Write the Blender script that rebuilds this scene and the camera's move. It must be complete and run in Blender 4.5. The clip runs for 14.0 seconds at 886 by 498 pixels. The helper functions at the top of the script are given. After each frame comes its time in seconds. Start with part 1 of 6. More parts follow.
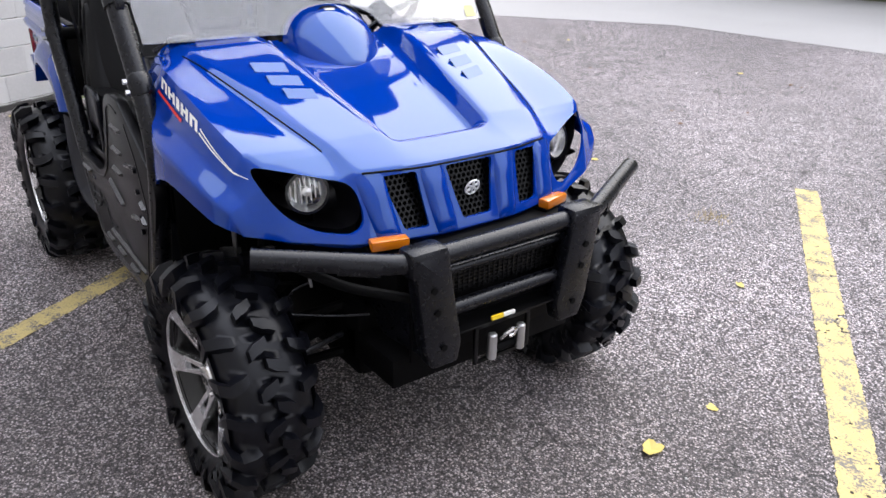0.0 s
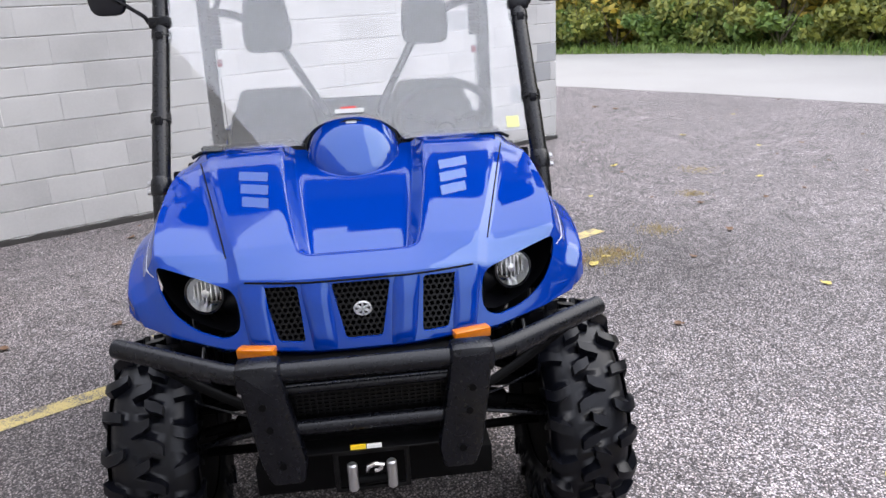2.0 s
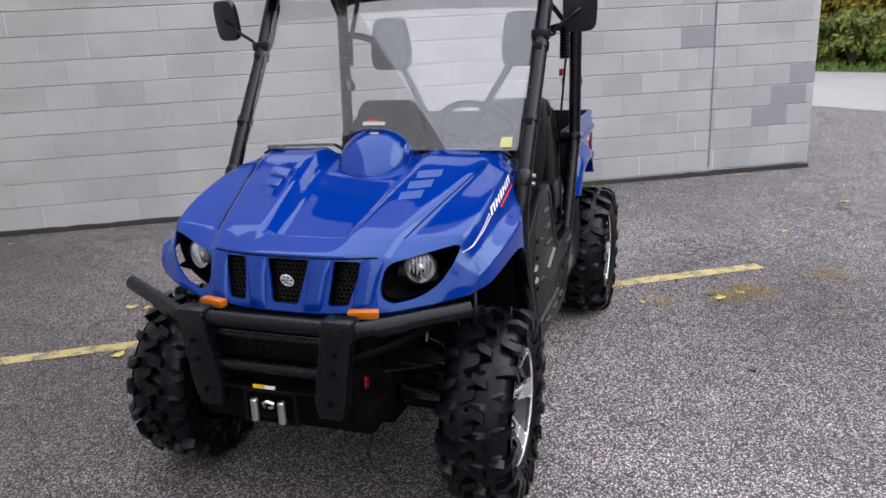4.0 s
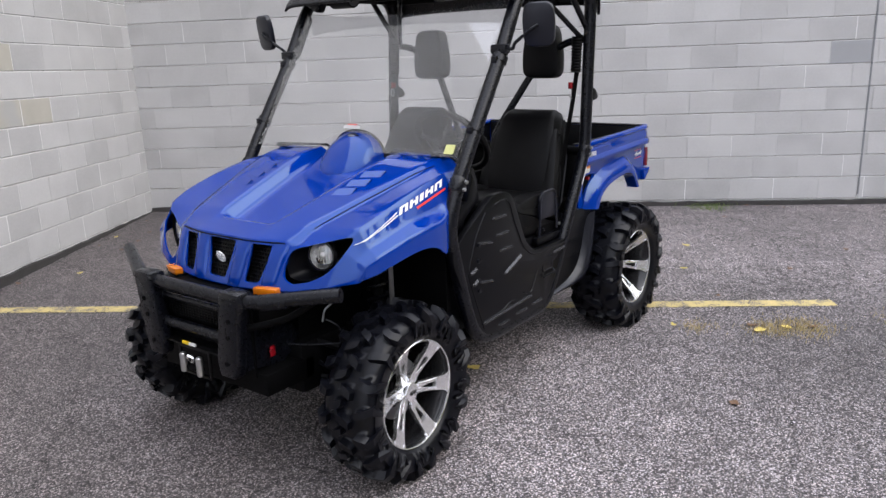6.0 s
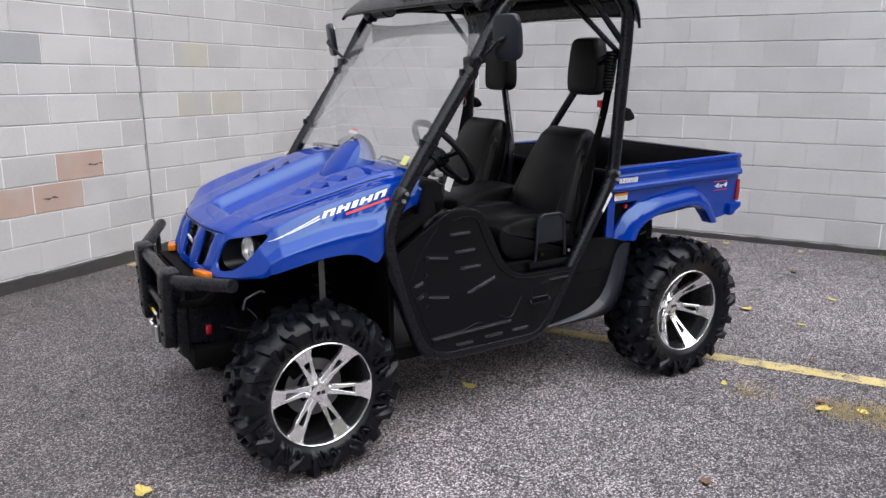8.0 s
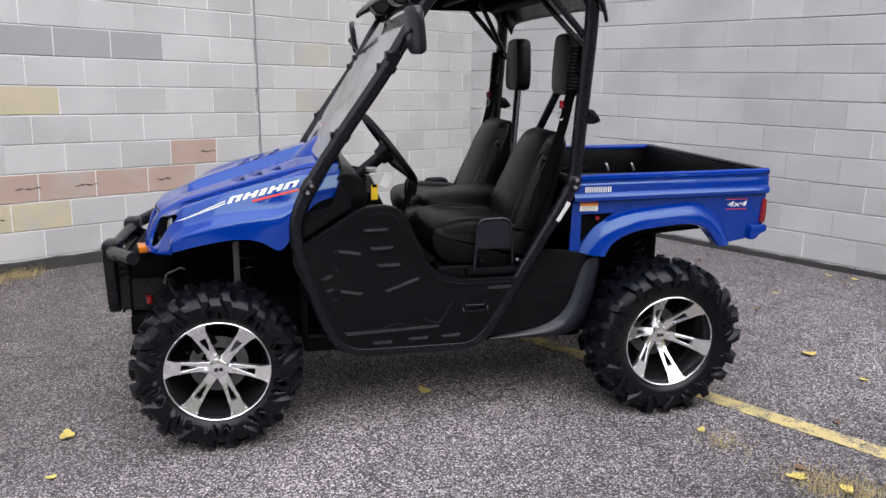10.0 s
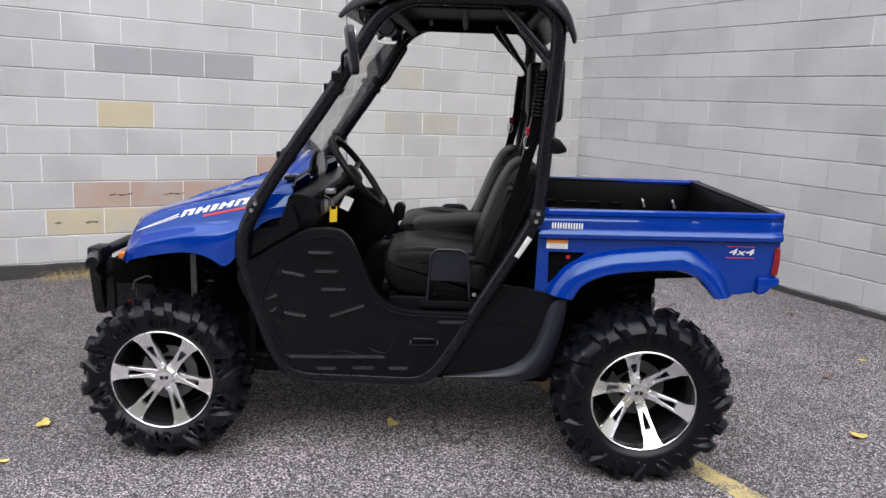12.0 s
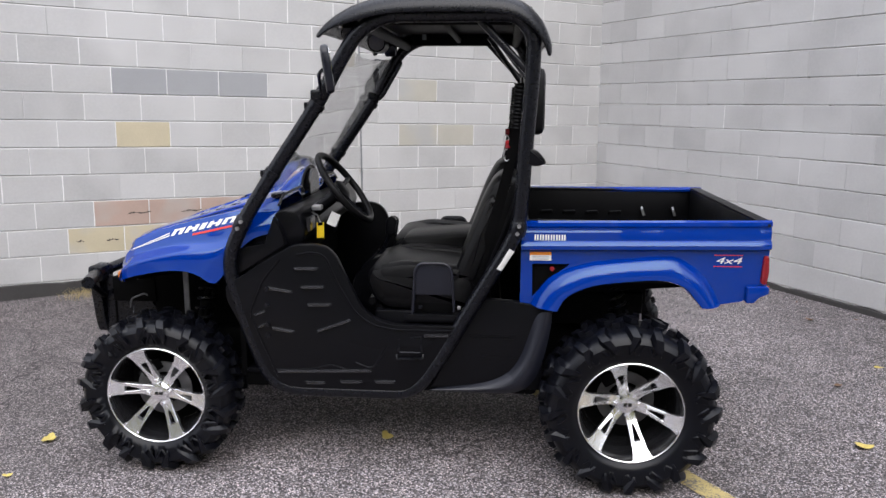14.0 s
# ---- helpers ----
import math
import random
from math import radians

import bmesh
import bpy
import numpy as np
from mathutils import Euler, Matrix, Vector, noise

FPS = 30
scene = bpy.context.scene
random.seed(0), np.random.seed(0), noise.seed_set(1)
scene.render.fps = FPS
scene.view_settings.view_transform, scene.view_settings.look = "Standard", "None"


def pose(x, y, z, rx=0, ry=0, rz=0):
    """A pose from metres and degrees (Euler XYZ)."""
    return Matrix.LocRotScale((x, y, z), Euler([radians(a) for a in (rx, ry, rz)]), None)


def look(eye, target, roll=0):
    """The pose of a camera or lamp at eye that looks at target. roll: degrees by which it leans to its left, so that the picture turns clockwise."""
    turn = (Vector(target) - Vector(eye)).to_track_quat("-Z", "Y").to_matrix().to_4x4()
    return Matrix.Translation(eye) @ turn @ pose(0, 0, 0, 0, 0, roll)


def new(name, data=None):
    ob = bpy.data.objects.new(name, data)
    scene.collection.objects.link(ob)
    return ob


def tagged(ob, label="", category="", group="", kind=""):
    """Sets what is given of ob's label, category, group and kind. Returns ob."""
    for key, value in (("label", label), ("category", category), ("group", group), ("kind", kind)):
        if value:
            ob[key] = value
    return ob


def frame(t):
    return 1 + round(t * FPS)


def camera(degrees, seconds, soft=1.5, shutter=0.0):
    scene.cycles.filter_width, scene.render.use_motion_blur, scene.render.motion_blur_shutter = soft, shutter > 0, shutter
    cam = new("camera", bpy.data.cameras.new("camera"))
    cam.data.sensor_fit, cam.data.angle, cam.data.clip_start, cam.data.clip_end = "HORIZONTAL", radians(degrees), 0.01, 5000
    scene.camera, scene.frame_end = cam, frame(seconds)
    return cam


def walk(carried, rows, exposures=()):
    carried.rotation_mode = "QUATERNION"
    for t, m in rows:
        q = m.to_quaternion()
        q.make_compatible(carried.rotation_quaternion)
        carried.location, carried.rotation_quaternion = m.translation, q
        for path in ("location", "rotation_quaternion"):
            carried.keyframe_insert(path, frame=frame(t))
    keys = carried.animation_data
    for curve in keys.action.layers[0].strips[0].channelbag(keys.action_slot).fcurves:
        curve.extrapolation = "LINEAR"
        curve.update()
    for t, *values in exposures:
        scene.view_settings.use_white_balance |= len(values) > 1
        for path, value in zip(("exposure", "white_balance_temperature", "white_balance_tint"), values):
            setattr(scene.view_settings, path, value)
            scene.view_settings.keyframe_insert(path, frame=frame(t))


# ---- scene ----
cam = camera(60.8, 14.0)
PATH = [
    (0, (-2.679, 1.159, 1.485), (-1.215, 0.073, 0.663), 1.3),
    (0.5, (-2.809, 0.874, 1.473), (-1.19, 0.03, 0.657), 0.5),
    (1, (-2.909, 0.539, 1.499), (-1.212, -0.04, 0.614), 0.5),
    (1.5, (-2.906, 0.251, 1.489), (-1.144, -0.185, 0.649), 1.3),
    (2, (-3.022, -0.039, 1.553), (-1.129, -0.222, 0.933), -3.0),
    (2.5, (-3.103, -0.309, 1.597), (-1.154, -0.261, 1.151), -3.6),
    (3, (-3.126, -0.61, 1.577), (-1.198, -0.37, 1.102), -2.4),
    (3.5, (-3.225, -0.94, 1.578), (-1.359, -0.468, 1.035), -2.2),
    (6, (-2.911, -2.293, 1.557), (-1.367, -1.132, 1.037), -2.1),
    (6.5, (-2.72, -2.563, 1.569), (-1.33, -1.242, 1.0), -0.7),
    (7, (-2.461, -2.778, 1.546), (-1.134, -1.37, 1.038), -0.3),
    (7.5, (-2.185, -2.959, 1.538), (-0.993, -1.438, 1.023), -0.6),
    (8, (-1.908, -3.155, 1.545), (-0.911, -1.491, 1.058), -0.3),
    (10.5, (-0.41, -3.579, 1.488), (-0.136, -1.654, 1.018), -0.0),
    (11, (-0.162, -3.547, 1.495), (-0.04, -1.603, 1.042), -0.3),
    (11.5, (0.041, -3.5, 1.498), (0.088, -1.54, 1.102), 0.8),
    (12, (0.23, -3.501, 1.494), (0.181, -1.544, 1.083), 1.6),
    (12.5, (0.364, -3.506, 1.501), (0.209, -1.554, 1.091), -0.7),
    (13, (0.414, -3.442, 1.493), (0.253, -1.487, 1.104), 0.8),
    (13.5, (0.435, -3.45, 1.496), (0.237, -1.498, 1.108), 0.1),
    (14, (0.457, -3.499, 1.523), (0.299, -1.544, 1.131), -0.1),
]
EXPOSURES = [(0, 0.78), (1, 0.74), (1.5, 0.72), (2.1, 0.68), (2.6, 0.58), (3.1, 0.24), (3.7, 0.22), (6, 0.34), (8, 0.39), (11, 0.37), (14, 0.40)]
walk(cam, [(t, look(eye, target, roll)) for t, eye, target, roll in PATH], exposures=EXPOSURES)


import itertools

from mathutils.bvhtree import BVHTree

# ---- world and sun: bright overcast sky ----
world = bpy.data.worlds.new("overcast_sky")
scene.world = world
world.use_nodes = True
wn = world.node_tree.nodes
sky = wn.new("ShaderNodeTexSky")
sky.sky_type = "NISHITA"
sky.sun_disc = False
sky.sun_elevation, sky.sun_rotation = radians(46), radians(170)
sky.air_density, sky.dust_density, sky.ozone_density = 1.0, 6.0, 1.0
soften = wn.new("ShaderNodeMixRGB")
soften.inputs["Fac"].default_value = 0.85
# an overcast sky is brightest overhead and about a third of that at the horizon
aim, parts_of, climb, cloud = (wn.new(k) for k in ("ShaderNodeTexCoord", "ShaderNodeSeparateXYZ", "ShaderNodeMapRange", "ShaderNodeVectorMath"))
world.node_tree.links.new(aim.outputs["Generated"], parts_of.inputs[0])
world.node_tree.links.new(parts_of.outputs[2], climb.inputs["Value"])
climb.inputs["To Min"].default_value, climb.inputs["To Max"].default_value = 0.42, 1.25
cloud.operation = "SCALE"
cloud.inputs[0].default_value = (18.6, 19.2, 21.8)
world.node_tree.links.new(climb.outputs[0], cloud.inputs["Scale"])
world.node_tree.links.new(cloud.outputs[0], soften.inputs["Color2"])
world.node_tree.links.new(sky.outputs["Color"], soften.inputs["Color1"])
world.node_tree.links.new(soften.outputs["Color"], wn["Background"].inputs["Color"])
wn["Background"].inputs["Strength"].default_value = 0.1
sun = new("sun", bpy.data.lights.new("sun", "SUN"))
sun.data.energy, sun.data.angle, sun.data.color = 1.5, radians(65), (1.0, 0.97, 0.93)
sun.matrix_world = look((1.5, -8, 8.4), (0, 0, 0))


# ---- materials ----
def surface(name, color, rough=0.5, metal=0.0, var=0.15, scale=6.0, fine=0.08, fine_scale=90.0, bump=0.0, bump_scale=300.0, coat=0.0, rand=0.0, tint=None, spec=0.5, island=0.0, world_space=False):
    """A material with two scales of variation in colour and roughness and a fine relief."""
    m = bpy.data.materials.new(name)
    m.use_nodes = True
    n, l = m.node_tree.nodes, m.node_tree.links
    b = n["Principled BSDF"]
    b.inputs["Metallic"].default_value = metal
    b.inputs["Coat Weight"].default_value = coat
    b.inputs["Coat Roughness"].default_value = 0.02
    b.inputs["Coat IOR"].default_value = 1.52
    b.inputs["Specular IOR Level"].default_value = spec
    co = n.new("ShaderNodeTexCoord")
    big, small = n.new("ShaderNodeTexNoise"), n.new("ShaderNodeTexNoise")
    big.inputs["Scale"].default_value, big.inputs["Detail"].default_value = scale, 5
    small.inputs["Scale"].default_value, small.inputs["Detail"].default_value = fine_scale, 3
    place = n.new("ShaderNodeNewGeometry").outputs["Position"] if world_space else co.outputs["Object"]
    for t in (big, small):
        l.new(place, t.inputs["Vector"])
    add = n.new("ShaderNodeMath")
    add.operation = "MULTIPLY_ADD"
    l.new(big.outputs["Fac"], add.inputs[0])
    add.inputs[1].default_value = 2 * var
    add.inputs[2].default_value = 1 - var
    add2 = n.new("ShaderNodeMath")
    add2.operation = "MULTIPLY_ADD"
    l.new(small.outputs["Fac"], add2.inputs[0])
    add2.inputs[1].default_value = 2 * fine
    l.new(add.outputs[0], add2.inputs[2])
    last = add2.outputs[0]
    if rand or island:
        info = n.new("ShaderNodeNewGeometry" if island else "ShaderNodeObjectInfo")
        r, half = n.new("ShaderNodeMath"), n.new("ShaderNodeMath")
        r.operation = "MULTIPLY_ADD"
        l.new(info.outputs["Random Per Island" if island else "Random"], r.inputs[0])
        r.inputs[1].default_value = rand or island
        l.new(last, r.inputs[2])
        half.operation = "SUBTRACT"
        l.new(r.outputs[0], half.inputs[0])
        half.inputs[1].default_value = (rand or island) / 2
        last = half.outputs[0]
    mix = n.new("ShaderNodeVectorMath")
    mix.operation = "SCALE"
    mix.inputs[0].default_value = color
    l.new(last, mix.inputs["Scale"])
    out = mix.outputs[0]
    if tint:
        m2 = n.new("ShaderNodeMixRGB")
        blot = n.new("ShaderNodeTexNoise")
        blot.inputs["Scale"].default_value = scale * 0.6
        l.new(place, blot.inputs["Vector"])
        ramp = n.new("ShaderNodeMapRange")
        ramp.inputs["From Min"].default_value, ramp.inputs["From Max"].default_value = 0.5, 0.7
        l.new(blot.outputs["Fac"], ramp.inputs["Value"])
        l.new(ramp.outputs[0], m2.inputs["Fac"])
        l.new(out, m2.inputs["Color1"])
        m2.inputs["Color2"].default_value = (*tint, 1)
        out = m2.outputs[0]
    l.new(out, b.inputs["Base Color"])
    rr = n.new("ShaderNodeMath")
    rr.operation = "MULTIPLY_ADD"
    l.new(small.outputs["Fac"], rr.inputs[0])
    rr.inputs[1].default_value = 0.25 * rough
    rr.inputs[2].default_value = 0.875 * rough
    l.new(rr.outputs[0], b.inputs["Roughness"])
    if bump:
        bn, bt = n.new("ShaderNodeBump"), n.new("ShaderNodeTexNoise")
        bt.inputs["Scale"].default_value, bt.inputs["Detail"].default_value = bump_scale, 4
        l.new(place, bt.inputs["Vector"])
        bn.inputs["Strength"].default_value, bn.inputs["Distance"].default_value = bump, 0.004
        l.new(bt.outputs["Fac"], bn.inputs["Height"])
        l.new(bn.outputs["Normal"], b.inputs["Normal"])
    return m


BLUE = surface("blue_gloss_plastic", (0.0003, 0.027, 0.25), 0.035, var=0.05, fine=0.03, spec=0.62)
BLUE.node_tree.nodes["Principled BSDF"].inputs["Specular Tint"].default_value = (0.74, 1.0, 0.92, 1)
BLACK = surface("black_textured_plastic", (0.0026, 0.0027, 0.0038), 0.30, var=0.2, fine=0.1, bump=0.015, bump_scale=700, spec=0.20)
SATIN = surface("satin_black_plastic", (0.007, 0.0078, 0.013), 0.32, var=0.2, fine=0.15, bump=0.05, bump_scale=700, spec=0.42)
DARK = surface("dark_chassis", (0.0015, 0.0015, 0.0018), 0.6, var=0.3, spec=0.08)
TUBE = surface("black_powder_coat", (0.0032, 0.0036, 0.0060), 0.28, var=0.15, bump=0.06, bump_scale=900, spec=0.34)
RUBBER = surface("tyre_rubber", (0.0026, 0.0029, 0.0048), 0.30, var=0.3, scale=14, fine=0.25, bump=0.05, bump_scale=250, spec=0.25)
VINYL = surface("black_seat_vinyl", (0.0020, 0.0020, 0.0025), 0.42, var=0.1, bump=0.015, bump_scale=600, spec=0.20)
CHROME = surface("machined_alloy", (0.88, 0.88, 0.89), 0.24, metal=0.92, var=0.05, fine=0.05)
GLOSSBLACK = surface("gloss_black_alloy", (0.01, 0.01, 0.011), 0.15, var=0.1)
STEEL = surface("zinc_steel", (0.45, 0.45, 0.46), 0.35, metal=0.9, var=0.2)
AMBER = surface("amber_lens", (0.55, 0.15, 0.005), 0.15, var=0.1, coat=0.5)
RED = surface("red_lens", (0.22, 0.006, 0.012), 0.15, var=0.1, coat=0.5)
WHITE = surface("white_sticker", (0.75, 0.75, 0.73), 0.4, var=0.08)
PALE_YELLOW = surface("pale_yellow_sticker", (0.55, 0.55, 0.22), 0.4, var=0.08)
DISC = surface("dull_brake_steel", (0.13, 0.13, 0.135), 0.45, metal=0.6, var=0.3, scale=30)
DULL_WHITE = surface("greyed_white_sticker", (0.45, 0.45, 0.44), 0.4, var=0.2, scale=60)
YELLOW = surface("yellow_tag", (0.80, 0.55, 0.02), 0.4, var=0.08)
ORANGE = surface("orange_strip", (0.75, 0.25, 0.02), 0.4, var=0.08)
REDPRINT = surface("red_print", (0.60, 0.03, 0.02), 0.4, var=0.08)
BLOCK = surface("painted_concrete_block", (0.45, 0.446, 0.442), 0.85, var=0.17, scale=2.4, fine=0.09, fine_scale=60, bump=0.35, bump_scale=160, rand=0.22, tint=(0.55, 0.545, 0.54), world_space=True)
BLOCK_CREAM = surface("cream_tinged_block", (0.44, 0.42, 0.365), 0.85, var=0.12, scale=5, fine=0.06, bump=0.3, bump_scale=160, tint=(0.43, 0.425, 0.41), world_space=True)
# lighter, glossier copy of the black plastic, to paint sky highlights on the ribs
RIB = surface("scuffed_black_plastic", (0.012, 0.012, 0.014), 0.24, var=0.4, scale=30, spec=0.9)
MORTAR = surface("mortar", (0.66, 0.655, 0.645), 0.9, var=0.35, scale=2, fine=0.15, bump=0.4, bump_scale=200)
BLOCK_REST = surface("painted_concrete_block_rest", (0.45, 0.446, 0.442), 0.85, var=0.17, scale=2.4, fine=0.09, fine_scale=60, bump=0.35, bump_scale=160, island=0.22, tint=(0.55, 0.545, 0.54), world_space=True)
BLOCK_DARK = surface("dark_grey_block", (0.33, 0.335, 0.345), 0.85, var=0.1, scale=3, fine=0.06, bump=0.3, bump_scale=160, world_space=True)
BLOCK_YELLOW = surface("yellowed_block", (0.50, 0.44, 0.31), 0.85, var=0.12, scale=5, fine=0.08, bump=0.35, bump_scale=160, tint=(0.46, 0.45, 0.42), world_space=True)
BLOCK_RED = surface("reddish_block", (0.42, 0.31, 0.26), 0.85, var=0.12, scale=5, fine=0.08, bump=0.35, bump_scale=160, tint=(0.44, 0.40, 0.37), world_space=True)
FOOTING = surface("tarred_wall_base", (0.035, 0.033, 0.032), 0.8, var=0.4, scale=8, fine=0.3, bump=0.6, bump_scale=90)
SEALANT = surface("grey_joint_sealant", (0.20, 0.21, 0.22), 0.7, var=0.15)
CONCRETE = surface("pale_gravel_road", (0.27, 0.262, 0.255), 0.9, var=0.12, scale=0.5, fine=0.16, fine_scale=60, bump=0.4, bump_scale=80)
GRASS = surface("grass_blades", (0.10, 0.16, 0.03), 0.7, var=0.4, scale=1.2, fine=0.3)
STRAW = surface("dry_grass", (0.42, 0.33, 0.15), 0.8, var=0.3, scale=12)
BARK = surface("grey_brown_bark", (0.10, 0.08, 0.06), 0.9, var=0.3, bump=0.6, bump_scale=40)
LEAF_YELLOW = surface("fallen_yellow_leaf", (0.55, 0.44, 0.12), 0.6, var=0.2, scale=30, rand=0.2)
LEAF_BROWN = surface("fallen_brown_leaf", (0.16, 0.09, 0.05), 0.7, var=0.3, scale=30, rand=0.2)
GRILLE = surface("black_grille_mesh", (0.003, 0.003, 0.0034), 0.3, var=0.1, spec=0.2)
MIRROR = surface("mirror_glass", (0.85, 0.86, 0.87), 0.03, metal=1.0, var=0.02, fine=0.02)
SILVER = surface("brushed_silver", (0.75, 0.75, 0.76), 0.45, metal=0.3, var=0.05)
REFLECTOR = surface("headlight_reflector", (0.95, 0.95, 0.96), 0.30, metal=1.0, var=0.08, scale=40, fine=0.1)


STAIN = (1.05, -1.75)


def asphalt():
    """Old asphalt: pale and dark aggregate, blotches, and a net of cracks."""
    m = surface("old_asphalt", (0.2, 0.2, 0.2), 0.85)
    n, l = m.node_tree.nodes, m.node_tree.links
    b = n["Principled BSDF"]
    co = n.new("ShaderNodeTexCoord")

    def tex(kind, scale, **kw):
        t = n.new(kind)
        t.inputs["Scale"].default_value = scale
        l.new(co.outputs["Object"], t.inputs["Vector"])
        for k, v in kw.items():
            t.inputs[k].default_value = v
        return t

    def math2(op, a, c, d=None):
        k = n.new("ShaderNodeMath")
        k.operation = op
        for i, v in enumerate((a, c, d)):
            if v is None:
                continue
            if isinstance(v, (int, float)):
                k.inputs[i].default_value = v
            else:
                l.new(v, k.inputs[i])
        return k.outputs[0]

    def ramp(v, lo, hi, a=0.0, c=1.0):
        r = n.new("ShaderNodeMapRange")
        l.new(v, r.inputs["Value"])
        for k, x in zip(("From Min", "From Max", "To Min", "To Max"), (lo, hi, a, c)):
            r.inputs[k].default_value = x
        return r.outputs[0]

    stone = tex("ShaderNodeTexVoronoi", 165.0)
    split = n.new("ShaderNodeSeparateColor")
    l.new(stone.outputs["Color"], split.inputs[0])
    grit = tex("ShaderNodeTexNoise", 330.0, Detail=2.0)
    blot = tex("ShaderNodeTexNoise", 0.55, Detail=6.0, Roughness=0.6)
    mid = tex("ShaderNodeTexNoise", 5.0, Detail=4.0)
    # aggregate tone: mostly mid grey, a fifth of the stones pale, some dark
    pale = math2("POWER", split.outputs[0], 2.6)
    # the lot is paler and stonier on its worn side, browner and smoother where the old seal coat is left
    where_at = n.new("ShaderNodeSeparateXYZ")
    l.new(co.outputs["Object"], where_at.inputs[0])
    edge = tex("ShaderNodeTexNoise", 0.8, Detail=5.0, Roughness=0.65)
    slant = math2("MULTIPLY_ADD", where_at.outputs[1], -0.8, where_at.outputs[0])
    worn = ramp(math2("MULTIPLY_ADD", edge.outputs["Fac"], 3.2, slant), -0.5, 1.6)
    # the brown side's tone is set lower to include shade beside the first wall
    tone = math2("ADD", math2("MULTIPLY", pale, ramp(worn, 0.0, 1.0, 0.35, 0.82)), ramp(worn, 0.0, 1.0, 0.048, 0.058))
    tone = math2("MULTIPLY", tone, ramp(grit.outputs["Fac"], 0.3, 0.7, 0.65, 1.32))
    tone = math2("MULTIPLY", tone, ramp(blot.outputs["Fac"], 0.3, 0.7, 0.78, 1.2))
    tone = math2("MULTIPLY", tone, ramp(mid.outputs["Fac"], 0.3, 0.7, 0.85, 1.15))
    # darker towards the second wall, with an uneven edge
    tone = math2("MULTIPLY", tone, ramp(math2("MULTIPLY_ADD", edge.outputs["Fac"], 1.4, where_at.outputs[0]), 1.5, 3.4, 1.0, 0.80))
    gap = ramp(stone.outputs["Distance"], 0.30, 0.70, 1.12, 0.38)
    tone = math2("MULTIPLY", tone, gap)
    # a dark oily stain beside the parking line
    off = n.new("ShaderNodeVectorMath")
    off.operation = "SUBTRACT"
    l.new(co.outputs["Object"], off.inputs[0])
    off.inputs[1].default_value = (STAIN[0], STAIN[1], 0)
    far = n.new("ShaderNodeVectorMath")
    far.operation = "LENGTH"
    l.new(off.outputs[0], far.inputs[0])
    ragged = tex("ShaderNodeTexNoise", 6.0, Detail=6.0, Roughness=0.7)
    soak = ramp(math2("MULTIPLY_ADD", ragged.outputs["Fac"], 0.9, far.outputs["Value"]), 0.55, 2.1, 0.5, 1.0)
    tone = math2("MULTIPLY", tone, soak)
    # cracks
    warp = tex("ShaderNodeTexNoise", 4.0, Detail=5.0)
    shift = n.new("ShaderNodeVectorMath")
    shift.operation = "MULTIPLY_ADD"
    l.new(warp.outputs["Color"], shift.inputs[0])
    shift.inputs[1].default_value = (0.32, 0.32, 0.32)
    l.new(co.outputs["Object"], shift.inputs[2])
    lines = []
    for scale, width in ((0.8, 0.006), (3.6, 0.018)):
        v = n.new("ShaderNodeTexVoronoi")
        v.feature = "DISTANCE_TO_EDGE"
        v.inputs["Scale"].default_value = scale
        l.new(shift.outputs[0], v.inputs["Vector"])
        lines.append(ramp(v.outputs["Distance"], width * 0.3, width, 0.0, 1.0))
    spread = math2("MULTIPLY_ADD", where_at.outputs[0], 0.6, math2("MULTIPLY", where_at.outputs[1], -1.0))
    where = ramp(math2("MULTIPLY_ADD", tex("ShaderNodeTexNoise", 1.3, Detail=3.0).outputs["Fac"], 1.6, spread), 2.6, 3.1, 1.0, 0.0)
    second = math2("MAXIMUM", lines[1], where)
    crack = math2("MULTIPLY", lines[0], second)
    tone = math2("MULTIPLY", tone, ramp(crack, 0.0, 1.0, 0.46, 1.0))
    hue = n.new("ShaderNodeMixRGB")
    l.new(math2("MULTIPLY", split.outputs[1], ramp(worn, 0.0, 1.0, 0.45, 1.0)), hue.inputs["Fac"])
    hue.inputs["Color1"].default_value = (1.15, 0.985, 0.95, 1)
    hue.inputs["Color2"].default_value = (1.05, 0.97, 1.04, 1)
    mul = n.new("ShaderNodeVectorMath")
    mul.operation = "SCALE"
    l.new(hue.outputs[0], mul.inputs[0])
    l.new(tone, mul.inputs["Scale"])
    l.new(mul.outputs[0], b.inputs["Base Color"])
    rough = ramp(blot.outputs["Fac"], 0.3, 0.7, 0.6, 0.85)
    l.new(rough, b.inputs["Roughness"])
    high = math2("MULTIPLY_ADD", stone.outputs["Distance"], -0.8, grit.outputs["Fac"])
    high = math2("MULTIPLY_ADD", crack, 0.9, high)
    bn = n.new("ShaderNodeBump")
    bn.inputs["Strength"].default_value, bn.inputs["Distance"].default_value = 0.8, 0.005
    l.new(high, bn.inputs["Height"])
    l.new(bn.outputs["Normal"], b.inputs["Normal"])
    return m


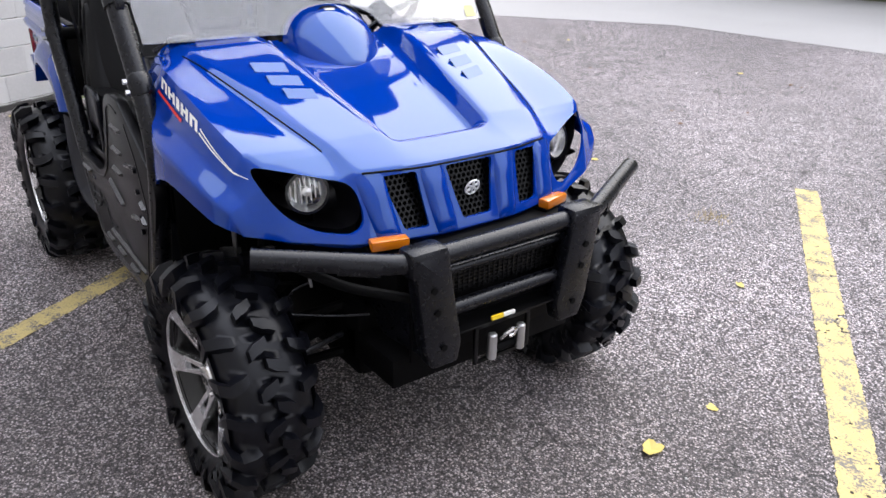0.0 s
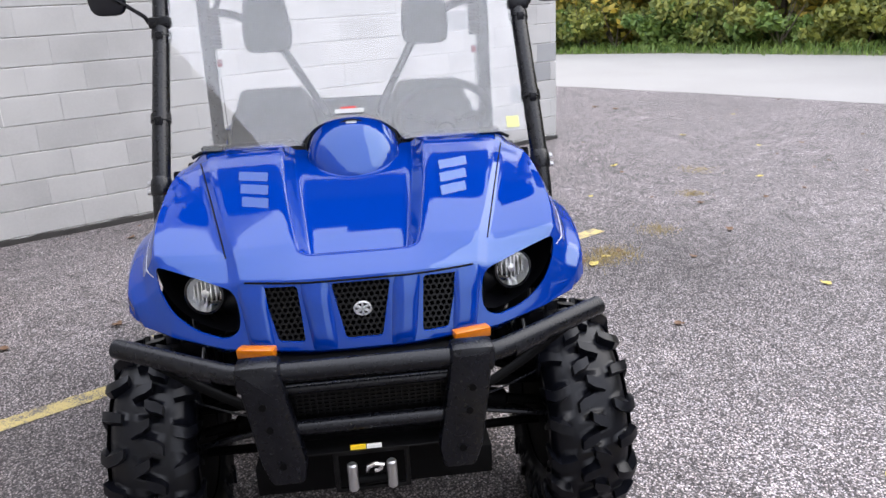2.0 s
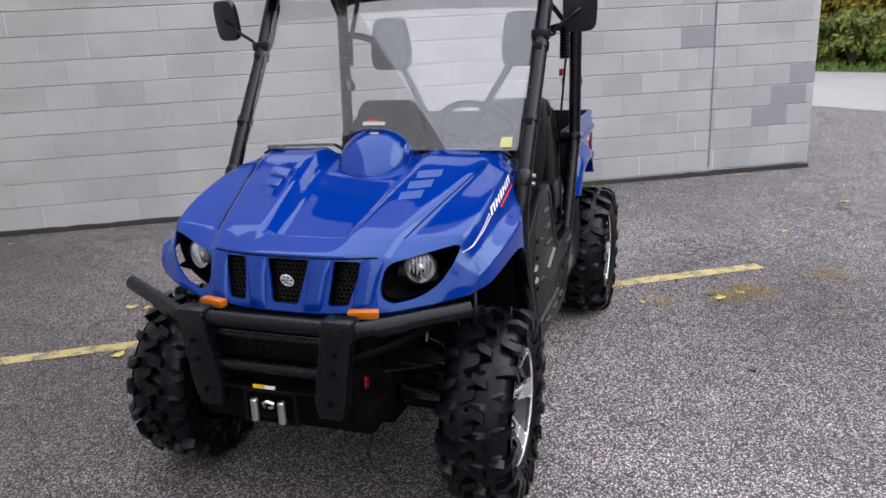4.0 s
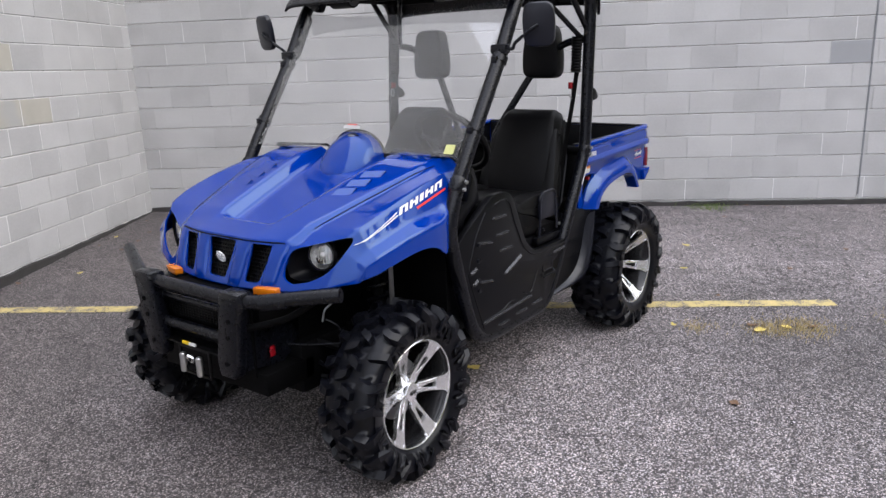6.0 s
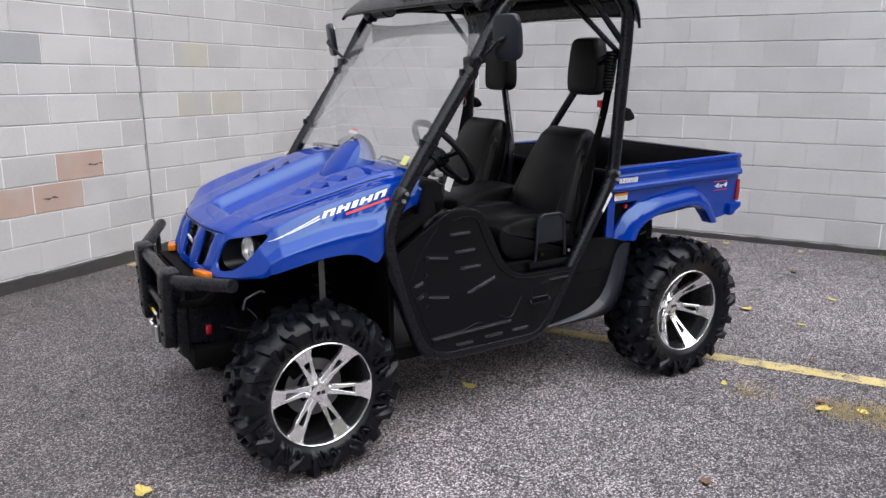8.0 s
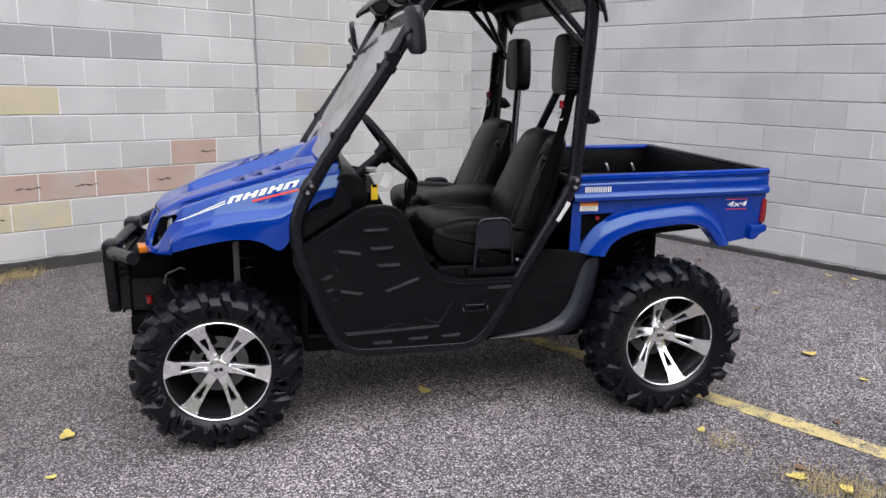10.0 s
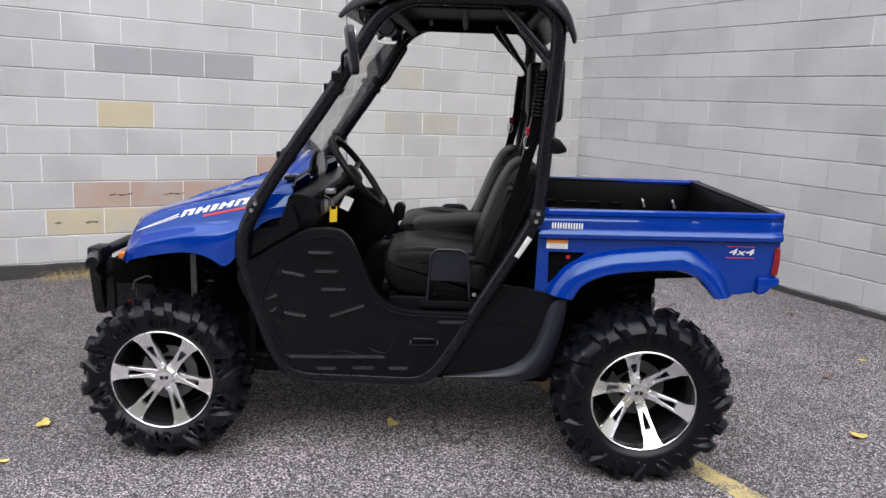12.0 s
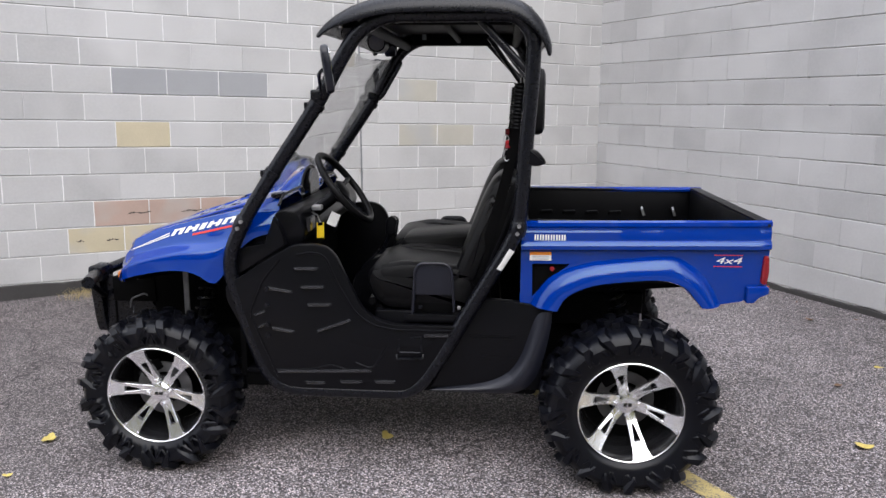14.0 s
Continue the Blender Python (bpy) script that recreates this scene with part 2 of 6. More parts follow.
def worn_paint():
    """Road paint rubbed through to the stones in specks and patches."""
    m = surface("worn_yellow_line_paint", (0.37, 0.295, 0.125), 0.8, var=0.3, scale=9, fine=0.4, fine_scale=160, bump=0.7, bump_scale=170)
    n, l = m.node_tree.nodes, m.node_tree.links
    b = n["Principled BSDF"]
    co, speck, patch, add, cover, mix = (n.new(k) for k in ("ShaderNodeTexCoord", "ShaderNodeTexNoise", "ShaderNodeTexNoise", "ShaderNodeMath", "ShaderNodeMapRange", "ShaderNodeMixRGB"))
    for t, size in ((speck, 130.0), (patch, 11.0)):
        t.inputs["Scale"].default_value, t.inputs["Detail"].default_value = size, 4
        l.new(co.outputs["Object"], t.inputs["Vector"])
    l.new(speck.outputs["Fac"], add.inputs[0])
    l.new(patch.outputs["Fac"], add.inputs[1])
    cover.inputs["From Min"].default_value, cover.inputs["From Max"].default_value = 1.0, 1.15
    l.new(add.outputs[0], cover.inputs["Value"])
    l.new(cover.outputs[0], mix.inputs["Fac"])
    l.new(b.inputs["Base Color"].links[0].from_socket, mix.inputs["Color1"])
    mix.inputs["Color2"].default_value = (0.17, 0.155, 0.135, 1)
    l.new(mix.outputs[0], b.inputs["Base Color"])
    return m


PAINT = worn_paint()

ASPHALT = asphalt()


def foliage(name, low, high):
    """Leaves whose tone varies from leaf to leaf, partly let through by light."""
    m = bpy.data.materials.new(name)
    m.use_nodes = True
    n, l = m.node_tree.nodes, m.node_tree.links
    b = n["Principled BSDF"]
    geo = n.new("ShaderNodeNewGeometry")
    co, patch = n.new("ShaderNodeTexCoord"), n.new("ShaderNodeTexNoise")
    patch.inputs["Scale"].default_value = 0.7
    l.new(co.outputs["Object"], patch.inputs["Vector"])
    k = n.new("ShaderNodeMath")
    k.operation = "MULTIPLY_ADD"
    l.new(geo.outputs["Random Per Island"], k.inputs[0])
    k.inputs[1].default_value = 0.6
    l.new(patch.outputs["Fac"], k.inputs[2])
    r = n.new("ShaderNodeMapRange")
    r.inputs["From Min"].default_value, r.inputs["From Max"].default_value = 0.4, 1.15
    l.new(k.outputs[0], r.inputs["Value"])
    mix = n.new("ShaderNodeMixRGB")
    l.new(r.outputs[0], mix.inputs["Fac"])
    mix.inputs["Color1"].default_value, mix.inputs["Color2"].default_value = (*low, 1), (*high, 1)
    l.new(mix.outputs[0], b.inputs["Base Color"])
    b.inputs["Roughness"].default_value = 0.6
    b.inputs["Subsurface Weight"].default_value = 0.0
    return m


LEAVES_GREEN = foliage("green_tree_leaves", (0.035, 0.075, 0.012), (0.26, 0.26, 0.04))
LEAVES_YELLOW = foliage("yellowing_tree_leaves", (0.09, 0.11, 0.015), (0.50, 0.36, 0.04))
WEEDS = foliage("low_weeds", (0.05, 0.11, 0.02), (0.20, 0.28, 0.05))


def clear_sheet(name, tone=0.97, haze=0.0):
    """A clear plate: see-through, with a mirror sheen that grows at grazing angles."""
    m = bpy.data.materials.new(name)
    m.use_nodes = True
    n, l = m.node_tree.nodes, m.node_tree.links
    n.remove(n["Principled BSDF"])
    face, sheen, thru, gloss, mix = n.new("ShaderNodeLayerWeight"), n.new("ShaderNodeMath"), n.new("ShaderNodeBsdfTransparent"), n.new("ShaderNodeBsdfGlossy"), n.new("ShaderNodeMixShader")
    face.inputs["Blend"].default_value = 0.5
    rise = n.new("ShaderNodeMath")
    rise.operation = "POWER"
    l.new(face.outputs["Facing"], rise.inputs[0])
    rise.inputs[1].default_value = 3.0
    sheen.operation = "MULTIPLY_ADD"
    l.new(rise.outputs[0], sheen.inputs[0])
    sheen.inputs[1].default_value, sheen.inputs[2].default_value = 0.9, 0.07
    thru.inputs["Color"].default_value = (tone, tone, tone, 1)
    gloss.inputs["Roughness"].default_value = 0.01
    l.new(sheen.outputs[0], mix.inputs["Fac"])
    l.new(thru.outputs[0], mix.inputs[1])
    l.new(gloss.outputs[0], mix.inputs[2])
    # fine scratches scatter a little light
    dull, veil = n.new("ShaderNodeBsdfDiffuse"), n.new("ShaderNodeMixShader")
    dull.inputs["Color"].default_value = (0.85, 0.86, 0.88, 1)
    veil.inputs["Fac"].default_value = haze
    l.new(mix.outputs[0], veil.inputs[1])
    l.new(dull.outputs[0], veil.inputs[2])
    l.new(veil.outputs[0], n["Material Output"].inputs["Surface"])
    return m


CLEAR = clear_sheet("clear_polycarbonate", haze=0.025)
LENS = clear_sheet("clear_lens", 0.98)


# ---- mesh helpers ----
def part(name, bm, material, parent=None, label="", smooth=True):
    me = bpy.data.meshes.new(name)
    bmesh.ops.recalc_face_normals(bm, faces=bm.faces[:])
    bm.to_mesh(me)
    bm.free()
    me.materials.append(material)
    if smooth:
        me.shade_smooth()
        me.set_sharp_from_angle(angle=radians(38))
    ob = new(name, me)
    if parent:
        ob.parent = parent
    if label:
        ob["label"] = label
    return ob


def rounded(points, radius=0.05, steps=5, closed=False):
    """A polyline with its corners rounded off."""
    pts = [Vector(p) for p in points]
    out, n = [], len(pts)
    for i, p in enumerate(pts):
        if not closed and i in (0, n - 1):
            out.append(p)
            continue
        a, b = pts[i - 1] - p, pts[(i + 1) % n] - p
        d = min(radius, a.length * 0.49, b.length * 0.49)
        q0, q1 = p + a.normalized() * d, p + b.normalized() * d
        for k in range(steps + 1):
            t = k / steps
            out.append(q0 * (1 - t) ** 2 + p * 2 * t * (1 - t) + q1 * t * t)
    return out


def sweep(bm, pts, r, seg=10, closed=False, caps=True):
    """A tube of radius r along the points."""
    pts = [Vector(p) for p in pts]
    n = len(pts)
    rings, side = [], None
    for i, p in enumerate(pts):
        a = pts[i - 1] if (i or closed) else p
        b = pts[(i + 1) % n] if (i < n - 1 or closed) else p
        d = (b - a).normalized()
        if side is None:
            side = d.cross(Vector((0.12, 1, 0.07))).normalized()
        side = (side - d * side.dot(d)).normalized()
        up = d.cross(side)
        rad = r[i] if isinstance(r, (list, tuple)) else r
        rings.append([bm.verts.new(p + (side * math.cos(2 * math.pi * k / seg) + up * math.sin(2 * math.pi * k / seg)) * rad) for k in range(seg)])
    for i in range(n if closed else n - 1):
        r0, r1 = rings[i], rings[(i + 1) % n]
        for k in range(seg):
            bm.faces.new((r0[k], r0[(k + 1) % seg], r1[(k + 1) % seg], r1[k]))
    if caps and not closed:
        bm.faces.new(rings[0][::-1])
        bm.faces.new(rings[-1])
    return bm


def tube(points, r, radius=0.05, seg=10, closed=False):
    return sweep(bmesh.new(), rounded(points, radius, closed=closed), r, seg, closed)


def box(bm, x0, x1, y0, y1, z0, z1, bevel=0.0, m=None, seg=2):
    made = bmesh.ops.create_cube(bm, size=1)
    bmesh.ops.scale(bm, vec=(x1 - x0, y1 - y0, z1 - z0), verts=made["verts"])
    bmesh.ops.translate(bm, vec=((x0 + x1) / 2, (y0 + y1) / 2, (z0 + z1) / 2), verts=made["verts"])
    verts = made["verts"]
    if bevel:
        edges = list({e for v in verts for e in v.link_edges})
        res = bmesh.ops.bevel(bm, geom=edges, offset=bevel, segments=seg, profile=0.5, affect="EDGES")
        verts = list({v for f in res["faces"] for v in f.verts} | {v for v in verts if v.is_valid})
    if m is not None:
        bmesh.ops.transform(bm, matrix=m, verts=verts)
    return bm


def prism(bm, outline, axis, lo, hi, bevel=0.0):
    """An outline of (a, b) points drawn out along axis from lo to hi: axis y gives (x, z), axis x (y, z), axis z (x, y)."""
    def at(a, b, c):
        return {"y": (a, c, b), "x": (c, a, b), "z": (a, b, c)}[axis]
    v0 = [bm.verts.new(at(a, b, lo)) for a, b in outline]
    v1 = [bm.verts.new(at(a, b, hi)) for a, b in outline]
    n = len(outline)
    f = [bm.faces.new(v0[::-1]), bm.faces.new(v1)]
    for i in range(n):
        f.append(bm.faces.new((v0[i], v0[(i + 1) % n], v1[(i + 1) % n], v1[i])))
    if bevel:
        bmesh.ops.recalc_face_normals(bm, faces=f)
        edges = list(f[0].edges) + list(f[1].edges)
        bmesh.ops.bevel(bm, geom=edges, offset=bevel, segments=2, profile=0.5, affect="EDGES")
    return bm


def round2(outline, radius, steps=4):
    return [(p.x, p.y) for p in rounded([(a, b, 0) for a, b in outline], radius, steps, True)]


def lathe(bm, profile, seg=48, cx=0.0, cz=0.0):
    """A profile of (radius, y) points turned round the y axis through (cx, cz)."""
    rings = [[bm.verts.new((cx + r * math.cos(2 * math.pi * k / seg), y, cz + r * math.sin(2 * math.pi * k / seg))) for k in range(seg)] for r, y in profile]
    for a, b in zip(rings, rings[1:]):
        for k in range(seg):
            bm.faces.new((a[k], a[(k + 1) % seg], b[(k + 1) % seg], b[k]))
    return rings


def grid(bm, rows):
    """A skin over rows of points."""
    v = [[bm.verts.new(p) for p in row] for row in rows]
    for a, b in zip(v, v[1:]):
        for k in range(len(a) - 1):
            bm.faces.new((a[k], a[k + 1], b[k + 1], b[k]))
    return v


def settle(ob):
    """Turns an object's modifiers into plain mesh."""
    dg = bpy.context.evaluated_depsgraph_get()
    me = bpy.data.meshes.new_from_object(ob.evaluated_get(dg))
    me.name = ob.name
    ob.modifiers.clear()
    ob.data = me
    return ob


def empty(name, label, category, kind="", group=""):
    return tagged(new(name), label, category, group, kind)


# ---- ground ----
CORNER = Vector((1.45, 4.74, 0))
U, V = Vector((0.838, 0.546, 0)), Vector((0.4986, -0.8668, 0))
IN_U, IN_V = Vector((0.546, -0.838, 0)), Vector((-0.8668, -0.4986, 0))


def sheet(name, outline, z, material, label, category, thick=0.0):
    bm = bmesh.new()
    if thick:
        prism(bm, outline, "z", z - thick, z)
    else:
        bm.faces.new([bm.verts.new((x, y, z)) for x, y in outline])
    return tagged(part(name, bm, material, smooth=False), label, category, kind="structure")


sheet("ground", [(-600, -600), (600, -600), (600, 600), (-600, 600)], 0.0, ASPHALT, "worn grey asphalt lot with cracks and loose stone", "ground", 0.4)
ROAD_NEAR = [(-30, -11.5), (-8, -10.2), (1.74, -8.56), (4.52, -8.3), (6.39, -6.75), (8.35, -5.4), (10.2, -4.0), (11.6, -2.6), (15, 3), (28, 24)]
ROAD_FAR = [(38, 20), (24, 3), (19.2, -4.6), (18.05, -6.0), (16.35, -8.2), (12, -11.6), (4.8, -14.8), (-8, -18), (-30, -20)]
sheet("road", ROAD_NEAR + ROAD_FAR, 0.004, CONCRETE, "pale gravelly concrete lane beyond the asphalt", "road")
BEYOND = ROAD_FAR[::-1] + [(140, 60), (160, -120), (-60, -140)]
VERGE = surface("grassy_soil", (0.07, 0.09, 0.025), 0.9, var=0.4, scale=1.5, fine=0.3, bump=0.8, bump_scale=30)
sheet("verge", BEYOND, 0.008, VERGE, "rough green grass verge below the woods", "verge")


def stripe(a, b, width, seed):
    """A painted line with ragged edges and worn-through bits."""
    a, b = Vector((*a, 0.004)), Vector((*b, 0.004))
    run = b - a
    side = run.normalized().cross(Vector((0, 0, 1)))
    rnd = random.Random(seed)
    bm = bmesh.new()
    n, m = int(run.length / 0.011), 12
    edge = [[rnd.uniform(-0.004, 0.004) for _ in range(n + 1)] for _ in range(2)]
    v = [[bm.verts.new(a + run * (i / n) + side * ((k / m - 0.5) * width + (edge[0][i] if k == 0 else edge[1][i] if k == m else rnd.uniform(-0.0015, 0.0015)))) for k in range(m + 1)] for i in range(n + 1)]
    for i in range(n):
        for k in range(m):
            p = v[i][k].co
            wear = 0.6 * noise.noise(Vector((p.x * 7, p.y * 7, seed))) + 0.6 * noise.noise(Vector((p.x * 45, p.y * 45, seed))) + 0.4 * noise.noise(Vector((p.x * 110, p.y * 110, seed)))
            if wear < 0.52:
                bm.faces.new((v[i][k], v[i][k + 1], v[i + 1][k + 1], v[i + 1][k]))
    loose = [x for x in bm.verts if not x.link_faces]
    bmesh.ops.delete(bm, geom=loose, context="VERTS")
    return tagged(part("parking_line", bm, PAINT), "worn yellow parking line painted on asphalt", "parking line", "parking lines", "structure")


stripe((1.85, -1.60), (-1.06, 3.02), 0.105, 3)
stripe((-0.54, -3.11), (-2.60, 0.04), 0.125, 5)

# ---- block walls ----
PIVOT = 3.1  # where along the wall the sloping courses stand at their nominal height
WALL_TOP, COURSE, LONG, BASE_Z = 6.1, 0.2032, 0.400, 0.092


def wall(name, origin, along, inward, length, label, foot_z=BASE_Z, rise=0.0):
    """The mortar core of a wall; its blocks stand 4 mm proud of it."""
    back = inward * -0.19
    face = origin - inward * 0.016
    foot = [face, face + along * length, origin + along * length + back, origin + back]
    bm = bmesh.new()
    prism(bm, [(p.x, p.y) for p in foot], "z", -0.05, WALL_TOP)
    core = tagged(part(name, bm, MORTAR, smooth=False), label, "wall", kind="structure")
    bm = bmesh.new()
    n = int(length / 0.12)
    rnd = random.Random(name)
    rows = []
    for i in range(n + 1):
        p = origin + along * (length * i / n)
        out = 0.022 + rnd.uniform(-0.006, 0.006)
        q, h = p + inward * out, foot_z + rise * (length * i / n - PIVOT) - 0.006 + rnd.uniform(-0.010, 0.004)
        rows.append([(q.x, q.y, -0.02), (q.x, q.y, h), (p.x, p.y, h + 0.004)])
    grid(bm, rows)
    part("footing", bm, FOOTING, core, "black tarred strip along the foot of the wall")
    return core


def block_mesh(w):
    bm = bmesh.new()
    box(bm, -w / 2 + 0.0035, w / 2 - 0.0035, -0.04, 0.004, 0.0065, COURSE - 0.004)
    front = [e for e in bm.edges if all(v.co.y > 0 for v in e.verts)]
    bmesh.ops.bevel(bm, geom=front, offset=0.002, segments=1, affect="EDGES")
    me = bpy.data.meshes.new("block")
    bmesh.ops.recalc_face_normals(bm, faces=bm.faces[:])
    bm.to_mesh(me)
    bm.free()
    me.materials.append(BLOCK)
    return me


SPECIAL_1 = {(7, 4.545): BLOCK_DARK, (7, 4.145): BLOCK_DARK, (7, 3.745): BLOCK_DARK, (5, 4.545): BLOCK_YELLOW, (2, 4.748): BLOCK_RED, (2, 4.348): BLOCK_RED, (2, 3.948): BLOCK_RED, (2, 3.548): BLOCK_RED, (3, 3.345): BLOCK_RED,
             (1, 4.945): BLOCK_YELLOW, (1, 4.545): BLOCK_YELLOW, (5, 2.145): BLOCK_CREAM, (5, 1.745): BLOCK_CREAM, (7, 2.145): BLOCK_CREAM}
SPECIAL_2 = {(3, 7.76): BLOCK_DARK, (2, 7.56): BLOCK_DARK, (6, 6.76): BLOCK_DARK, (4, 7.96): BLOCK_DARK}


def joined_boxes(name, boxes, material, parent, label=""):
    """Many plain boxes (x0, x1, y0, y1, z0, z1, matrix) as one mesh of kind stuff."""
    verts, faces = [], []
    for x0, x1, y0, y1, z0, z1, m in boxes:
        k = len(verts)
        verts += [tuple(m @ Vector(p)) for p in itertools.product((x0, x1), (y0, y1), (z0, z1))]
        faces += [tuple(k + i for i in f) for f in ((0, 1, 3, 2), (4, 6, 7, 5), (0, 4, 5, 1), (2, 3, 7, 6), (0, 2, 6, 4), (1, 5, 7, 3))]
    me = bpy.data.meshes.new(name)
    me.from_pydata(verts, [], faces)
    me.materials.append(material)
    ob = new(name, me)
    ob.parent = parent
    if label:
        ob["label"] = label
    return tagged(ob, kind="stuff")


def lay(core, origin, along, inward, length, phases, special, near, joint, crest=0.0038, painted=0.0, rise=0.0, base=BASE_Z):
    """Lays the courses: the blocks of the stretch near, up to 2.4 m high, as pieces, the rest joined."""
    turn = Matrix((along, inward, (0, 0, 1))).transposed().to_4x4()
    if turn.determinant() < 0:
        turn = Matrix((-along, inward, (0, 0, 1))).transposed().to_4x4()
    slope = math.atan(rise) * (1 if turn.col[0].xyz.dot(along) > 0 else -1)
    turn = turn @ Matrix.Rotation(-slope, 4, "Y")
    meshes, rest, bead, filled, made = {}, [], [], [], 0
    rnd = random.Random(core.name)
    for n in range(int((WALL_TOP - BASE_Z) / COURSE)):
        s = phases[n % 2] - LONG
        z = base + n * COURSE
        # the bed joint lies a hair below the blocks that it carries
        q = Matrix.Translation(origin + along * (length / 2) + Vector((0, 0, z + rise * (length / 2 - PIVOT)))) @ turn
        bead.append((-length / 2, length / 2, -0.03, 0.0025, -0.0045, crest, q))
        while s < length:
            a, b = max(s, 0.0), min(s + LONG, length)
            s += LONG
            pieces = [(a, b)]
            if a < joint - 0.012 < joint + 0.012 < b:
                pieces = [(a, joint - 0.004), (joint + 0.004, b)]
            for a, b in pieces:
                if b - a < 0.03:
                    continue
                c, w = (a + b) / 2, round(b - a, 2)
                p = origin + along * c + Vector((0, 0, z + rise * (c - PIVOT)))
                m = Matrix.Translation(p) @ turn
                upright_joint = (w / 2 - 0.0042, w / 2 + 0.0042, -0.03, rnd.uniform(0.0018, 0.0036), crest, COURSE - 0.0045, m)
                (filled if rnd.random() < painted else bead).append(upright_joint)
                if near[0] < c < near[1] and n < 12 and made < 290:
                    if w not in meshes:
                        meshes[w] = block_mesh(w)
                    pick = next((v for (k, t), v in special.items() if k == n and abs(t - c) < 0.12), None)
                    if pick:
                        me = meshes.setdefault((w, pick.name), meshes[w].copy())
                        me.materials[0] = pick
                    else:
                        me = meshes[w]
                    ob = new("block", me)
                    ob.matrix_world = m @ pose(0, rnd.uniform(-0.0015, 0.0015), 0, rnd.uniform(-0.25, 0.25), 0, rnd.uniform(-0.2, 0.2))
                    ob.parent = core
                    made += 1
                else:
                    rest.append((-w / 2 + 0.0035, w / 2 - 0.0035, -0.04, 0.004, 0.0065, COURSE - 0.004, m))
    joined_boxes("mortar_bead", bead, MORTAR, core, "pale mortar in the joints")
    if filled:
        joined_boxes("painted_joint", filled, BLOCK_REST, core)
    joined_boxes("block_rest", rest, BLOCK_REST, core)
    bm = bmesh.new()
    p, q = origin + along * (joint - 0.008) + inward * 0.0065, origin + along * (joint + 0.008) + inward * 0.0065
    bm.faces.new([bm.verts.new((v.x, v.y, z)) for v, z in ((p, BASE_Z), (q, BASE_Z), (q, WALL_TOP), (p, WALL_TOP))])
    part("control_joint", bm, SEALANT, core, "straight grey sealant joint", smooth=False)


RISE_1 = 0.026  # the courses climb a little against the lot, away from the corner
wall_1 = wall("wall_1", CORNER, -U, IN_U, 9.2, "painted grey concrete block wall with a few stained blocks", BASE_Z, RISE_1)
wall_2 = wall("wall_2", CORNER, V, IN_V, 8.047, "pale grey concrete block wall ending at an open corner", 0.048)

# the asphalt climbs a little towards the foot of the first wall
bm = bmesh.new()
rows = []
for k in range(60):
    along_wall = 3.3 + 0.1 * k
    h = 0.046 * min(1.0, (along_wall - 3.3) / 1.3)
    p = CORNER - U * along_wall
    rows.append([tuple(p + IN_U * d + Vector((0, 0, z))) for d, z in ((0.005, h), (0.15, h * 0.78), (0.45, h * 0.28), (0.80, -0.002))])
grid(bm, rows)
tagged(part("pavement", bm, ASPHALT), "old grey asphalt rising to the foot of the wall", "pavement", kind="structure")

# far return of the building behind the open corner
bm = bmesh.new()
end = CORNER + V * 8.047 - IN_V * 0.19
prism(bm, [(p.x, p.y) for p in (end, end - IN_V * 8, end - IN_V * 8 - V * 0.2, end - V * 0.2)], "z", -0.05, WALL_TOP)
tagged(part("wall_3", bm, BLOCK_REST, smooth=False), "grey concrete block wall round the corner", "wall", kind="structure")


# ---- woods ----
def crown(bm, centre, size, count, leaf, rnd, lumps=16):
    """Many small leaves in uneven lumps round a centre."""
    heads = []
    for _ in range(lumps):
        d = Vector((rnd.gauss(0, 1), rnd.gauss(0, 1), rnd.gauss(0, 1))).normalized() * rnd.uniform(0.25, 1.0)
        heads.append((Vector((d.x * size[0], d.y * size[1], d.z * size[2])) + centre, rnd.uniform(0.22, 0.42)))
    for _ in range(count):
        c, r = rnd.choice(heads)
        d = Vector((rnd.gauss(0, 1), rnd.gauss(0, 1), rnd.gauss(0, 0.9))).normalized() * (rnd.uniform(0.3, 1.0) ** 0.5)
        p = c + Vector((d.x * size[0], d.y * size[1], d.z * size[2])) * r
        if p.z < 0.05:
            p.z = rnd.uniform(0.05, 0.5)
        a = Vector((rnd.gauss(0, 1), rnd.gauss(0, 1), rnd.gauss(0, 1))).normalized()
        b = a.orthogonal().normalized()
        k = leaf * rnd.uniform(0.6, 1.3)
        a, b = a * k, b * k * 0.55
        v = [bm.verts.new(p + q) for q in (-a, b * 0.9, a, -b * 0.9)]
        bm.faces.new(v)


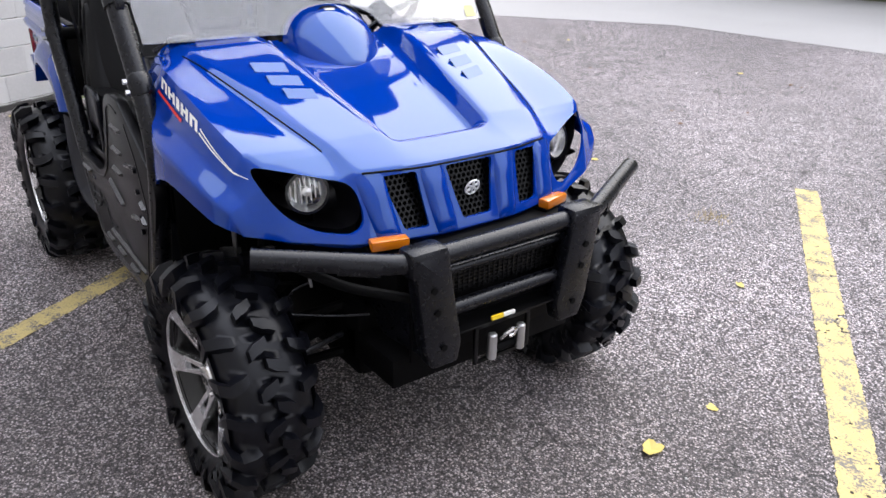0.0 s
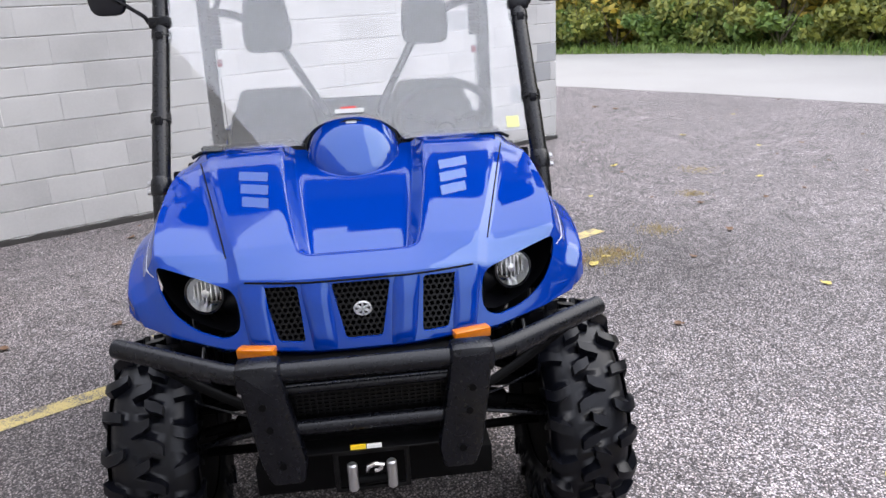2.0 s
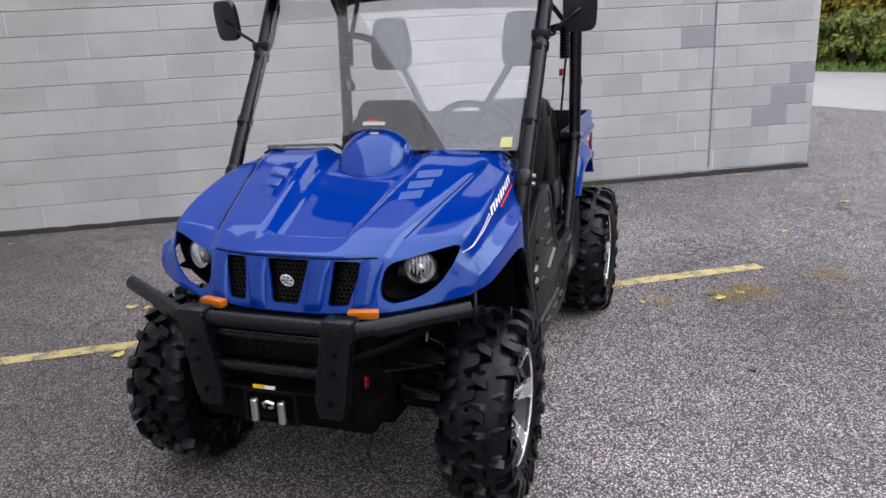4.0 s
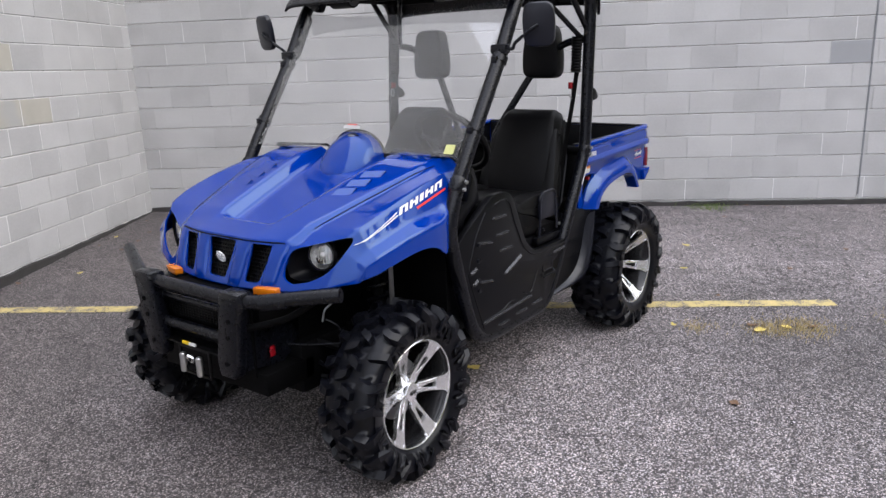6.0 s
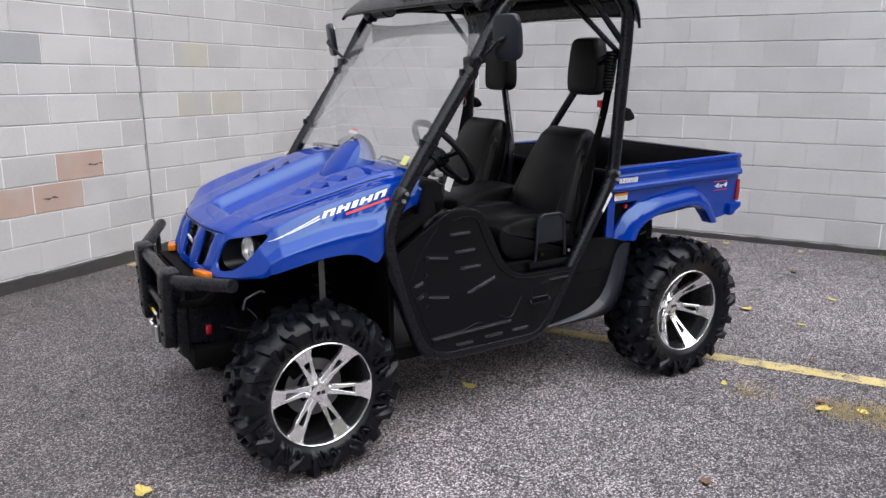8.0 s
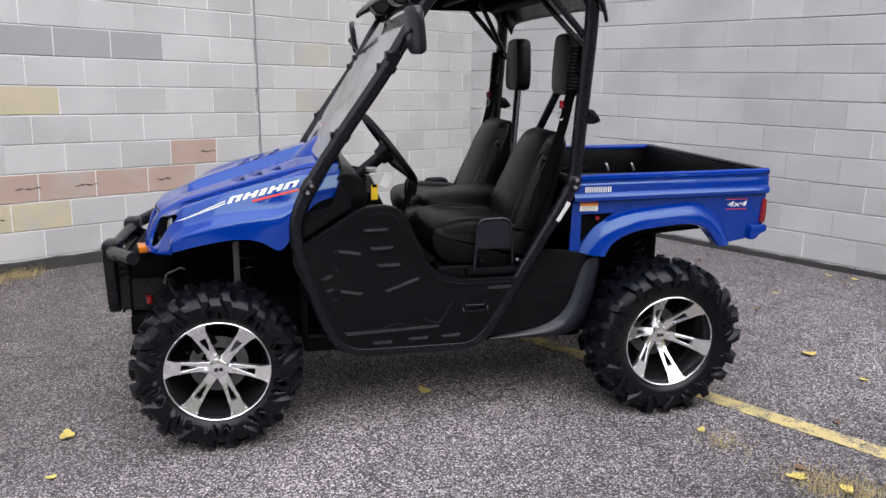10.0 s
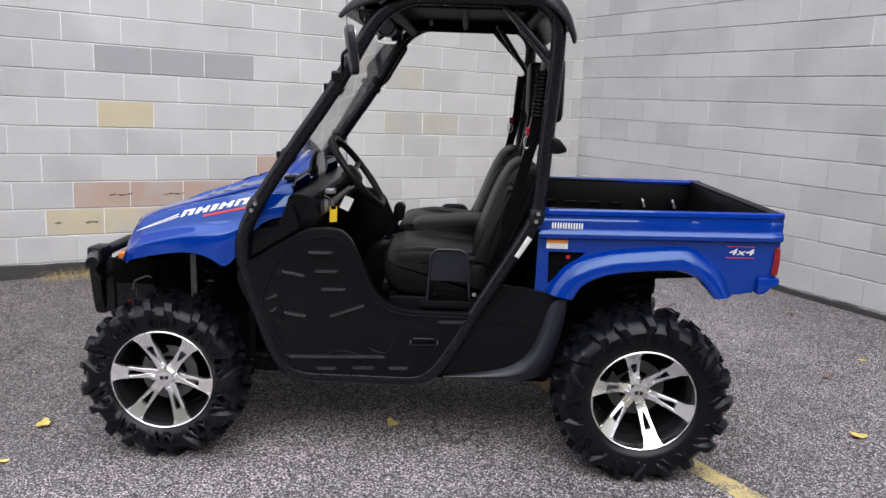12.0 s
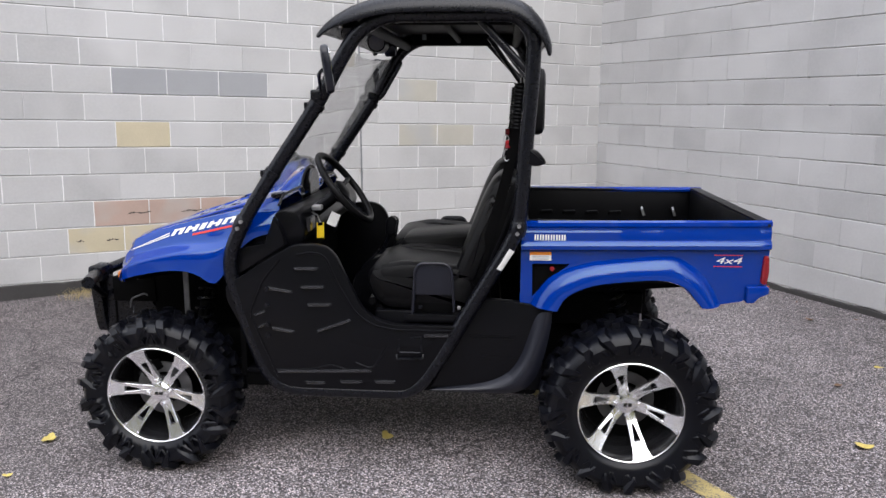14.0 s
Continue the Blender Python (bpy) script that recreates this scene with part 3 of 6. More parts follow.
def tree(x, y, height, spread, material, seed, label, count=5200, leaf=0.13):
    rnd = random.Random(seed)
    t = empty("tree", label, "tree", group="trees of the wood")
    bm = bmesh.new()
    lean = Vector((rnd.uniform(-0.4, 0.4), rnd.uniform(-0.4, 0.4), 0))
    base = Vector((x, y, 0))
    trunk = [base + lean * k + Vector((0, 0, height * 0.8 * k)) for k in (0, 0.25, 0.5, 0.75, 1.0)]
    sweep(bm, trunk, [0.13, 0.11, 0.085, 0.06, 0.03], 8)
    for _ in range(9):
        k = rnd.uniform(0.2, 0.85)
        p = base + lean * k + Vector((0, 0, height * 0.8 * k))
        d = Vector((rnd.uniform(-1, 1), rnd.uniform(-1, 1), rnd.uniform(0.2, 0.9))).normalized() * spread * rnd.uniform(0.5, 0.9)
        sweep(bm, [p, p + d * 0.5 + Vector((0, 0, 0.1)), p + d], [0.05, 0.035, 0.012], 6)
    part("trunk", bm, BARK, t)
    bm = bmesh.new()
    crown(bm, base + Vector((0, 0, height * 0.56)), (spread, spread, height * 0.46), count, leaf, rnd, 22)
    part("crown", bm, material, t, smooth=False)
    return t


def shrub(x, y, size, material, seed):
    rnd = random.Random(seed)
    t = empty("shrub", "dense leafy undergrowth shrub at the edge of the wood", "shrub", group="undergrowth")
    bm = bmesh.new()
    for _ in range(7):
        d = Vector((rnd.uniform(-1, 1), rnd.uniform(-1, 1), 1.4)).normalized() * size
        sweep(bm, [(x, y, 0), Vector((x, y, 0)) + d * 0.5, Vector((x, y, 0)) + d], [0.03, 0.02, 0.008], 5)
    part("stem", bm, BARK, t)
    bm = bmesh.new()
    crown(bm, Vector((x, y, size * 0.5)), (size * 0.95, size * 0.95, size * 0.6), 2300 if size < 2 else 3600, 0.10 if size < 2 else 0.17, rnd, 12 if size < 2 else 18)
    part("leaves", bm, material, t, smooth=False)


edge_line = [(23.0, -1.5), (20.0, -5.6), (18.1, -8.8), (14.6, -11.9), (10.6, -13.9)]
rnd = random.Random(12)
spots = []
for (x0, y0), (x1, y1) in zip(edge_line, edge_line[1:]):
    for k in range(4):
        f = (k + rnd.uniform(0.2, 0.8)) / 4
        spots.append((x0 + (x1 - x0) * f, y0 + (y1 - y0) * f))
for i, (x, y) in enumerate(spots):
    d = Vector((x + 3, y + 0.5, 0)).normalized()
    shrub(x + d.x * 0.6, y + d.y * 0.6, rnd.uniform(1.0, 1.7), (LEAVES_GREEN, WEEDS, LEAVES_GREEN)[i % 3], 40 + i)
    far = rnd.uniform(1.6, 3.4)
    yellow = i % 5 in (0, 1, 2, 4)
    tree(x + d.x * far, y + d.y * far, rnd.uniform(5.5, 8.5), rnd.uniform(1.7, 2.4), LEAVES_YELLOW if yellow else LEAVES_GREEN, 80 + i,
         "leafy tree turning yellow at the edge of the lot" if yellow else "dark green leafy tree at the edge of the lot")
for i in range(12):
    f = i / 11
    x, y = 30 - 14 * f, -3 - 16 * f
    tree(x + 2.5, y, rnd.uniform(8, 11), rnd.uniform(2.4, 3.2), LEAVES_GREEN, 130 + i, "tall dark green tree deep in the wood")
# unseen trees and shrubs added along the lane to darken reflections and low sky
for i in range(22):
    f = i / 21
    tree(9.5 - 34 * f, -16.5 - 6 * f + (i % 2) * 1.8, rnd.uniform(9, 12), rnd.uniform(2.2, 2.9), LEAVES_YELLOW if i % 3 == 0 else LEAVES_GREEN, 200 + i, "unseen leafy tree added along the lane to darken reflections", 1700, 0.26)
    shrub(8.5 - 34 * f, -15.6 - 6 * f, 2.3, LEAVES_GREEN, 240 + i)
for i in range(13):
    f = i / 12
    shrub(28.5 - 14 * f, -1.5 - 16.5 * f, rnd.uniform(2.6, 3.4), LEAVES_YELLOW if i % 3 == 0 else LEAVES_GREEN, 160 + i)


def blades(bm, p, count, spread, height, rnd, width=0.006):
    for _ in range(count):
        q = Vector((p[0] + rnd.gauss(0, spread), p[1] + rnd.gauss(0, spread), 0.0))
        h = height * rnd.uniform(0.5, 1.2)
        lean = Vector((rnd.gauss(0, 0.5), rnd.gauss(0, 0.5), 0)) * h
        side = Vector((rnd.gauss(0, 1), rnd.gauss(0, 1), 0)).normalized() * width
        a, b = bm.verts.new(q - side), bm.verts.new(q + side)
        c, d = bm.verts.new(q + lean * 0.4 + side * 0.7 + Vector((0, 0, h * 0.7))), bm.verts.new(q + lean * 0.4 - side * 0.7 + Vector((0, 0, h * 0.7)))
        e = bm.verts.new(q + lean + Vector((0, 0, h)))
        bm.faces.new((a, b, c, d))
        bm.faces.new((d, c, e))


bm = bmesh.new()
rnd = random.Random(7)
for (x0, y0), (x1, y1) in zip(ROAD_FAR[1:5], ROAD_FAR[2:6]):
    steps = int(Vector((x1 - x0, y1 - y0)).length / 0.12)
    for k in range(steps):
        f = k / steps
        for row in (0.2, 0.7, 1.3, 1.9):
            blades(bm, (x0 + (x1 - x0) * f + row * 0.75 + rnd.uniform(-0.3, 0.3), y0 + (y1 - y0) * f - row * 0.65 + rnd.uniform(-0.3, 0.3)), 5, 0.10, 0.16 + 0.06 * row, rnd, 0.016)
tagged(part("verge_grass", bm, WEEDS, smooth=False), "uneven green grass along the far verge", "grass", kind="stuff")


# ---- the vehicle: front towards -x, its left side towards -y, on the ground at z = 0 ----
car = empty("utility_vehicle", "blue and black side-by-side utility vehicle with alloy wheels", "utility vehicle")


def both(fn):
    """Calls fn for the vehicle's left (-1) and right (1) side."""
    for s in (-1, 1):
        fn(s)


def bars(name, boxes, material, parent, label="", bevel=0.003):
    """One part out of a few bevelled boxes."""
    bm = bmesh.new()
    for b in boxes:
        box(bm, *b, bevel)
    return part(name, bm, material, parent, label)


def cut(ob, cutters):
    """Cuts openings, given as closed bmeshes, through a part."""
    for c in cutters:
        bmesh.ops.recalc_face_normals(c, faces=c.faces[:])
        me = bpy.data.meshes.new("cutter")
        c.to_mesh(me)
        c.free()
        tool = new("cutter", me)
        mod = ob.modifiers.new("cut", "BOOLEAN")
        mod.operation, mod.solver, mod.object = "DIFFERENCE", "EXACT", tool
        settle(ob)
        bpy.data.objects.remove(tool)
    ob.data.shade_smooth()
    ob.data.set_sharp_from_angle(angle=radians(35))
    return ob


# front shell: rings from the windscreen to the chin, points from the middle out to the wheel arch
RINGS = [
    [(-0.455, 0.000, 1.085), (-0.455, 0.190, 1.088), (-0.455, 0.235, 1.114), (-0.455, 0.470, 1.108), (-0.455, 0.500, 1.098), (-0.455, 0.535, 1.060), (-0.455, 0.560, 1.015), (-0.455, 0.565, 0.990), (-0.455, 0.565, 0.975)],
    [(-0.560, 0.000, 1.058), (-0.560, 0.186, 1.060), (-0.560, 0.230, 1.108), (-0.560, 0.455, 1.100), (-0.560, 0.485, 1.085), (-0.560, 0.550, 1.068), (-0.570, 0.582, 1.005), (-0.580, 0.585, 0.985), (-0.590, 0.585, 0.965)],
    [(-0.660, 0.000, 1.027), (-0.660, 0.178, 1.029), (-0.660, 0.222, 1.078), (-0.660, 0.440, 1.070), (-0.660, 0.468, 1.057), (-0.660, 0.556, 1.056), (-0.665, 0.592, 0.945), (-0.672, 0.628, 0.905), (-0.690, 0.638, 0.745)],
    [(-0.750, 0.000, 0.999), (-0.750, 0.166, 1.001), (-0.750, 0.212, 1.050), (-0.750, 0.415, 1.043), (-0.750, 0.443, 1.028), (-0.750, 0.558, 1.036), (-0.750, 0.592, 0.938), (-0.745, 0.642, 0.910), (-0.740, 0.648, 0.818)],
    [(-0.870, 0.000, 0.961), (-0.870, 0.150, 0.963), (-0.870, 0.198, 1.012), (-0.870, 0.385, 1.006), (-0.870, 0.412, 0.992), (-0.870, 0.556, 1.006), (-0.870, 0.590, 0.930), (-0.860, 0.642, 0.900), (-0.850, 0.648, 0.842)],
    [(-0.980, 0.000, 0.927), (-0.980, 0.136, 0.929), (-0.980, 0.183, 0.977), (-0.980, 0.355, 0.972), (-0.980, 0.385, 0.957), (-0.980, 0.550, 0.973), (-0.985, 0.584, 0.898), (-0.995, 0.630, 0.868), (-1.000, 0.634, 0.812)],
    [(-1.078, 0.000, 0.896), (-1.076, 0.124, 0.898), (-1.075, 0.168, 0.946), (-1.075, 0.325, 0.943), (-1.070, 0.355, 0.930), (-1.066, 0.532, 0.938), (-1.058, 0.570, 0.874), (-1.064, 0.614, 0.846), (-1.070, 0.616, 0.792)],
    [(-1.110, 0.000, 0.924), (-1.110, 0.126, 0.925), (-1.108, 0.168, 0.931), (-1.110, 0.315, 0.928), (-1.100, 0.345, 0.918), (-1.090, 0.512, 0.918), (-1.082, 0.560, 0.856), (-1.088, 0.600, 0.832), (-1.090, 0.602, 0.784)],
    [(-1.222, 0.000, 0.893), (-1.220, 0.126, 0.893), (-1.212, 0.180, 0.892), (-1.182, 0.300, 0.885), (-1.172, 0.330, 0.876), (-1.126, 0.498, 0.880), (-1.106, 0.554, 0.838), (-1.104, 0.590, 0.820), (-1.104, 0.592, 0.780)],
    [(-1.246, 0.000, 0.806), (-1.244, 0.120, 0.806), (-1.238, 0.176, 0.806), (-1.214, 0.300, 0.804), (-1.202, 0.340, 0.800), (-1.158, 0.492, 0.800), (-1.128, 0.550, 0.796), (-1.112, 0.580, 0.790), (-1.108, 0.580, 0.774)],
    [(-1.280, 0.000, 0.722), (-1.278, 0.110, 0.722), (-1.270, 0.170, 0.724), (-1.247, 0.300, 0.728), (-1.235, 0.350, 0.732), (-1.180, 0.484, 0.752), (-1.142, 0.540, 0.762), (-1.122, 0.570, 0.766), (-1.112, 0.570, 0.766)],
    [(-1.262, 0.000, 0.706), (-1.260, 0.110, 0.706), (-1.252, 0.170, 0.708), (-1.230, 0.300, 0.714), (-1.220, 0.350, 0.718), (-1.170, 0.474, 0.742), (-1.132, 0.530, 0.755), (-1.117, 0.560, 0.761), (-1.107, 0.560, 0.762)],
]
bm = bmesh.new()
grid(bm, [[(x, -y, z) for x, y, z in reversed(ring[1:])] + ring for ring in RINGS])
crease = bm.edges.layers.float.new("crease_edge")
bm.verts.index_update()
wide, mid = 2 * len(RINGS[0]) - 1, len(RINGS[0]) - 1
for e in bm.edges:
    (ra, ca), (rb, cb) = divmod(e.verts[0].index, wide), divmod(e.verts[1].index, wide)
    if ca == cb:
        e[crease] = {1: 0.95, 2: 0.95, 3: 0.95, 4: 0.8, 5: 0.8, 6: 0.9, 7: 0.45}.get(abs(ca - mid), 0.0)
    elif ra == rb:
        e[crease] = {8: 0.75, 10: 0.6, 6: 0.6, 7: 0.6}.get(ra, 0.0)
shell = part("front_body_shell", bm, BLUE, car, "glossy blue bonnet and front wings in one moulding")
mod = shell.modifiers.new("sub", "SUBSURF")
mod.levels = mod.render_levels = 3
settle(shell)
skin = BVHTree.FromPolygons([v.co.copy() for v in shell.data.vertices], [p.vertices[:] for p in shell.data.polygons])
mod = shell.modifiers.new("thick", "SOLIDIFY")
mod.thickness, mod.offset = 0.007, -1
settle(shell)

POCKET = [(0.315, 0.864), (0.532, 0.918), (0.516, 0.862), (0.478, 0.803), (0.42, 0.767), (0.345, 0.752), (0.312, 0.768), (0.305, 0.80)]
OPENINGS = [[(-0.074, 0.878), (0.074, 0.878), (0.045, 0.745), (-0.045, 0.745)], [(0.158, 0.877), (0.248, 0.873), (0.212, 0.746), (0.146, 0.744)], [(-0.158, 0.877), (-0.248, 0.873), (-0.212, 0.746), (-0.146, 0.744)]]
tools = []
for outline in OPENINGS:
    tools.append(prism(bmesh.new(), round2(outline, 0.010), "x", -1.40, -1.12))
for s in (-1, 1):
    tools.append(prism(bmesh.new(), [(y * s, z) for y, z in round2(POCKET, 0.03)], "x", -1.40, -1.0))
cut(shell, tools)


def on_skin(x, z, s, off=0.0025):
    """The place on the outer side of the shell at (x, z), a little proud of it."""
    hit = skin.ray_cast(Vector((x, 2.0 * s, z)), Vector((0, -s, 0)))
    return hit[0] + Vector((0, s * off, 0)) if hit[0] else Vector((x, 0.6 * s, z))


def on_top(x, y, off=0.0):
    hit = skin.ray_cast(Vector((x, y, 2.0)), Vector((0, 0, -1)))
    return hit[0] + hit[1] * (off if hit[1].z > 0 else -off)


def skin_patch(name, corners, s, material, parent, label="", nx=8, nz=2):
    """A sticker that follows the shell between four (x, z) corners."""
    (a, b, c, d) = [Vector((*p, 0)) for p in corners]
    rows = []
    for j in range(nz + 1):
        rows.append([on_skin(*(a.lerp(b, i / nx).lerp(d.lerp(c, i / nx), j / nz)).xy, s) for i in range(nx + 1)])
    bm = bmesh.new()
    grid(bm, rows)
    return part(name, bm, material, parent, label)


# grille: honeycomb mesh behind the three openings, and the round badge
def honeycomb(outline, x, tilt):
    ys, zs = [p[0] for p in outline], [p[1] for p in outline]
    bm = bmesh.new()
    r, wire = 0.0085, 0.0024
    j, z = 0, min(zs) - 0.01
    while z < max(zs) + 0.01:
        y = min(ys) - 0.01 + (j % 2) * r * 0.866
        while y < max(ys) + 0.01:
            ring = []
            for k in range(6):
                a = math.pi / 6 + k * math.pi / 3
                for q in (r, r - wire):
                    for dx in (0, 0.006):
                        yy, zz = y + q * math.cos(a), z + q * math.sin(a)
                        ring.append(bm.verts.new((x + dx + (zz - 0.81) * tilt, yy, zz)))
            for k in range(6):
                o, p = ring[4 * k:4 * k + 4], ring[4 * ((k + 1) % 6):4 * ((k + 1) % 6) + 4]
                bm.faces.new((o[0], p[0], p[2], o[2]))
                bm.faces.new((o[2], p[2], p[3], o[3]))
            y += r * 1.732
        z += r * 1.5
        j += 1
    return bm


for outline, dx in zip(OPENINGS, (-1.222, -1.208, -1.208)):
    part("grille_mesh", honeycomb(outline, dx, 0.40), GRILLE, car, "black honeycomb grille mesh", smooth=False)
bm = bmesh.new()
prism(bm, [(-0.30, 0.715), (0.30, 0.715), (0.30, 0.885), (-0.30, 0.885)], "x", -1.165, -1.155)
part("grille_backing", bm, DARK, car)
badge = part("badge", bmesh.new(), SILVER, car, "round silver badge")
bm = bmesh.new()
M = Matrix.Translation((-1.243, 0, 0.812)) @ Matrix.Rotation(radians(-90 - 20), 4, "Y")
sweep(bm, [M @ Vector((0.021 * math.cos(a), 0.021 * math.sin(a), 0)) for a in np.linspace(0, 2 * math.pi, 25)[:-1]], 0.0028, 6, True)
for k in range(3):
    d = Matrix.Rotation(math.pi * k / 3, 4, "Z")
    box(bm, -0.019, 0.019, -0.0028, 0.0028, -0.002, 0.003, 0, M @ d)
bm.to_mesh(badge.data)
bm.free()


def nose_x(y, z):
    """The nose's surface at (y, z)."""
    hit = skin.ray_cast(Vector((-2.0, y, z)), Vector((1, 0, 0)))
    return hit[0].x if hit[0] else -1.24


for y0, y1 in ((0.116, 0.096), (-0.116, -0.096), (0.277, 0.252), (-0.277, -0.252)):
    rows = []
    for k in range(9):
        f = k / 8
        z = 0.882 - 0.158 * f
        yc = y0 + (y1 - y0) * f
        half = 0.036 - 0.004 * f
        swell = 0.013 * min(1.0, f * 4 + 0.1) * min(1.0, (1 - f) * 5 + 0.15)
        rows.append([(nose_x(yc + t * half, z) + 0.001 - swell * (1 - abs(t) ** 4) ** 0.8, yc + t * half, z) for t in (-1, -0.85, -0.6, -0.2, 0.2, 0.6, 0.85, 1)])
    bm = bmesh.new()
    grid(bm, rows)
    part("grille_bar", bm, BLUE, car, "raised blue grille bar")
for s in (-1, 1):
    side_seam = [on_top(x, s * (0.484 - (-0.56 - x) * 0.262), 0.0002) for x in np.linspace(-0.56, -1.09, 18)]
    part("bonnet_side_seam", sweep(bmesh.new(), side_seam, 0.0022, 6), DARK, car)
seam = [Vector((nose_x(y, 0.884) - 0.0005, y, 0.884)) for y in np.linspace(-0.29, 0.29, 25)]
part("bonnet_seam", sweep(bmesh.new(), seam, 0.0028, 6), DARK, car)


# head lamps in dark pockets, marker lamps under the nose
def headlamp(s):
    lamp = new("headlamp")
    lamp.parent = car
    lamp["label"] = "round clear headlamp in a black pocket"
    out = round2(POCKET, 0.03)
    cy = sum(p[0] for p in out) / len(out)
    cz = sum(p[1] for p in out) / len(out)

    def fx(y, z):
        return -1.20 + (y - 0.32) * 0.50 + max(0.0, z - 0.84) * 0.30
    rows = []
    for k, deep in ((1.07, 0.13), (1.06, 0.03), (1.02, 0.010), (0.97, 0.05), (0.80, 0.085), (0.4, 0.09), (0.02, 0.09)):
        ring = [(fx(y, z) + deep, s * (cy + (y - cy) * k), cz + (z - cz) * k) for y, z in out]
        rows.append(ring + ring[:1])
    bm = bmesh.new()
    grid(bm, rows)
    bmesh.ops.remove_doubles(bm, verts=bm.verts, dist=1e-5)
    part("pocket", bm, BLACK, lamp, "black plastic lamp surround")
    c, face = Vector((-1.125, 0.405 * s, 0.842)), Vector((-1.0, 0.22 * s, 0.10)).normalized()
    q = face.to_track_quat("Y", "Z").to_matrix().to_4x4()
    place = Matrix.Translation(c) @ q
    for name, prof, material in (("reflector", [(0.001, -0.05), (0.022, -0.046), (0.038, -0.028), (0.047, 0.0)], REFLECTOR), ("bezel", [(0.047, 0.004), (0.053, 0.003), (0.054, -0.02), (0.047, -0.02)], GLOSSBLACK),
                                 ("lens", [(0.001, 0.018), (0.02, 0.016), (0.036, 0.010), (0.047, 0.002), (0.047, -0.002), (0.034, 0.006), (0.001, 0.013)], LENS)):
        bm = bmesh.new()
        lathe(bm, prof, 32)
        if name == "reflector":
            for k in range(-3, 4):
                box(bm, k * 0.012 - 0.0015, k * 0.012 + 0.0015, -0.034, -0.012 - abs(k) * 0.003, -0.034 + abs(k) * 0.004, 0.034 - abs(k) * 0.004)
            lathe(bm, [(0.001, -0.004), (0.011, -0.006), (0.011, -0.03)], 16)
        bmesh.ops.transform(bm, matrix=place, verts=bm.verts)
        ob = part(name, bm, material, lamp)
        if name == "lens":
            ob.visible_shadow = False
    bm = bmesh.new()
    sweep(bm, [c + Vector((0.0, -0.01 * s, -0.05)), c + Vector((0.02, -0.02 * s, -0.085))], 0.006, 6)
    part("lamp_stalk", bm, DARK, lamp)
    bm = bmesh.new()
    M = Matrix.Translation((-1.268, 0.268 * s, 0.730)) @ Matrix.Rotation(radians(-14 * s), 4, "Z")
    box(bm, -0.016, 0.018, -0.048, 0.048, -0.013, 0.013, 0.005, M)
    marker = part("marker_lamp", bm, AMBER, car, "amber marker lamp")
    bm = bmesh.new()
    box(bm, -0.012, 0.035, -0.05, 0.05, -0.019, -0.0135, 0.002, M)
    part("marker_base", bm, DARK, marker)


both(headlamp)


# bonnet details: louvres, scoop, rear seal, side lettering drawn as plain slabs
def louvres(s):
    for x, w in ((-0.715, 0.088), (-0.790, 0.082), (-0.862, 0.076)):
        y0 = (0.285 + (x + 0.86) * 0.12) * s
        rows = []
        for dx, off in ((-0.022, 0.0004), (0.000, 0.0055), (0.015, 0.0095), (0.0175, 0.001)):
            rows.append([on_top(x + dx + 0.012 * t, y0 + t * w / 2 * s, off) for t in (-1, -0.5, 0, 0.5, 1)])
        bm = bmesh.new()
        grid(bm, rows)
        lv = part("louvre", bm, BLUE, car, "raised blue cooling louvre")


both(louvres)
bm = bmesh.new()
rows = []
for k in range(13):
    f = k / 12
    x = -0.665 + 0.20 * f
    base = 1.018 + 0.06 * f
    top = base + 0.112 * math.sin(f * math.pi / 2) ** 0.9 + 0.002
    half = 0.152 * math.sin(math.pi / 2 * min(1.0, f * 1.25 + 0.02)) ** 0.6
    rows.append([(x, -half * math.cos(math.pi * i / 16), base - 0.02 + (top - base + 0.02) * math.sin(math.pi * i / 16) ** 0.75) for i in range(17)])
grid(bm, rows)
scoop = part("instrument_hood", bm, BLUE, car, "domed blue instrument hood")
mod = scoop.modifiers.new("thick", "SOLIDIFY")
mod.thickness = 0.008
settle(scoop)
scoop.data.shade_smooth()
part("hood_trim", sweep(bmesh.new(), [Vector(p) + Vector((0.002, 0, 0.002)) for p in rows[-1]], 0.006, 8), BLACK, scoop, "black rubber edge trim")
M = Matrix.Translation((-0.500, 0, 1.176)) @ Matrix.Rotation(radians(-27), 4, "Y")
bars("hood_emblem", [(-0.010, 0.010, -0.018, 0.018, 0.0, 0.003)], STEEL, scoop, "small silver emblem").matrix_world = M


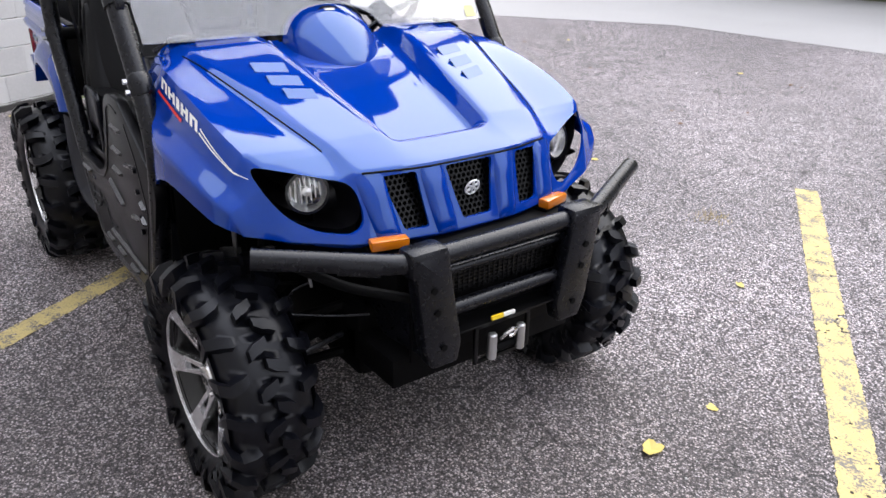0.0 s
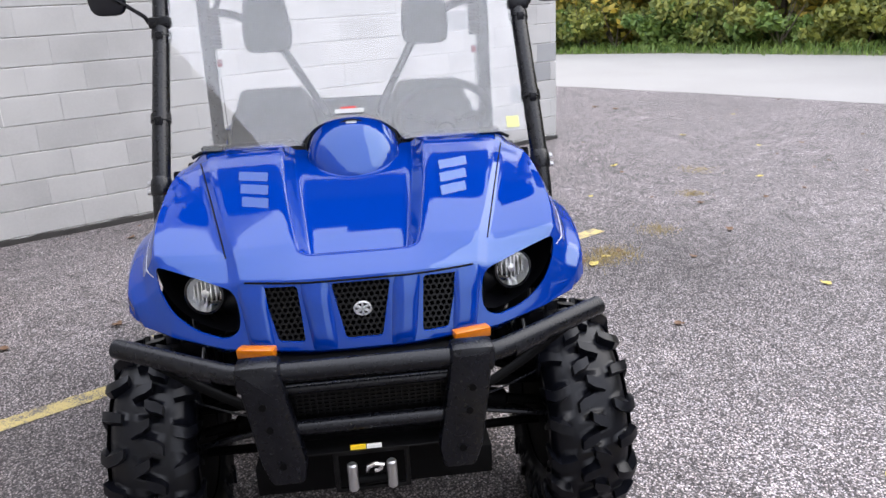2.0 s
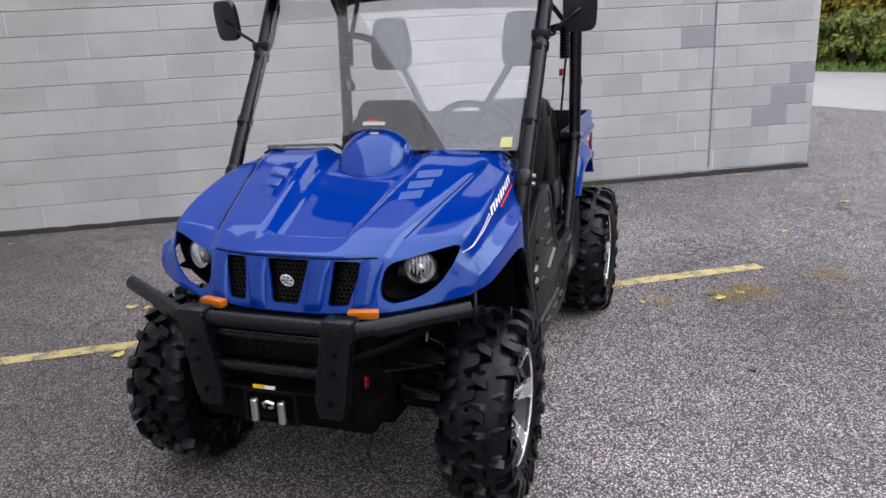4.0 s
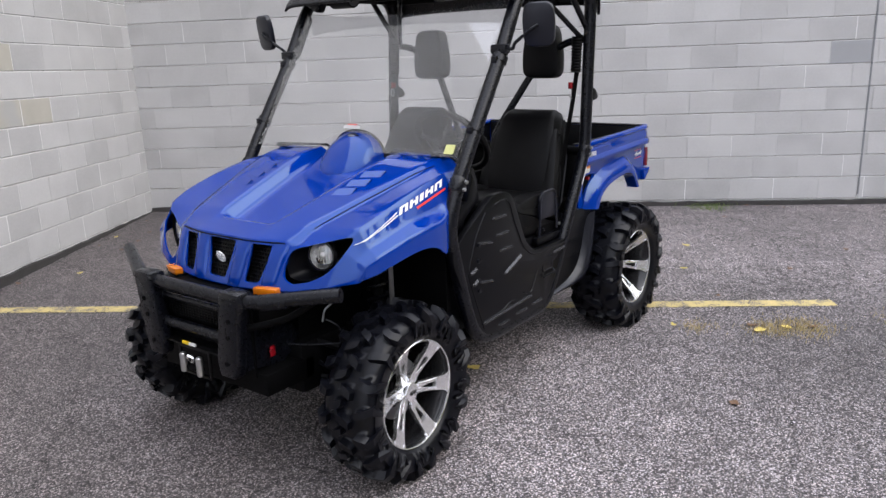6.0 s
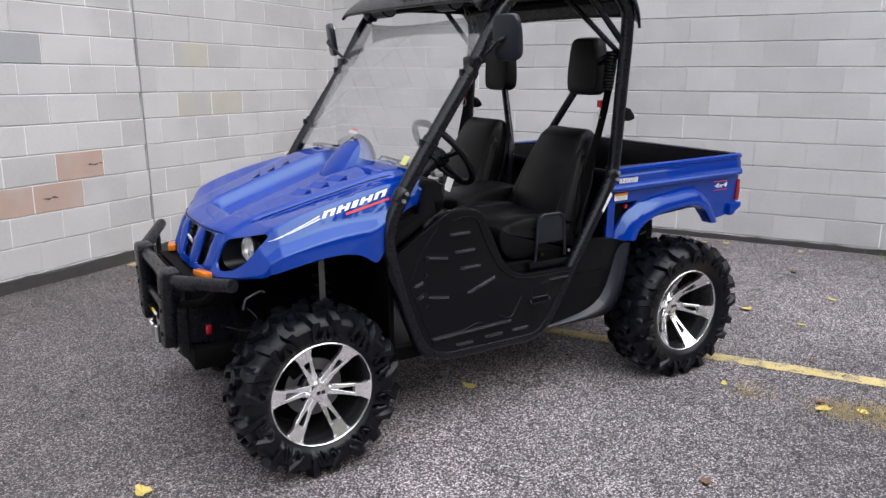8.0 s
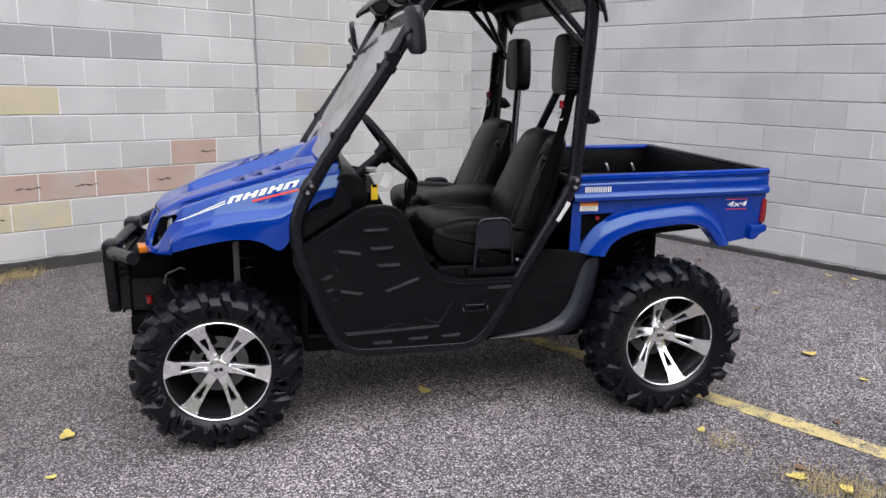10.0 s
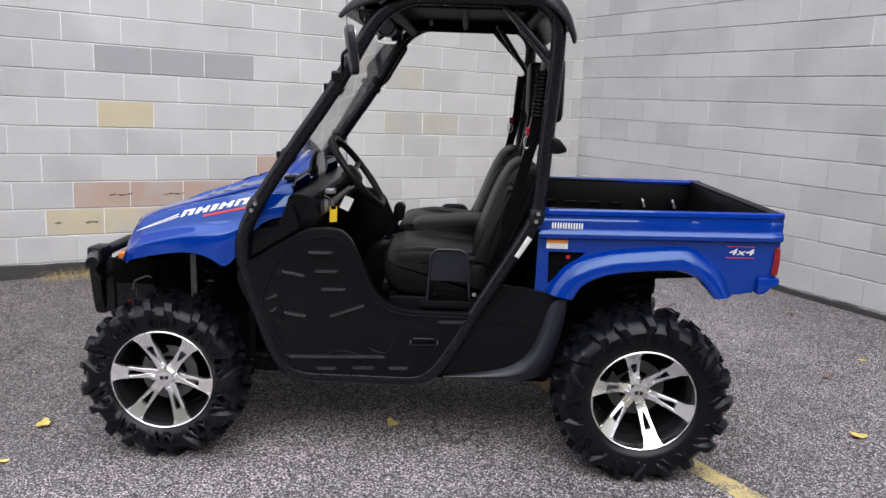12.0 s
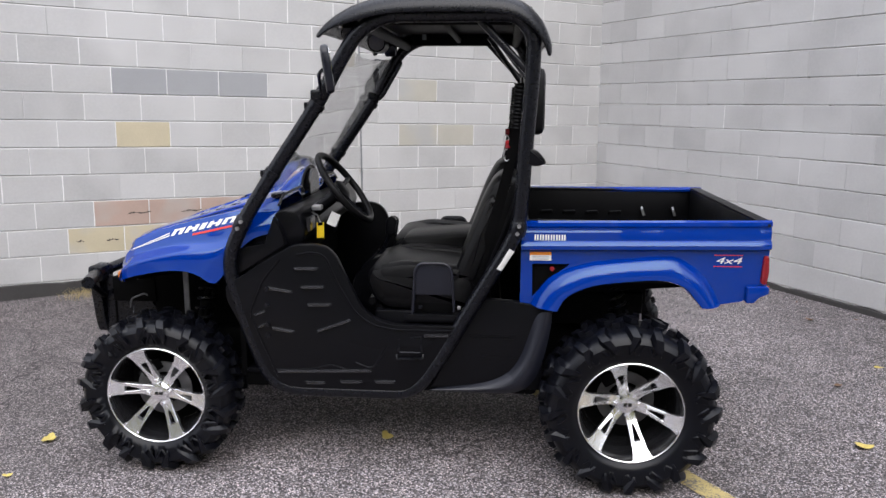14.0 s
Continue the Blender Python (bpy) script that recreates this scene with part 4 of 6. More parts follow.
def rear_edge(s):
    part("bonnet_seal", sweep(bmesh.new(), [(-0.452, 0.155 * s, 1.098), (-0.452, 0.20 * s, 1.122), (-0.455, 0.30 * s, 1.121), (-0.455, 0.47 * s, 1.116), (-0.455, 0.53 * s, 1.085)], 0.006, 6), TUBE, car)
    bm = bmesh.new()
    box(bm, -0.50, -0.46, 0.455 * s - 0.035, 0.455 * s + 0.035, 1.108, 1.124, 0.004)
    part("bonnet_latch", bm, TUBE, car)
    # lettering and stripes along the wing, as plain slabs
    x = -0.895
    deco = new("side_graphic")
    deco.parent = car
    deco["label"] = "white, red and silver graphic on the wing"
    for k in range(5):
        w = (0.058, 0.060, 0.034, 0.062, 0.060)[k]
        up = 0.958 + (x + 0.895) * 0.235
        lean, tall = 0.016, 0.026
        for a, b, lo, hi in ((0.0, 0.017, 0.0, 1.0), (w - 0.027, w - 0.010, 0.0, 1.0), (0.017, w - 0.027, 0.40 if k % 2 else 0.72, 0.68 if k % 2 else 1.0)):
            if b - a < 0.004:
                continue
            skin_patch("letter_slab", [(x + a + lean * lo, up + a * 0.235 + tall * lo), (x + b + lean * lo, up + b * 0.235 + tall * lo), (x + b + lean * hi, up + b * 0.235 + tall * hi), (x + a + lean * hi, up + a * 0.235 + tall * hi)], s, WHITE, deco, nx=3, nz=1)
        x += w
    skin_patch("red_stripe", [(-0.80, 0.964), (-0.615, 1.006), (-0.612, 1.014), (-0.80, 0.972)], s, REDPRINT, deco, nx=12, nz=1)
    for low, front in ((0.0, -1.09), (0.009, -1.07)):
        skin_patch("silver_stripe", [(front, 0.888 + low), (-0.90, 0.958 + low), (-0.90, 0.962 + low), (front, 0.8895 + low)], s, WHITE, deco, nx=20, nz=1)


both(rear_edge)

# ---- roll cage ----
LOOP = [(-0.164, 1.66), (-0.268, 1.480), (-0.458, 1.210), (-0.586, 1.015), (-0.652, 0.86), (-0.566, 0.56), (-0.475, 0.343), (0.10, 0.343), (0.19, 0.46), (0.294, 0.642), (0.466, 0.935), (0.512, 1.03), (0.532, 1.38), (0.547, 1.60), (0.549, 1.735), (0.485, 1.806), (-0.010, 1.804), (-0.108, 1.745)]


def cage_side(s):
    hoop = part("roll_cage_hoop", tube([(x, 0.61 * s, z) for x, z in LOOP], 0.0285, 0.15, 16, True), TUBE, car, "black powder-coated roll cage tube")
    for x, z, dx, dz in ((-0.582, 1.02, 0.50, 0.87), (0.507, 1.02, 0.2, 0.98)):
        d = Vector((dx, 0, dz)) * 0.03
        p = Vector((x, 0.61 * s, z))
        part("joint_collar", sweep(bmesh.new(), [p - d, p - d * 0.6, p + d * 0.6, p + d], [0.028, 0.033, 0.033, 0.028], 14), TUBE, hoop)
        for k in (-0.5, 0.5):
            q = p + d * k
            part("joint_bolt", sweep(bmesh.new(), [q + Vector((0, 0.028 * s, 0)), q + Vector((0, 0.042 * s, 0))], 0.008, 6), STEEL, hoop, "zinc bolt")
    for x, z in ((-0.271, 1.475), (-0.452, 1.218)):
        bm = bmesh.new()
        d = Vector((0.55, 0, 0.835)) * 0.013
        p = Vector((x, 0.61 * s, z))
        sweep(bm, [p - d, p + d], 0.033, 14)
        box(bm, x - 0.045, x - 0.01, 0.61 * s - 0.012, 0.61 * s + 0.012, z - 0.012, z + 0.014, 0.003)
        part("screen_clamp", bm, TUBE, car, "black windscreen clamp")
    part("roof_brace", tube([(0.34, 0.585 * s, 1.795), (0.545, 0.60 * s, 1.585)], 0.014, 0.02, 10), TUBE, car)
    part("roof_brace", tube([(0.36, 0.40 * s, 1.80), (0.545, 0.56 * s, 1.56)], 0.012, 0.02, 10), TUBE, car)
    # grab handle inside the front post
    if s > 0:
        part("grab_handle", tube([(-0.16, 0.605, 1.705), (-0.106, 0.60, 1.692), (-0.214, 0.60, 1.512), (-0.272, 0.605, 1.478)], 0.012, 0.022, 10), TUBE, car, "black passenger grab handle")
    # head rest on its diagonal bars
    part("headrest_bar", tube([(0.545, 0.60 * s, 1.55), (0.55, 0.47 * s, 1.535), (0.55, 0.30 * s, 1.40), (0.47, 0.11 * s, 1.08), (0.46, 0.10 * s, 0.85)], 0.018, 0.06, 10), TUBE, car)
    bm = bmesh.new()
    prism(bm, [(y + 0.35 * s, z) for y, z in round2([(-0.10, 1.365), (0.10, 1.365), (0.108, 1.46), (0.082, 1.625), (-0.082, 1.625), (-0.108, 1.46)], 0.045)], "x", 0.520, 0.605, 0.022)
    part("headrest", bm, VINYL, car, "black padded head restraint")
    bm = bmesh.new()
    prism(bm, round2([(0.54, 1.262), (0.575, 1.258), (0.606, 1.270), (0.602, 1.284), (0.575, 1.315), (0.54, 1.325)], 0.012), "y", 0.585 * s, 0.635 * s, 0.008)
    part("belt_retractor", bm, BLACK, car, "black belt guide on the rear post")
    # belt, its bellows and red clip
    belt = new("seat_belt")
    belt.parent = car
    rows = []
    for x, y, z in ((0.515, 0.575, 1.56), (0.50, 0.57, 1.42), (0.47, 0.56, 1.25), (0.42, 0.55, 1.05), (0.36, 0.545, 0.86), (0.31, 0.555, 0.72)):
        rows.append([(x - 0.022, y * s, z), (x + 0.022, (y + 0.004) * s, z + 0.01)])
    bm = bmesh.new()
    grid(bm, rows)
    bmesh.ops.solidify(bm, geom=bm.faces[:], thickness=0.003)
    part("strap", bm, VINYL, belt, "black webbing strap")
    pts = [Vector((0.505 - 0.012 * k / 24, 0.565 * s, 1.56 - 0.165 * k / 24)) for k in range(25)]
    part("bellows", sweep(bmesh.new(), pts, [0.021 if k % 2 else 0.027 for k in range(25)], 12), VINYL, belt, "ribbed black rubber bellows")
    bm = bmesh.new()
    box(bm, -0.011, 0.011, -0.010, 0.010, -0.016, 0.016, 0.004, Matrix.Translation((0.462, 0.555 * s, 1.335)))
    part("red_clip", bm, RED, belt, "red belt clip")
    part("clip_ring", sweep(bmesh.new(), [Vector((0.458 + 0.012 * math.cos(a), 0.560 * s, 1.295 + 0.022 * math.sin(a))) for a in np.linspace(0, 2 * math.pi, 17)[:-1]], 0.003, 6, True), STEEL, belt)
    bm = bmesh.new()
    box(bm, 0.29, 0.325, 0.55 * s - 0.01, 0.55 * s + 0.01, 0.70, 0.80, 0.005)
    part("buckle_mount", bm, STEEL, belt, "zinc belt anchor")
    # mirror
    mirror = new("side_mirror")
    mirror.parent = car
    mx, my, mz = (-0.19, -0.745, 1.605) if s < 0 else (-0.25, 0.775, 1.630)
    M = Matrix.Translation((mx, my, mz)) @ Matrix.Rotation(radians(-14 * s), 4, "Z") @ Matrix.Rotation(radians(-8), 4, "Y")
    bm = bmesh.new()
    prism(bm, round2([(-0.062, -0.085), (0.062, -0.085), (0.066, 0.03), (0.055, 0.085), (-0.055, 0.085), (-0.066, 0.03)], 0.04), "x", -0.018, 0.012, 0.010)
    bmesh.ops.transform(bm, matrix=M, verts=bm.verts)
    part("mirror_housing", bm, SATIN, mirror, "black plastic mirror shell")
    bm = bmesh.new()
    prism(bm, round2([(-0.052, -0.075), (0.052, -0.075), (0.056, 0.03), (0.047, 0.075), (-0.047, 0.075), (-0.056, 0.03)], 0.035), "x", 0.0105, 0.0128)
    bmesh.ops.transform(bm, matrix=M, verts=bm.verts)
    part("mirror_pane", bm, MIRROR, mirror, "silver mirror glass")
    arm = tube([M @ Vector((-0.02, 0, 0.0)), M @ Vector((-0.035, -0.02 * s, -0.01)), (-0.24, 0.66 * s, 1.535), (-0.235, 0.655 * s, 1.515), (-0.262, 0.612 * s, 1.515)], 0.007, 0.02, 8)
    box(arm, -0.285, -0.24, 0.61 * s - 0.036, 0.61 * s + 0.036, 1.497, 1.535, 0.008)
    part("mirror_arm", arm, TUBE, mirror)


both(cage_side)
for pts, r in (([(-0.075, -0.61, 1.768), (-0.075, 0.61, 1.768)], 0.022), ([(0.50, -0.61, 1.785), (0.50, 0.61, 1.785)], 0.022), ([(0.50, -0.61, 1.02), (0.50, 0.61, 1.02)], 0.022), ([(0.20, -0.60, 1.798), (0.20, 0.60, 1.798)], 0.015), ([(-0.27, -0.60, 1.50), (-0.27, -0.60, 1.51)], 0.01)):
    part("cross_tube", tube(pts, r, 0.03, 12), DARK, car)

# roof: crowned panel with a turned-down rim and raised ribs
bm = bmesh.new()
rows = []
for x, z, w in ((-0.254, 1.740, 0.61), (-0.232, 1.766, 0.625), (-0.185, 1.802, 0.640), (-0.12, 1.838, 0.648), (-0.03, 1.862, 0.652), (0.08, 1.872, 0.655), (0.38, 1.872, 0.655), (0.475, 1.860, 0.652), (0.535, 1.825, 0.645), (0.582, 1.768, 0.635), (0.603, 1.708, 0.62)):
    rows.append([(x, y * w, z - d * min(1.0, 0.35 + (x + 0.254) * 5.0)) for y, d in ((-1.0, 0.062), (-1.0, 0.040), (-0.97, 0.012), (-0.90, 0.002), (-0.6, -0.006), (-0.25, -0.008), (0, -0.008), (0.25, -0.008), (0.6, -0.006), (0.90, 0.002), (0.97, 0.012), (1.0, 0.040), (1.0, 0.062))])
grid(bm, rows)
roof = part("roof", bm, TUBE, car, "moulded black plastic roof panel")
mod = roof.modifiers.new("sub", "SUBSURF")
mod.levels = mod.render_levels = 2
mod = roof.modifiers.new("thick", "SOLIDIFY")
mod.thickness, mod.offset = 0.012, 1
settle(roof)
roof.data.shade_smooth()
for y in (-0.42, -0.14, 0.14, 0.42):
    bars("roof_rib", [(0.02, 0.40, y - 0.055, y + 0.055, 1.877, 1.895)], BLACK, roof, bevel=0.007)
for x in (0.05, 0.22, 0.38):
    both(lambda s: bars("roof_tab", [(x - 0.035, x + 0.035, s * 0.600 - 0.03, s * 0.600 + 0.03, 1.858, 1.888)], BLACK, roof, bevel=0.006))
bars("roof_lining", [(-0.12, 0.54, -0.56, 0.56, 1.826, 1.836)], DARK, roof)
both(lambda s: bars("lining_edge", [(-0.05, 0.47, s * 0.575 - 0.012, s * 0.575 + 0.012, 1.770, 1.84)], DARK, roof, bevel=0.008))
bm = bmesh.new()
box(bm, -0.012, 0.012, -0.11, 0.11, -0.012, 0.012, 0.004, Matrix.Translation((-0.225, -0.05, 1.815)) @ Matrix.Rotation(radians(-40), 4, "Y"))
part("visor_badge", bm, DARK, roof)
# pair of small speakers under the roof
for y in (-0.30, 0.30):
    sp = new("speaker")
    sp.parent = car
    bm = bmesh.new()
    sweep(bm, [(-0.18, y - 0.06, 1.765), (-0.18, y + 0.06, 1.765)], 0.045, 16)
    part("speaker_body", bm, BLACK, sp)
    bm = bmesh.new()
    sweep(bm, [(-0.18, y - 0.066, 1.765), (-0.18, y - 0.061, 1.765)], 0.038, 16)
    part("speaker_grille", bm, DISC, sp)
    bm = bmesh.new()
    box(bm, -0.19, -0.17, y - 0.02, y + 0.02, 1.80, 1.85)
    part("speaker_bracket", bm, DARK, sp)

both(lambda s: part("roof_bolt", sweep(bmesh.new(), [(0.02, 0.55 * s, 1.80), (0.02, 0.55 * s, 1.835)], 0.012, 8), STEEL, roof))
for y in (-0.52, 0.50):
    M = Matrix.Translation((-0.15, y, 1.755)) @ Matrix.Rotation(radians(30), 4, "X")
    bm = bmesh.new()
    box(bm, -0.03, 0.03, -0.035, 0.035, -0.035, 0.03, 0.012, M)
    part("roof_clamp", bm, TUBE, roof, "black clamp holding the roof")
    bm = bmesh.new()
    box(bm, -0.045, 0.05, -0.004, 0.004, 0.012, 0.020, 0.0, M)
    part("clamp_strip", bm, STEEL, roof)
# half windscreen
bm = bmesh.new()
rows = []
for k in range(9):
    f = k / 8
    row = []
    for i in range(49):
        t = i / 24 - 1
        # the lower edge arches over the instrument hood
        z0, z1 = 1.118 + 0.074 * max(0.0, 1 - (t * 0.58 / 0.158) ** 2) ** 0.5, 1.712 - 0.035 * (1 - t * t)
        z = z0 + (z1 - z0) * f
        x = -0.532 + (z - 1.118) * 0.655 - 0.020 * (1 - t * t)
        row.append((x, t * (0.575 + 0.01 * f), z))
    rows.append(row)
grid(bm, rows)
screen = part("windscreen", bm, CLEAR, car, "clear polycarbonate half windscreen")
mod = screen.modifiers.new("thick", "SOLIDIFY")
mod.thickness = 0.004
settle(screen)
screen.data.shade_smooth()
screen.data.set_sharp_from_angle(angle=radians(30))
screen.visible_shadow = False


def screen_label(y0, y1, z0, z1, material, label, off=0.004):
    bm = bmesh.new()
    pts = []
    for y, z in ((y0, z0), (y1, z0), (y1, z1), (y0, z1)):
        t = y / 0.58
        pts.append((-0.532 + (z - 1.118) * 0.655 - 0.020 * (1 - t * t) - off, y, z))
    bm.faces.new([bm.verts.new(p) for p in pts])
    part("sticker", bm, material, screen, label, smooth=False)


screen_label(-0.045, 0.05, 1.205, 1.218, DULL_WHITE, "small white sticker")
screen_label(-0.020, 0.030, 1.219, 1.224, REDPRINT, "thin red sticker")
screen_label(-0.555, -0.512, 1.128, 1.162, PALE_YELLOW, "small pale yellow sticker")


# ---- wheels ----
def lug(bm, path, yc, w, r, a0, side, x, hz):
    """One tread block along a path of (share of the half width, depth under the crown, angle, half angle, height, outward lean)."""
    rings = []
    for f, deep, da, half, tall, out in path:
        y, a, rad, half = yc + side * f * w, a0 + da, r - deep, half * 1.05
        ring = []
        for da2, up in ((-half, 0), (-half * 0.75, 1), (half * 0.75, 1), (half, 0)):
            rr = rad + (tall if up else -0.004)
            ring.append(bm.verts.new((x + rr * math.cos(a + da2), y + (out * side if up else 0), hz + rr * math.sin(a + da2))))
        rings.append(ring)
    for p, q in zip(rings, rings[1:]):
        for k in range(3):
            bm.faces.new((p[k], p[k + 1], q[k + 1], q[k]))
    bm.faces.new(rings[0])
    bm.faces.new(rings[-1][::-1])
    return rings[1][0]


SHOULDER = [(0.50, 0.027, 0.00, 0.042, 0.026, 0.0), (0.62, 0.028, 0.03, 0.054, 0.027, 0.0), (0.84, 0.036, 0.055, 0.056, 0.026, 0.004), (0.955, 0.052, 0.02, 0.060, 0.020, 0.012), (1.00, 0.074, -0.035, 0.050, 0.010, 0.009), (1.0, 0.086, -0.060, 0.028, 0.004, 0.009), (0.99, 0.094, -0.070, 0.014, 0.001, 0.003)]
SHORT = [(0.56, 0.028, 0.04, 0.046, 0.025, 0.0), (0.80, 0.034, 0.01, 0.054, 0.026, 0.003), (0.950, 0.052, -0.03, 0.056, 0.019, 0.012), (0.995, 0.070, 0.01, 0.046, 0.009, 0.008), (1.0, 0.086, 0.045, 0.026, 0.003, 0.009), (0.99, 0.098, 0.055, 0.014, 0.001, 0.004)]
MIDDLE = [(-0.06, 0.024, -0.03, 0.042, 0.025, 0.0), (0.08, 0.024, 0.00, 0.056, 0.025, 0.0), (0.22, 0.024, 0.015, 0.056, 0.025, 0.0), (0.34, 0.026, 0.045, 0.046, 0.025, 0.0)]
# thin ribs that run down the side wall between the lugs, in pairs that meet in a point
RIB_IN = [(0.985, 0.066, 0.10, 0.014, 0.003, 0.003), (0.995, 0.085, 0.065, 0.014, 0.001, 0.004), (0.985, 0.096, 0.035, 0.012, 0.001, 0.004), (0.965, 0.106, 0.012, 0.010, 0.0, 0.003)]
RIB_OUT = [(0.985, 0.072, -0.085, 0.013, 0.003, 0.003), (0.995, 0.088, -0.050, 0.013, 0.001, 0.004), (0.965, 0.104, -0.02, 0.010, 0.0, 0.003)]


def wheel(x, s, radius, width, rim_r, turn, label, sink=0.0, dish=0.045, steer=0.0, yo=0.705):
    hub = new("wheel")
    hub.parent = car
    hub["label"] = label
    w = width / 2
    yc = yo - w
    R = radius
    hz = R - sink
    bm = bmesh.new()
    prof = [(rim_r - 0.012, w * 0.66), (rim_r + 0.002, w - 0.034), (rim_r + 0.009, w - 0.022), (rim_r + 0.03, w * 0.93), ((R + rim_r) / 2 + 0.01, w * 0.99), (R - 0.072, w * 0.95), (R - 0.048, w * 0.87), (R - 0.031, w * 0.72), (R - 0.025, w * 0.4), (R - 0.024, 0.0)]
    prof = prof + [(r, -y) for r, y in reversed(prof[:-1])]
    lathe(bm, [(r, s * (yc + y)) for r, y in prof], 90, x, hz)
    n = 20
    carcass = list(bm.verts)
    roots = []
    for side in (-1, 1):
        for k in range(n):
            a0 = 2 * math.pi * (k + (0.5 if side > 0 else 0)) / n + turn
            roots.append(lug(bm, SHOULDER if k % 2 else SHORT, s * yc, w, R, a0, side * s, x, hz))
            roots.append(lug(bm, MIDDLE, s * yc, w, R, a0 + math.pi / n * 0.8, side * s, x, hz))
            for rib in (RIB_IN, RIB_OUT):
                roots.append(lug(bm, rib, s * yc, w, R, a0 + (0.02 if k % 2 else -0.05), side * s, x, hz))
    # each lug grows out of the carcass
    weld = {}
    for v in roots:
        weld[v] = min(carcass, key=lambda q: (q.co - v.co).length_squared)
    bmesh.ops.weld_verts(bm, targetmap=weld)
    part("tyre", bm, RUBBER, hub, "knobbly black off-road tyre")
    # gloss-black barrel with a machined lip
    face = yo - 0.030
    bm = bmesh.new()
    lathe(bm, [(rim_r - 0.005, s * (face - 0.002)), (rim_r - 0.014, s * (face - 0.02)), (rim_r - 0.028, s * (face - 0.10)), (rim_r - 0.030, s * (face - 0.18))], 56, x, hz)
    part("barrel", bm, GLOSSBLACK, hub, "gloss black wheel barrel")
    bm = bmesh.new()
    lathe(bm, [(rim_r - 0.005, s * (face - 0.006)), (rim_r - 0.004, s * (face + 0.003)), (rim_r - 0.001, s * (face + 0.005)), (rim_r + 0.002, s * (face + 0.003)), (rim_r + 0.003, s * (face - 0.003)), (rim_r + 0.002, s * (face - 0.02))], 64, x, hz)
    part("rim_lip", bm, CHROME, hub, "machined aluminium rim lip")

    def spin(a):
        return Matrix.Translation((x, s * face, hz)) @ Matrix.Rotation(-a, 4, "Y")
    # six split spokes: two blades from the hub to a broad foot that climbs to the rim lip
    for k in range(6):
        a = turn + math.pi * k / 3
        bm = bmesh.new()
        knee = 0.150

        def cone(r):
            return -dish * (1.0 - max(0.0, r - 0.055) / (rim_r - 0.058))
        plan = [(0.030, 0.0, 0.020), (0.070, 0.0, 0.0205), (0.080, 0.0004, 0.0195), (0.086, 0.0040, 0.0200), (0.118, 0.0100, 0.0225), (knee - 0.006, 0.0135, 0.0255)]
        for h in (-1, 1):
            rows = []
            for r, inner, outer in plan:
                y = cone(r)
                t0, t1 = h * inner, h * outer
                rows.append([(r, s * (y - 0.022), t0), (r, s * (y - 0.001), t0), (r, s * y, t0 + h * 0.001), (r, s * y, t1 - h * 0.001), (r, s * (y - 0.001), t1), (r, s * (y - 0.022), t1)])
            grid(bm, rows)
        foot = []
        for r, half in ((knee - 0.010, 0.0255), (knee + 0.002, 0.0258), (knee + 0.020, 0.0280), (rim_r - 0.014, 0.036), (rim_r - 0.004, 0.046)):
            y = cone(r) + 0.001
            foot.append([(r, s * (y - 0.016), -half), (r, s * y, -half), (r + 0.002, s * y, 0.0), (r, s * y, half), (r, s * (y - 0.016), half)])
        grid(bm, foot)
        p, q = foot[0][1], foot[0][3]
        bm.faces.new([bm.verts.new(v) for v in (p, q, (q[0], q[1] - s * 0.016, q[2]), (p[0], p[1] - s * 0.016, p[2]))])
        for t in (-0.030, 0.030):
            box(bm, rim_r - 0.018, rim_r - 0.010, s * cone(rim_r - 0.014) - 0.003, s * cone(rim_r - 0.014) + 0.003, t - 0.004, t + 0.004)
        bmesh.ops.transform(bm, matrix=spin(a), verts=bm.verts)
        part("spoke", bm, CHROME, hub, "split machined aluminium spoke")
    cap_y = 0.022 - dish
    bm = bmesh.new()
    # centre cap: a rounded square
    rows = []
    for r, y in ((0.001, 0.000), (0.025, -0.0005), (0.034, -0.004), (0.038, -0.012), (0.040, -0.040)):
        ring = []
        for i in range(32):
            q = 2 * math.pi * i / 32
            k = (abs(math.cos(q)) ** 4 + abs(math.sin(q)) ** 4) ** -0.25
            ring.append(spin(turn) @ Vector((r * k * math.cos(q), s * (y + cap_y), r * k * math.sin(q))))
        rows.append(ring + ring[:1])
    grid(bm, rows)
    bmesh.ops.remove_doubles(bm, verts=bm.verts, dist=1e-5)
    cap = part("hub_cap", bm, CHROME, hub, "chrome centre cap")
    bm = bmesh.new()
    lathe(bm, [(0.030, s * (face + cap_y - 0.034)), (0.056, s * (face + cap_y - 0.036)), (0.062, s * (face + cap_y - 0.042)), (0.062, s * (face + cap_y - 0.075))], 32, x, hz)
    part("spoke_hub", bm, GLOSSBLACK, hub)
    bars("cap_mark", [(x - 0.016, x - 0.002, s * (face + cap_y + 0.001) - 0.001, s * (face + cap_y + 0.001) + 0.001, hz - 0.007, hz + 0.007), (x + 0.003, x + 0.017, s * (face + cap_y + 0.001) - 0.001, s * (face + cap_y + 0.001) + 0.001, hz - 0.007, hz + 0.007)], GLOSSBLACK, hub, bevel=0)
    for k in range(4):
        a = turn + math.pi / 4 + math.pi * k / 2
        M = spin(a) @ Matrix.Translation((0.050, s * cap_y, 0))
        bm = bmesh.new()
        sweep(bm, [M @ Vector((0, s * -0.045, 0)), M @ Vector((0, s * -0.012, 0)), M @ Vector((0, s * -0.008, 0))], [0.010, 0.010, 0.007], 6)
        part("lug_nut", bm, CHROME, hub)
    bm = bmesh.new()
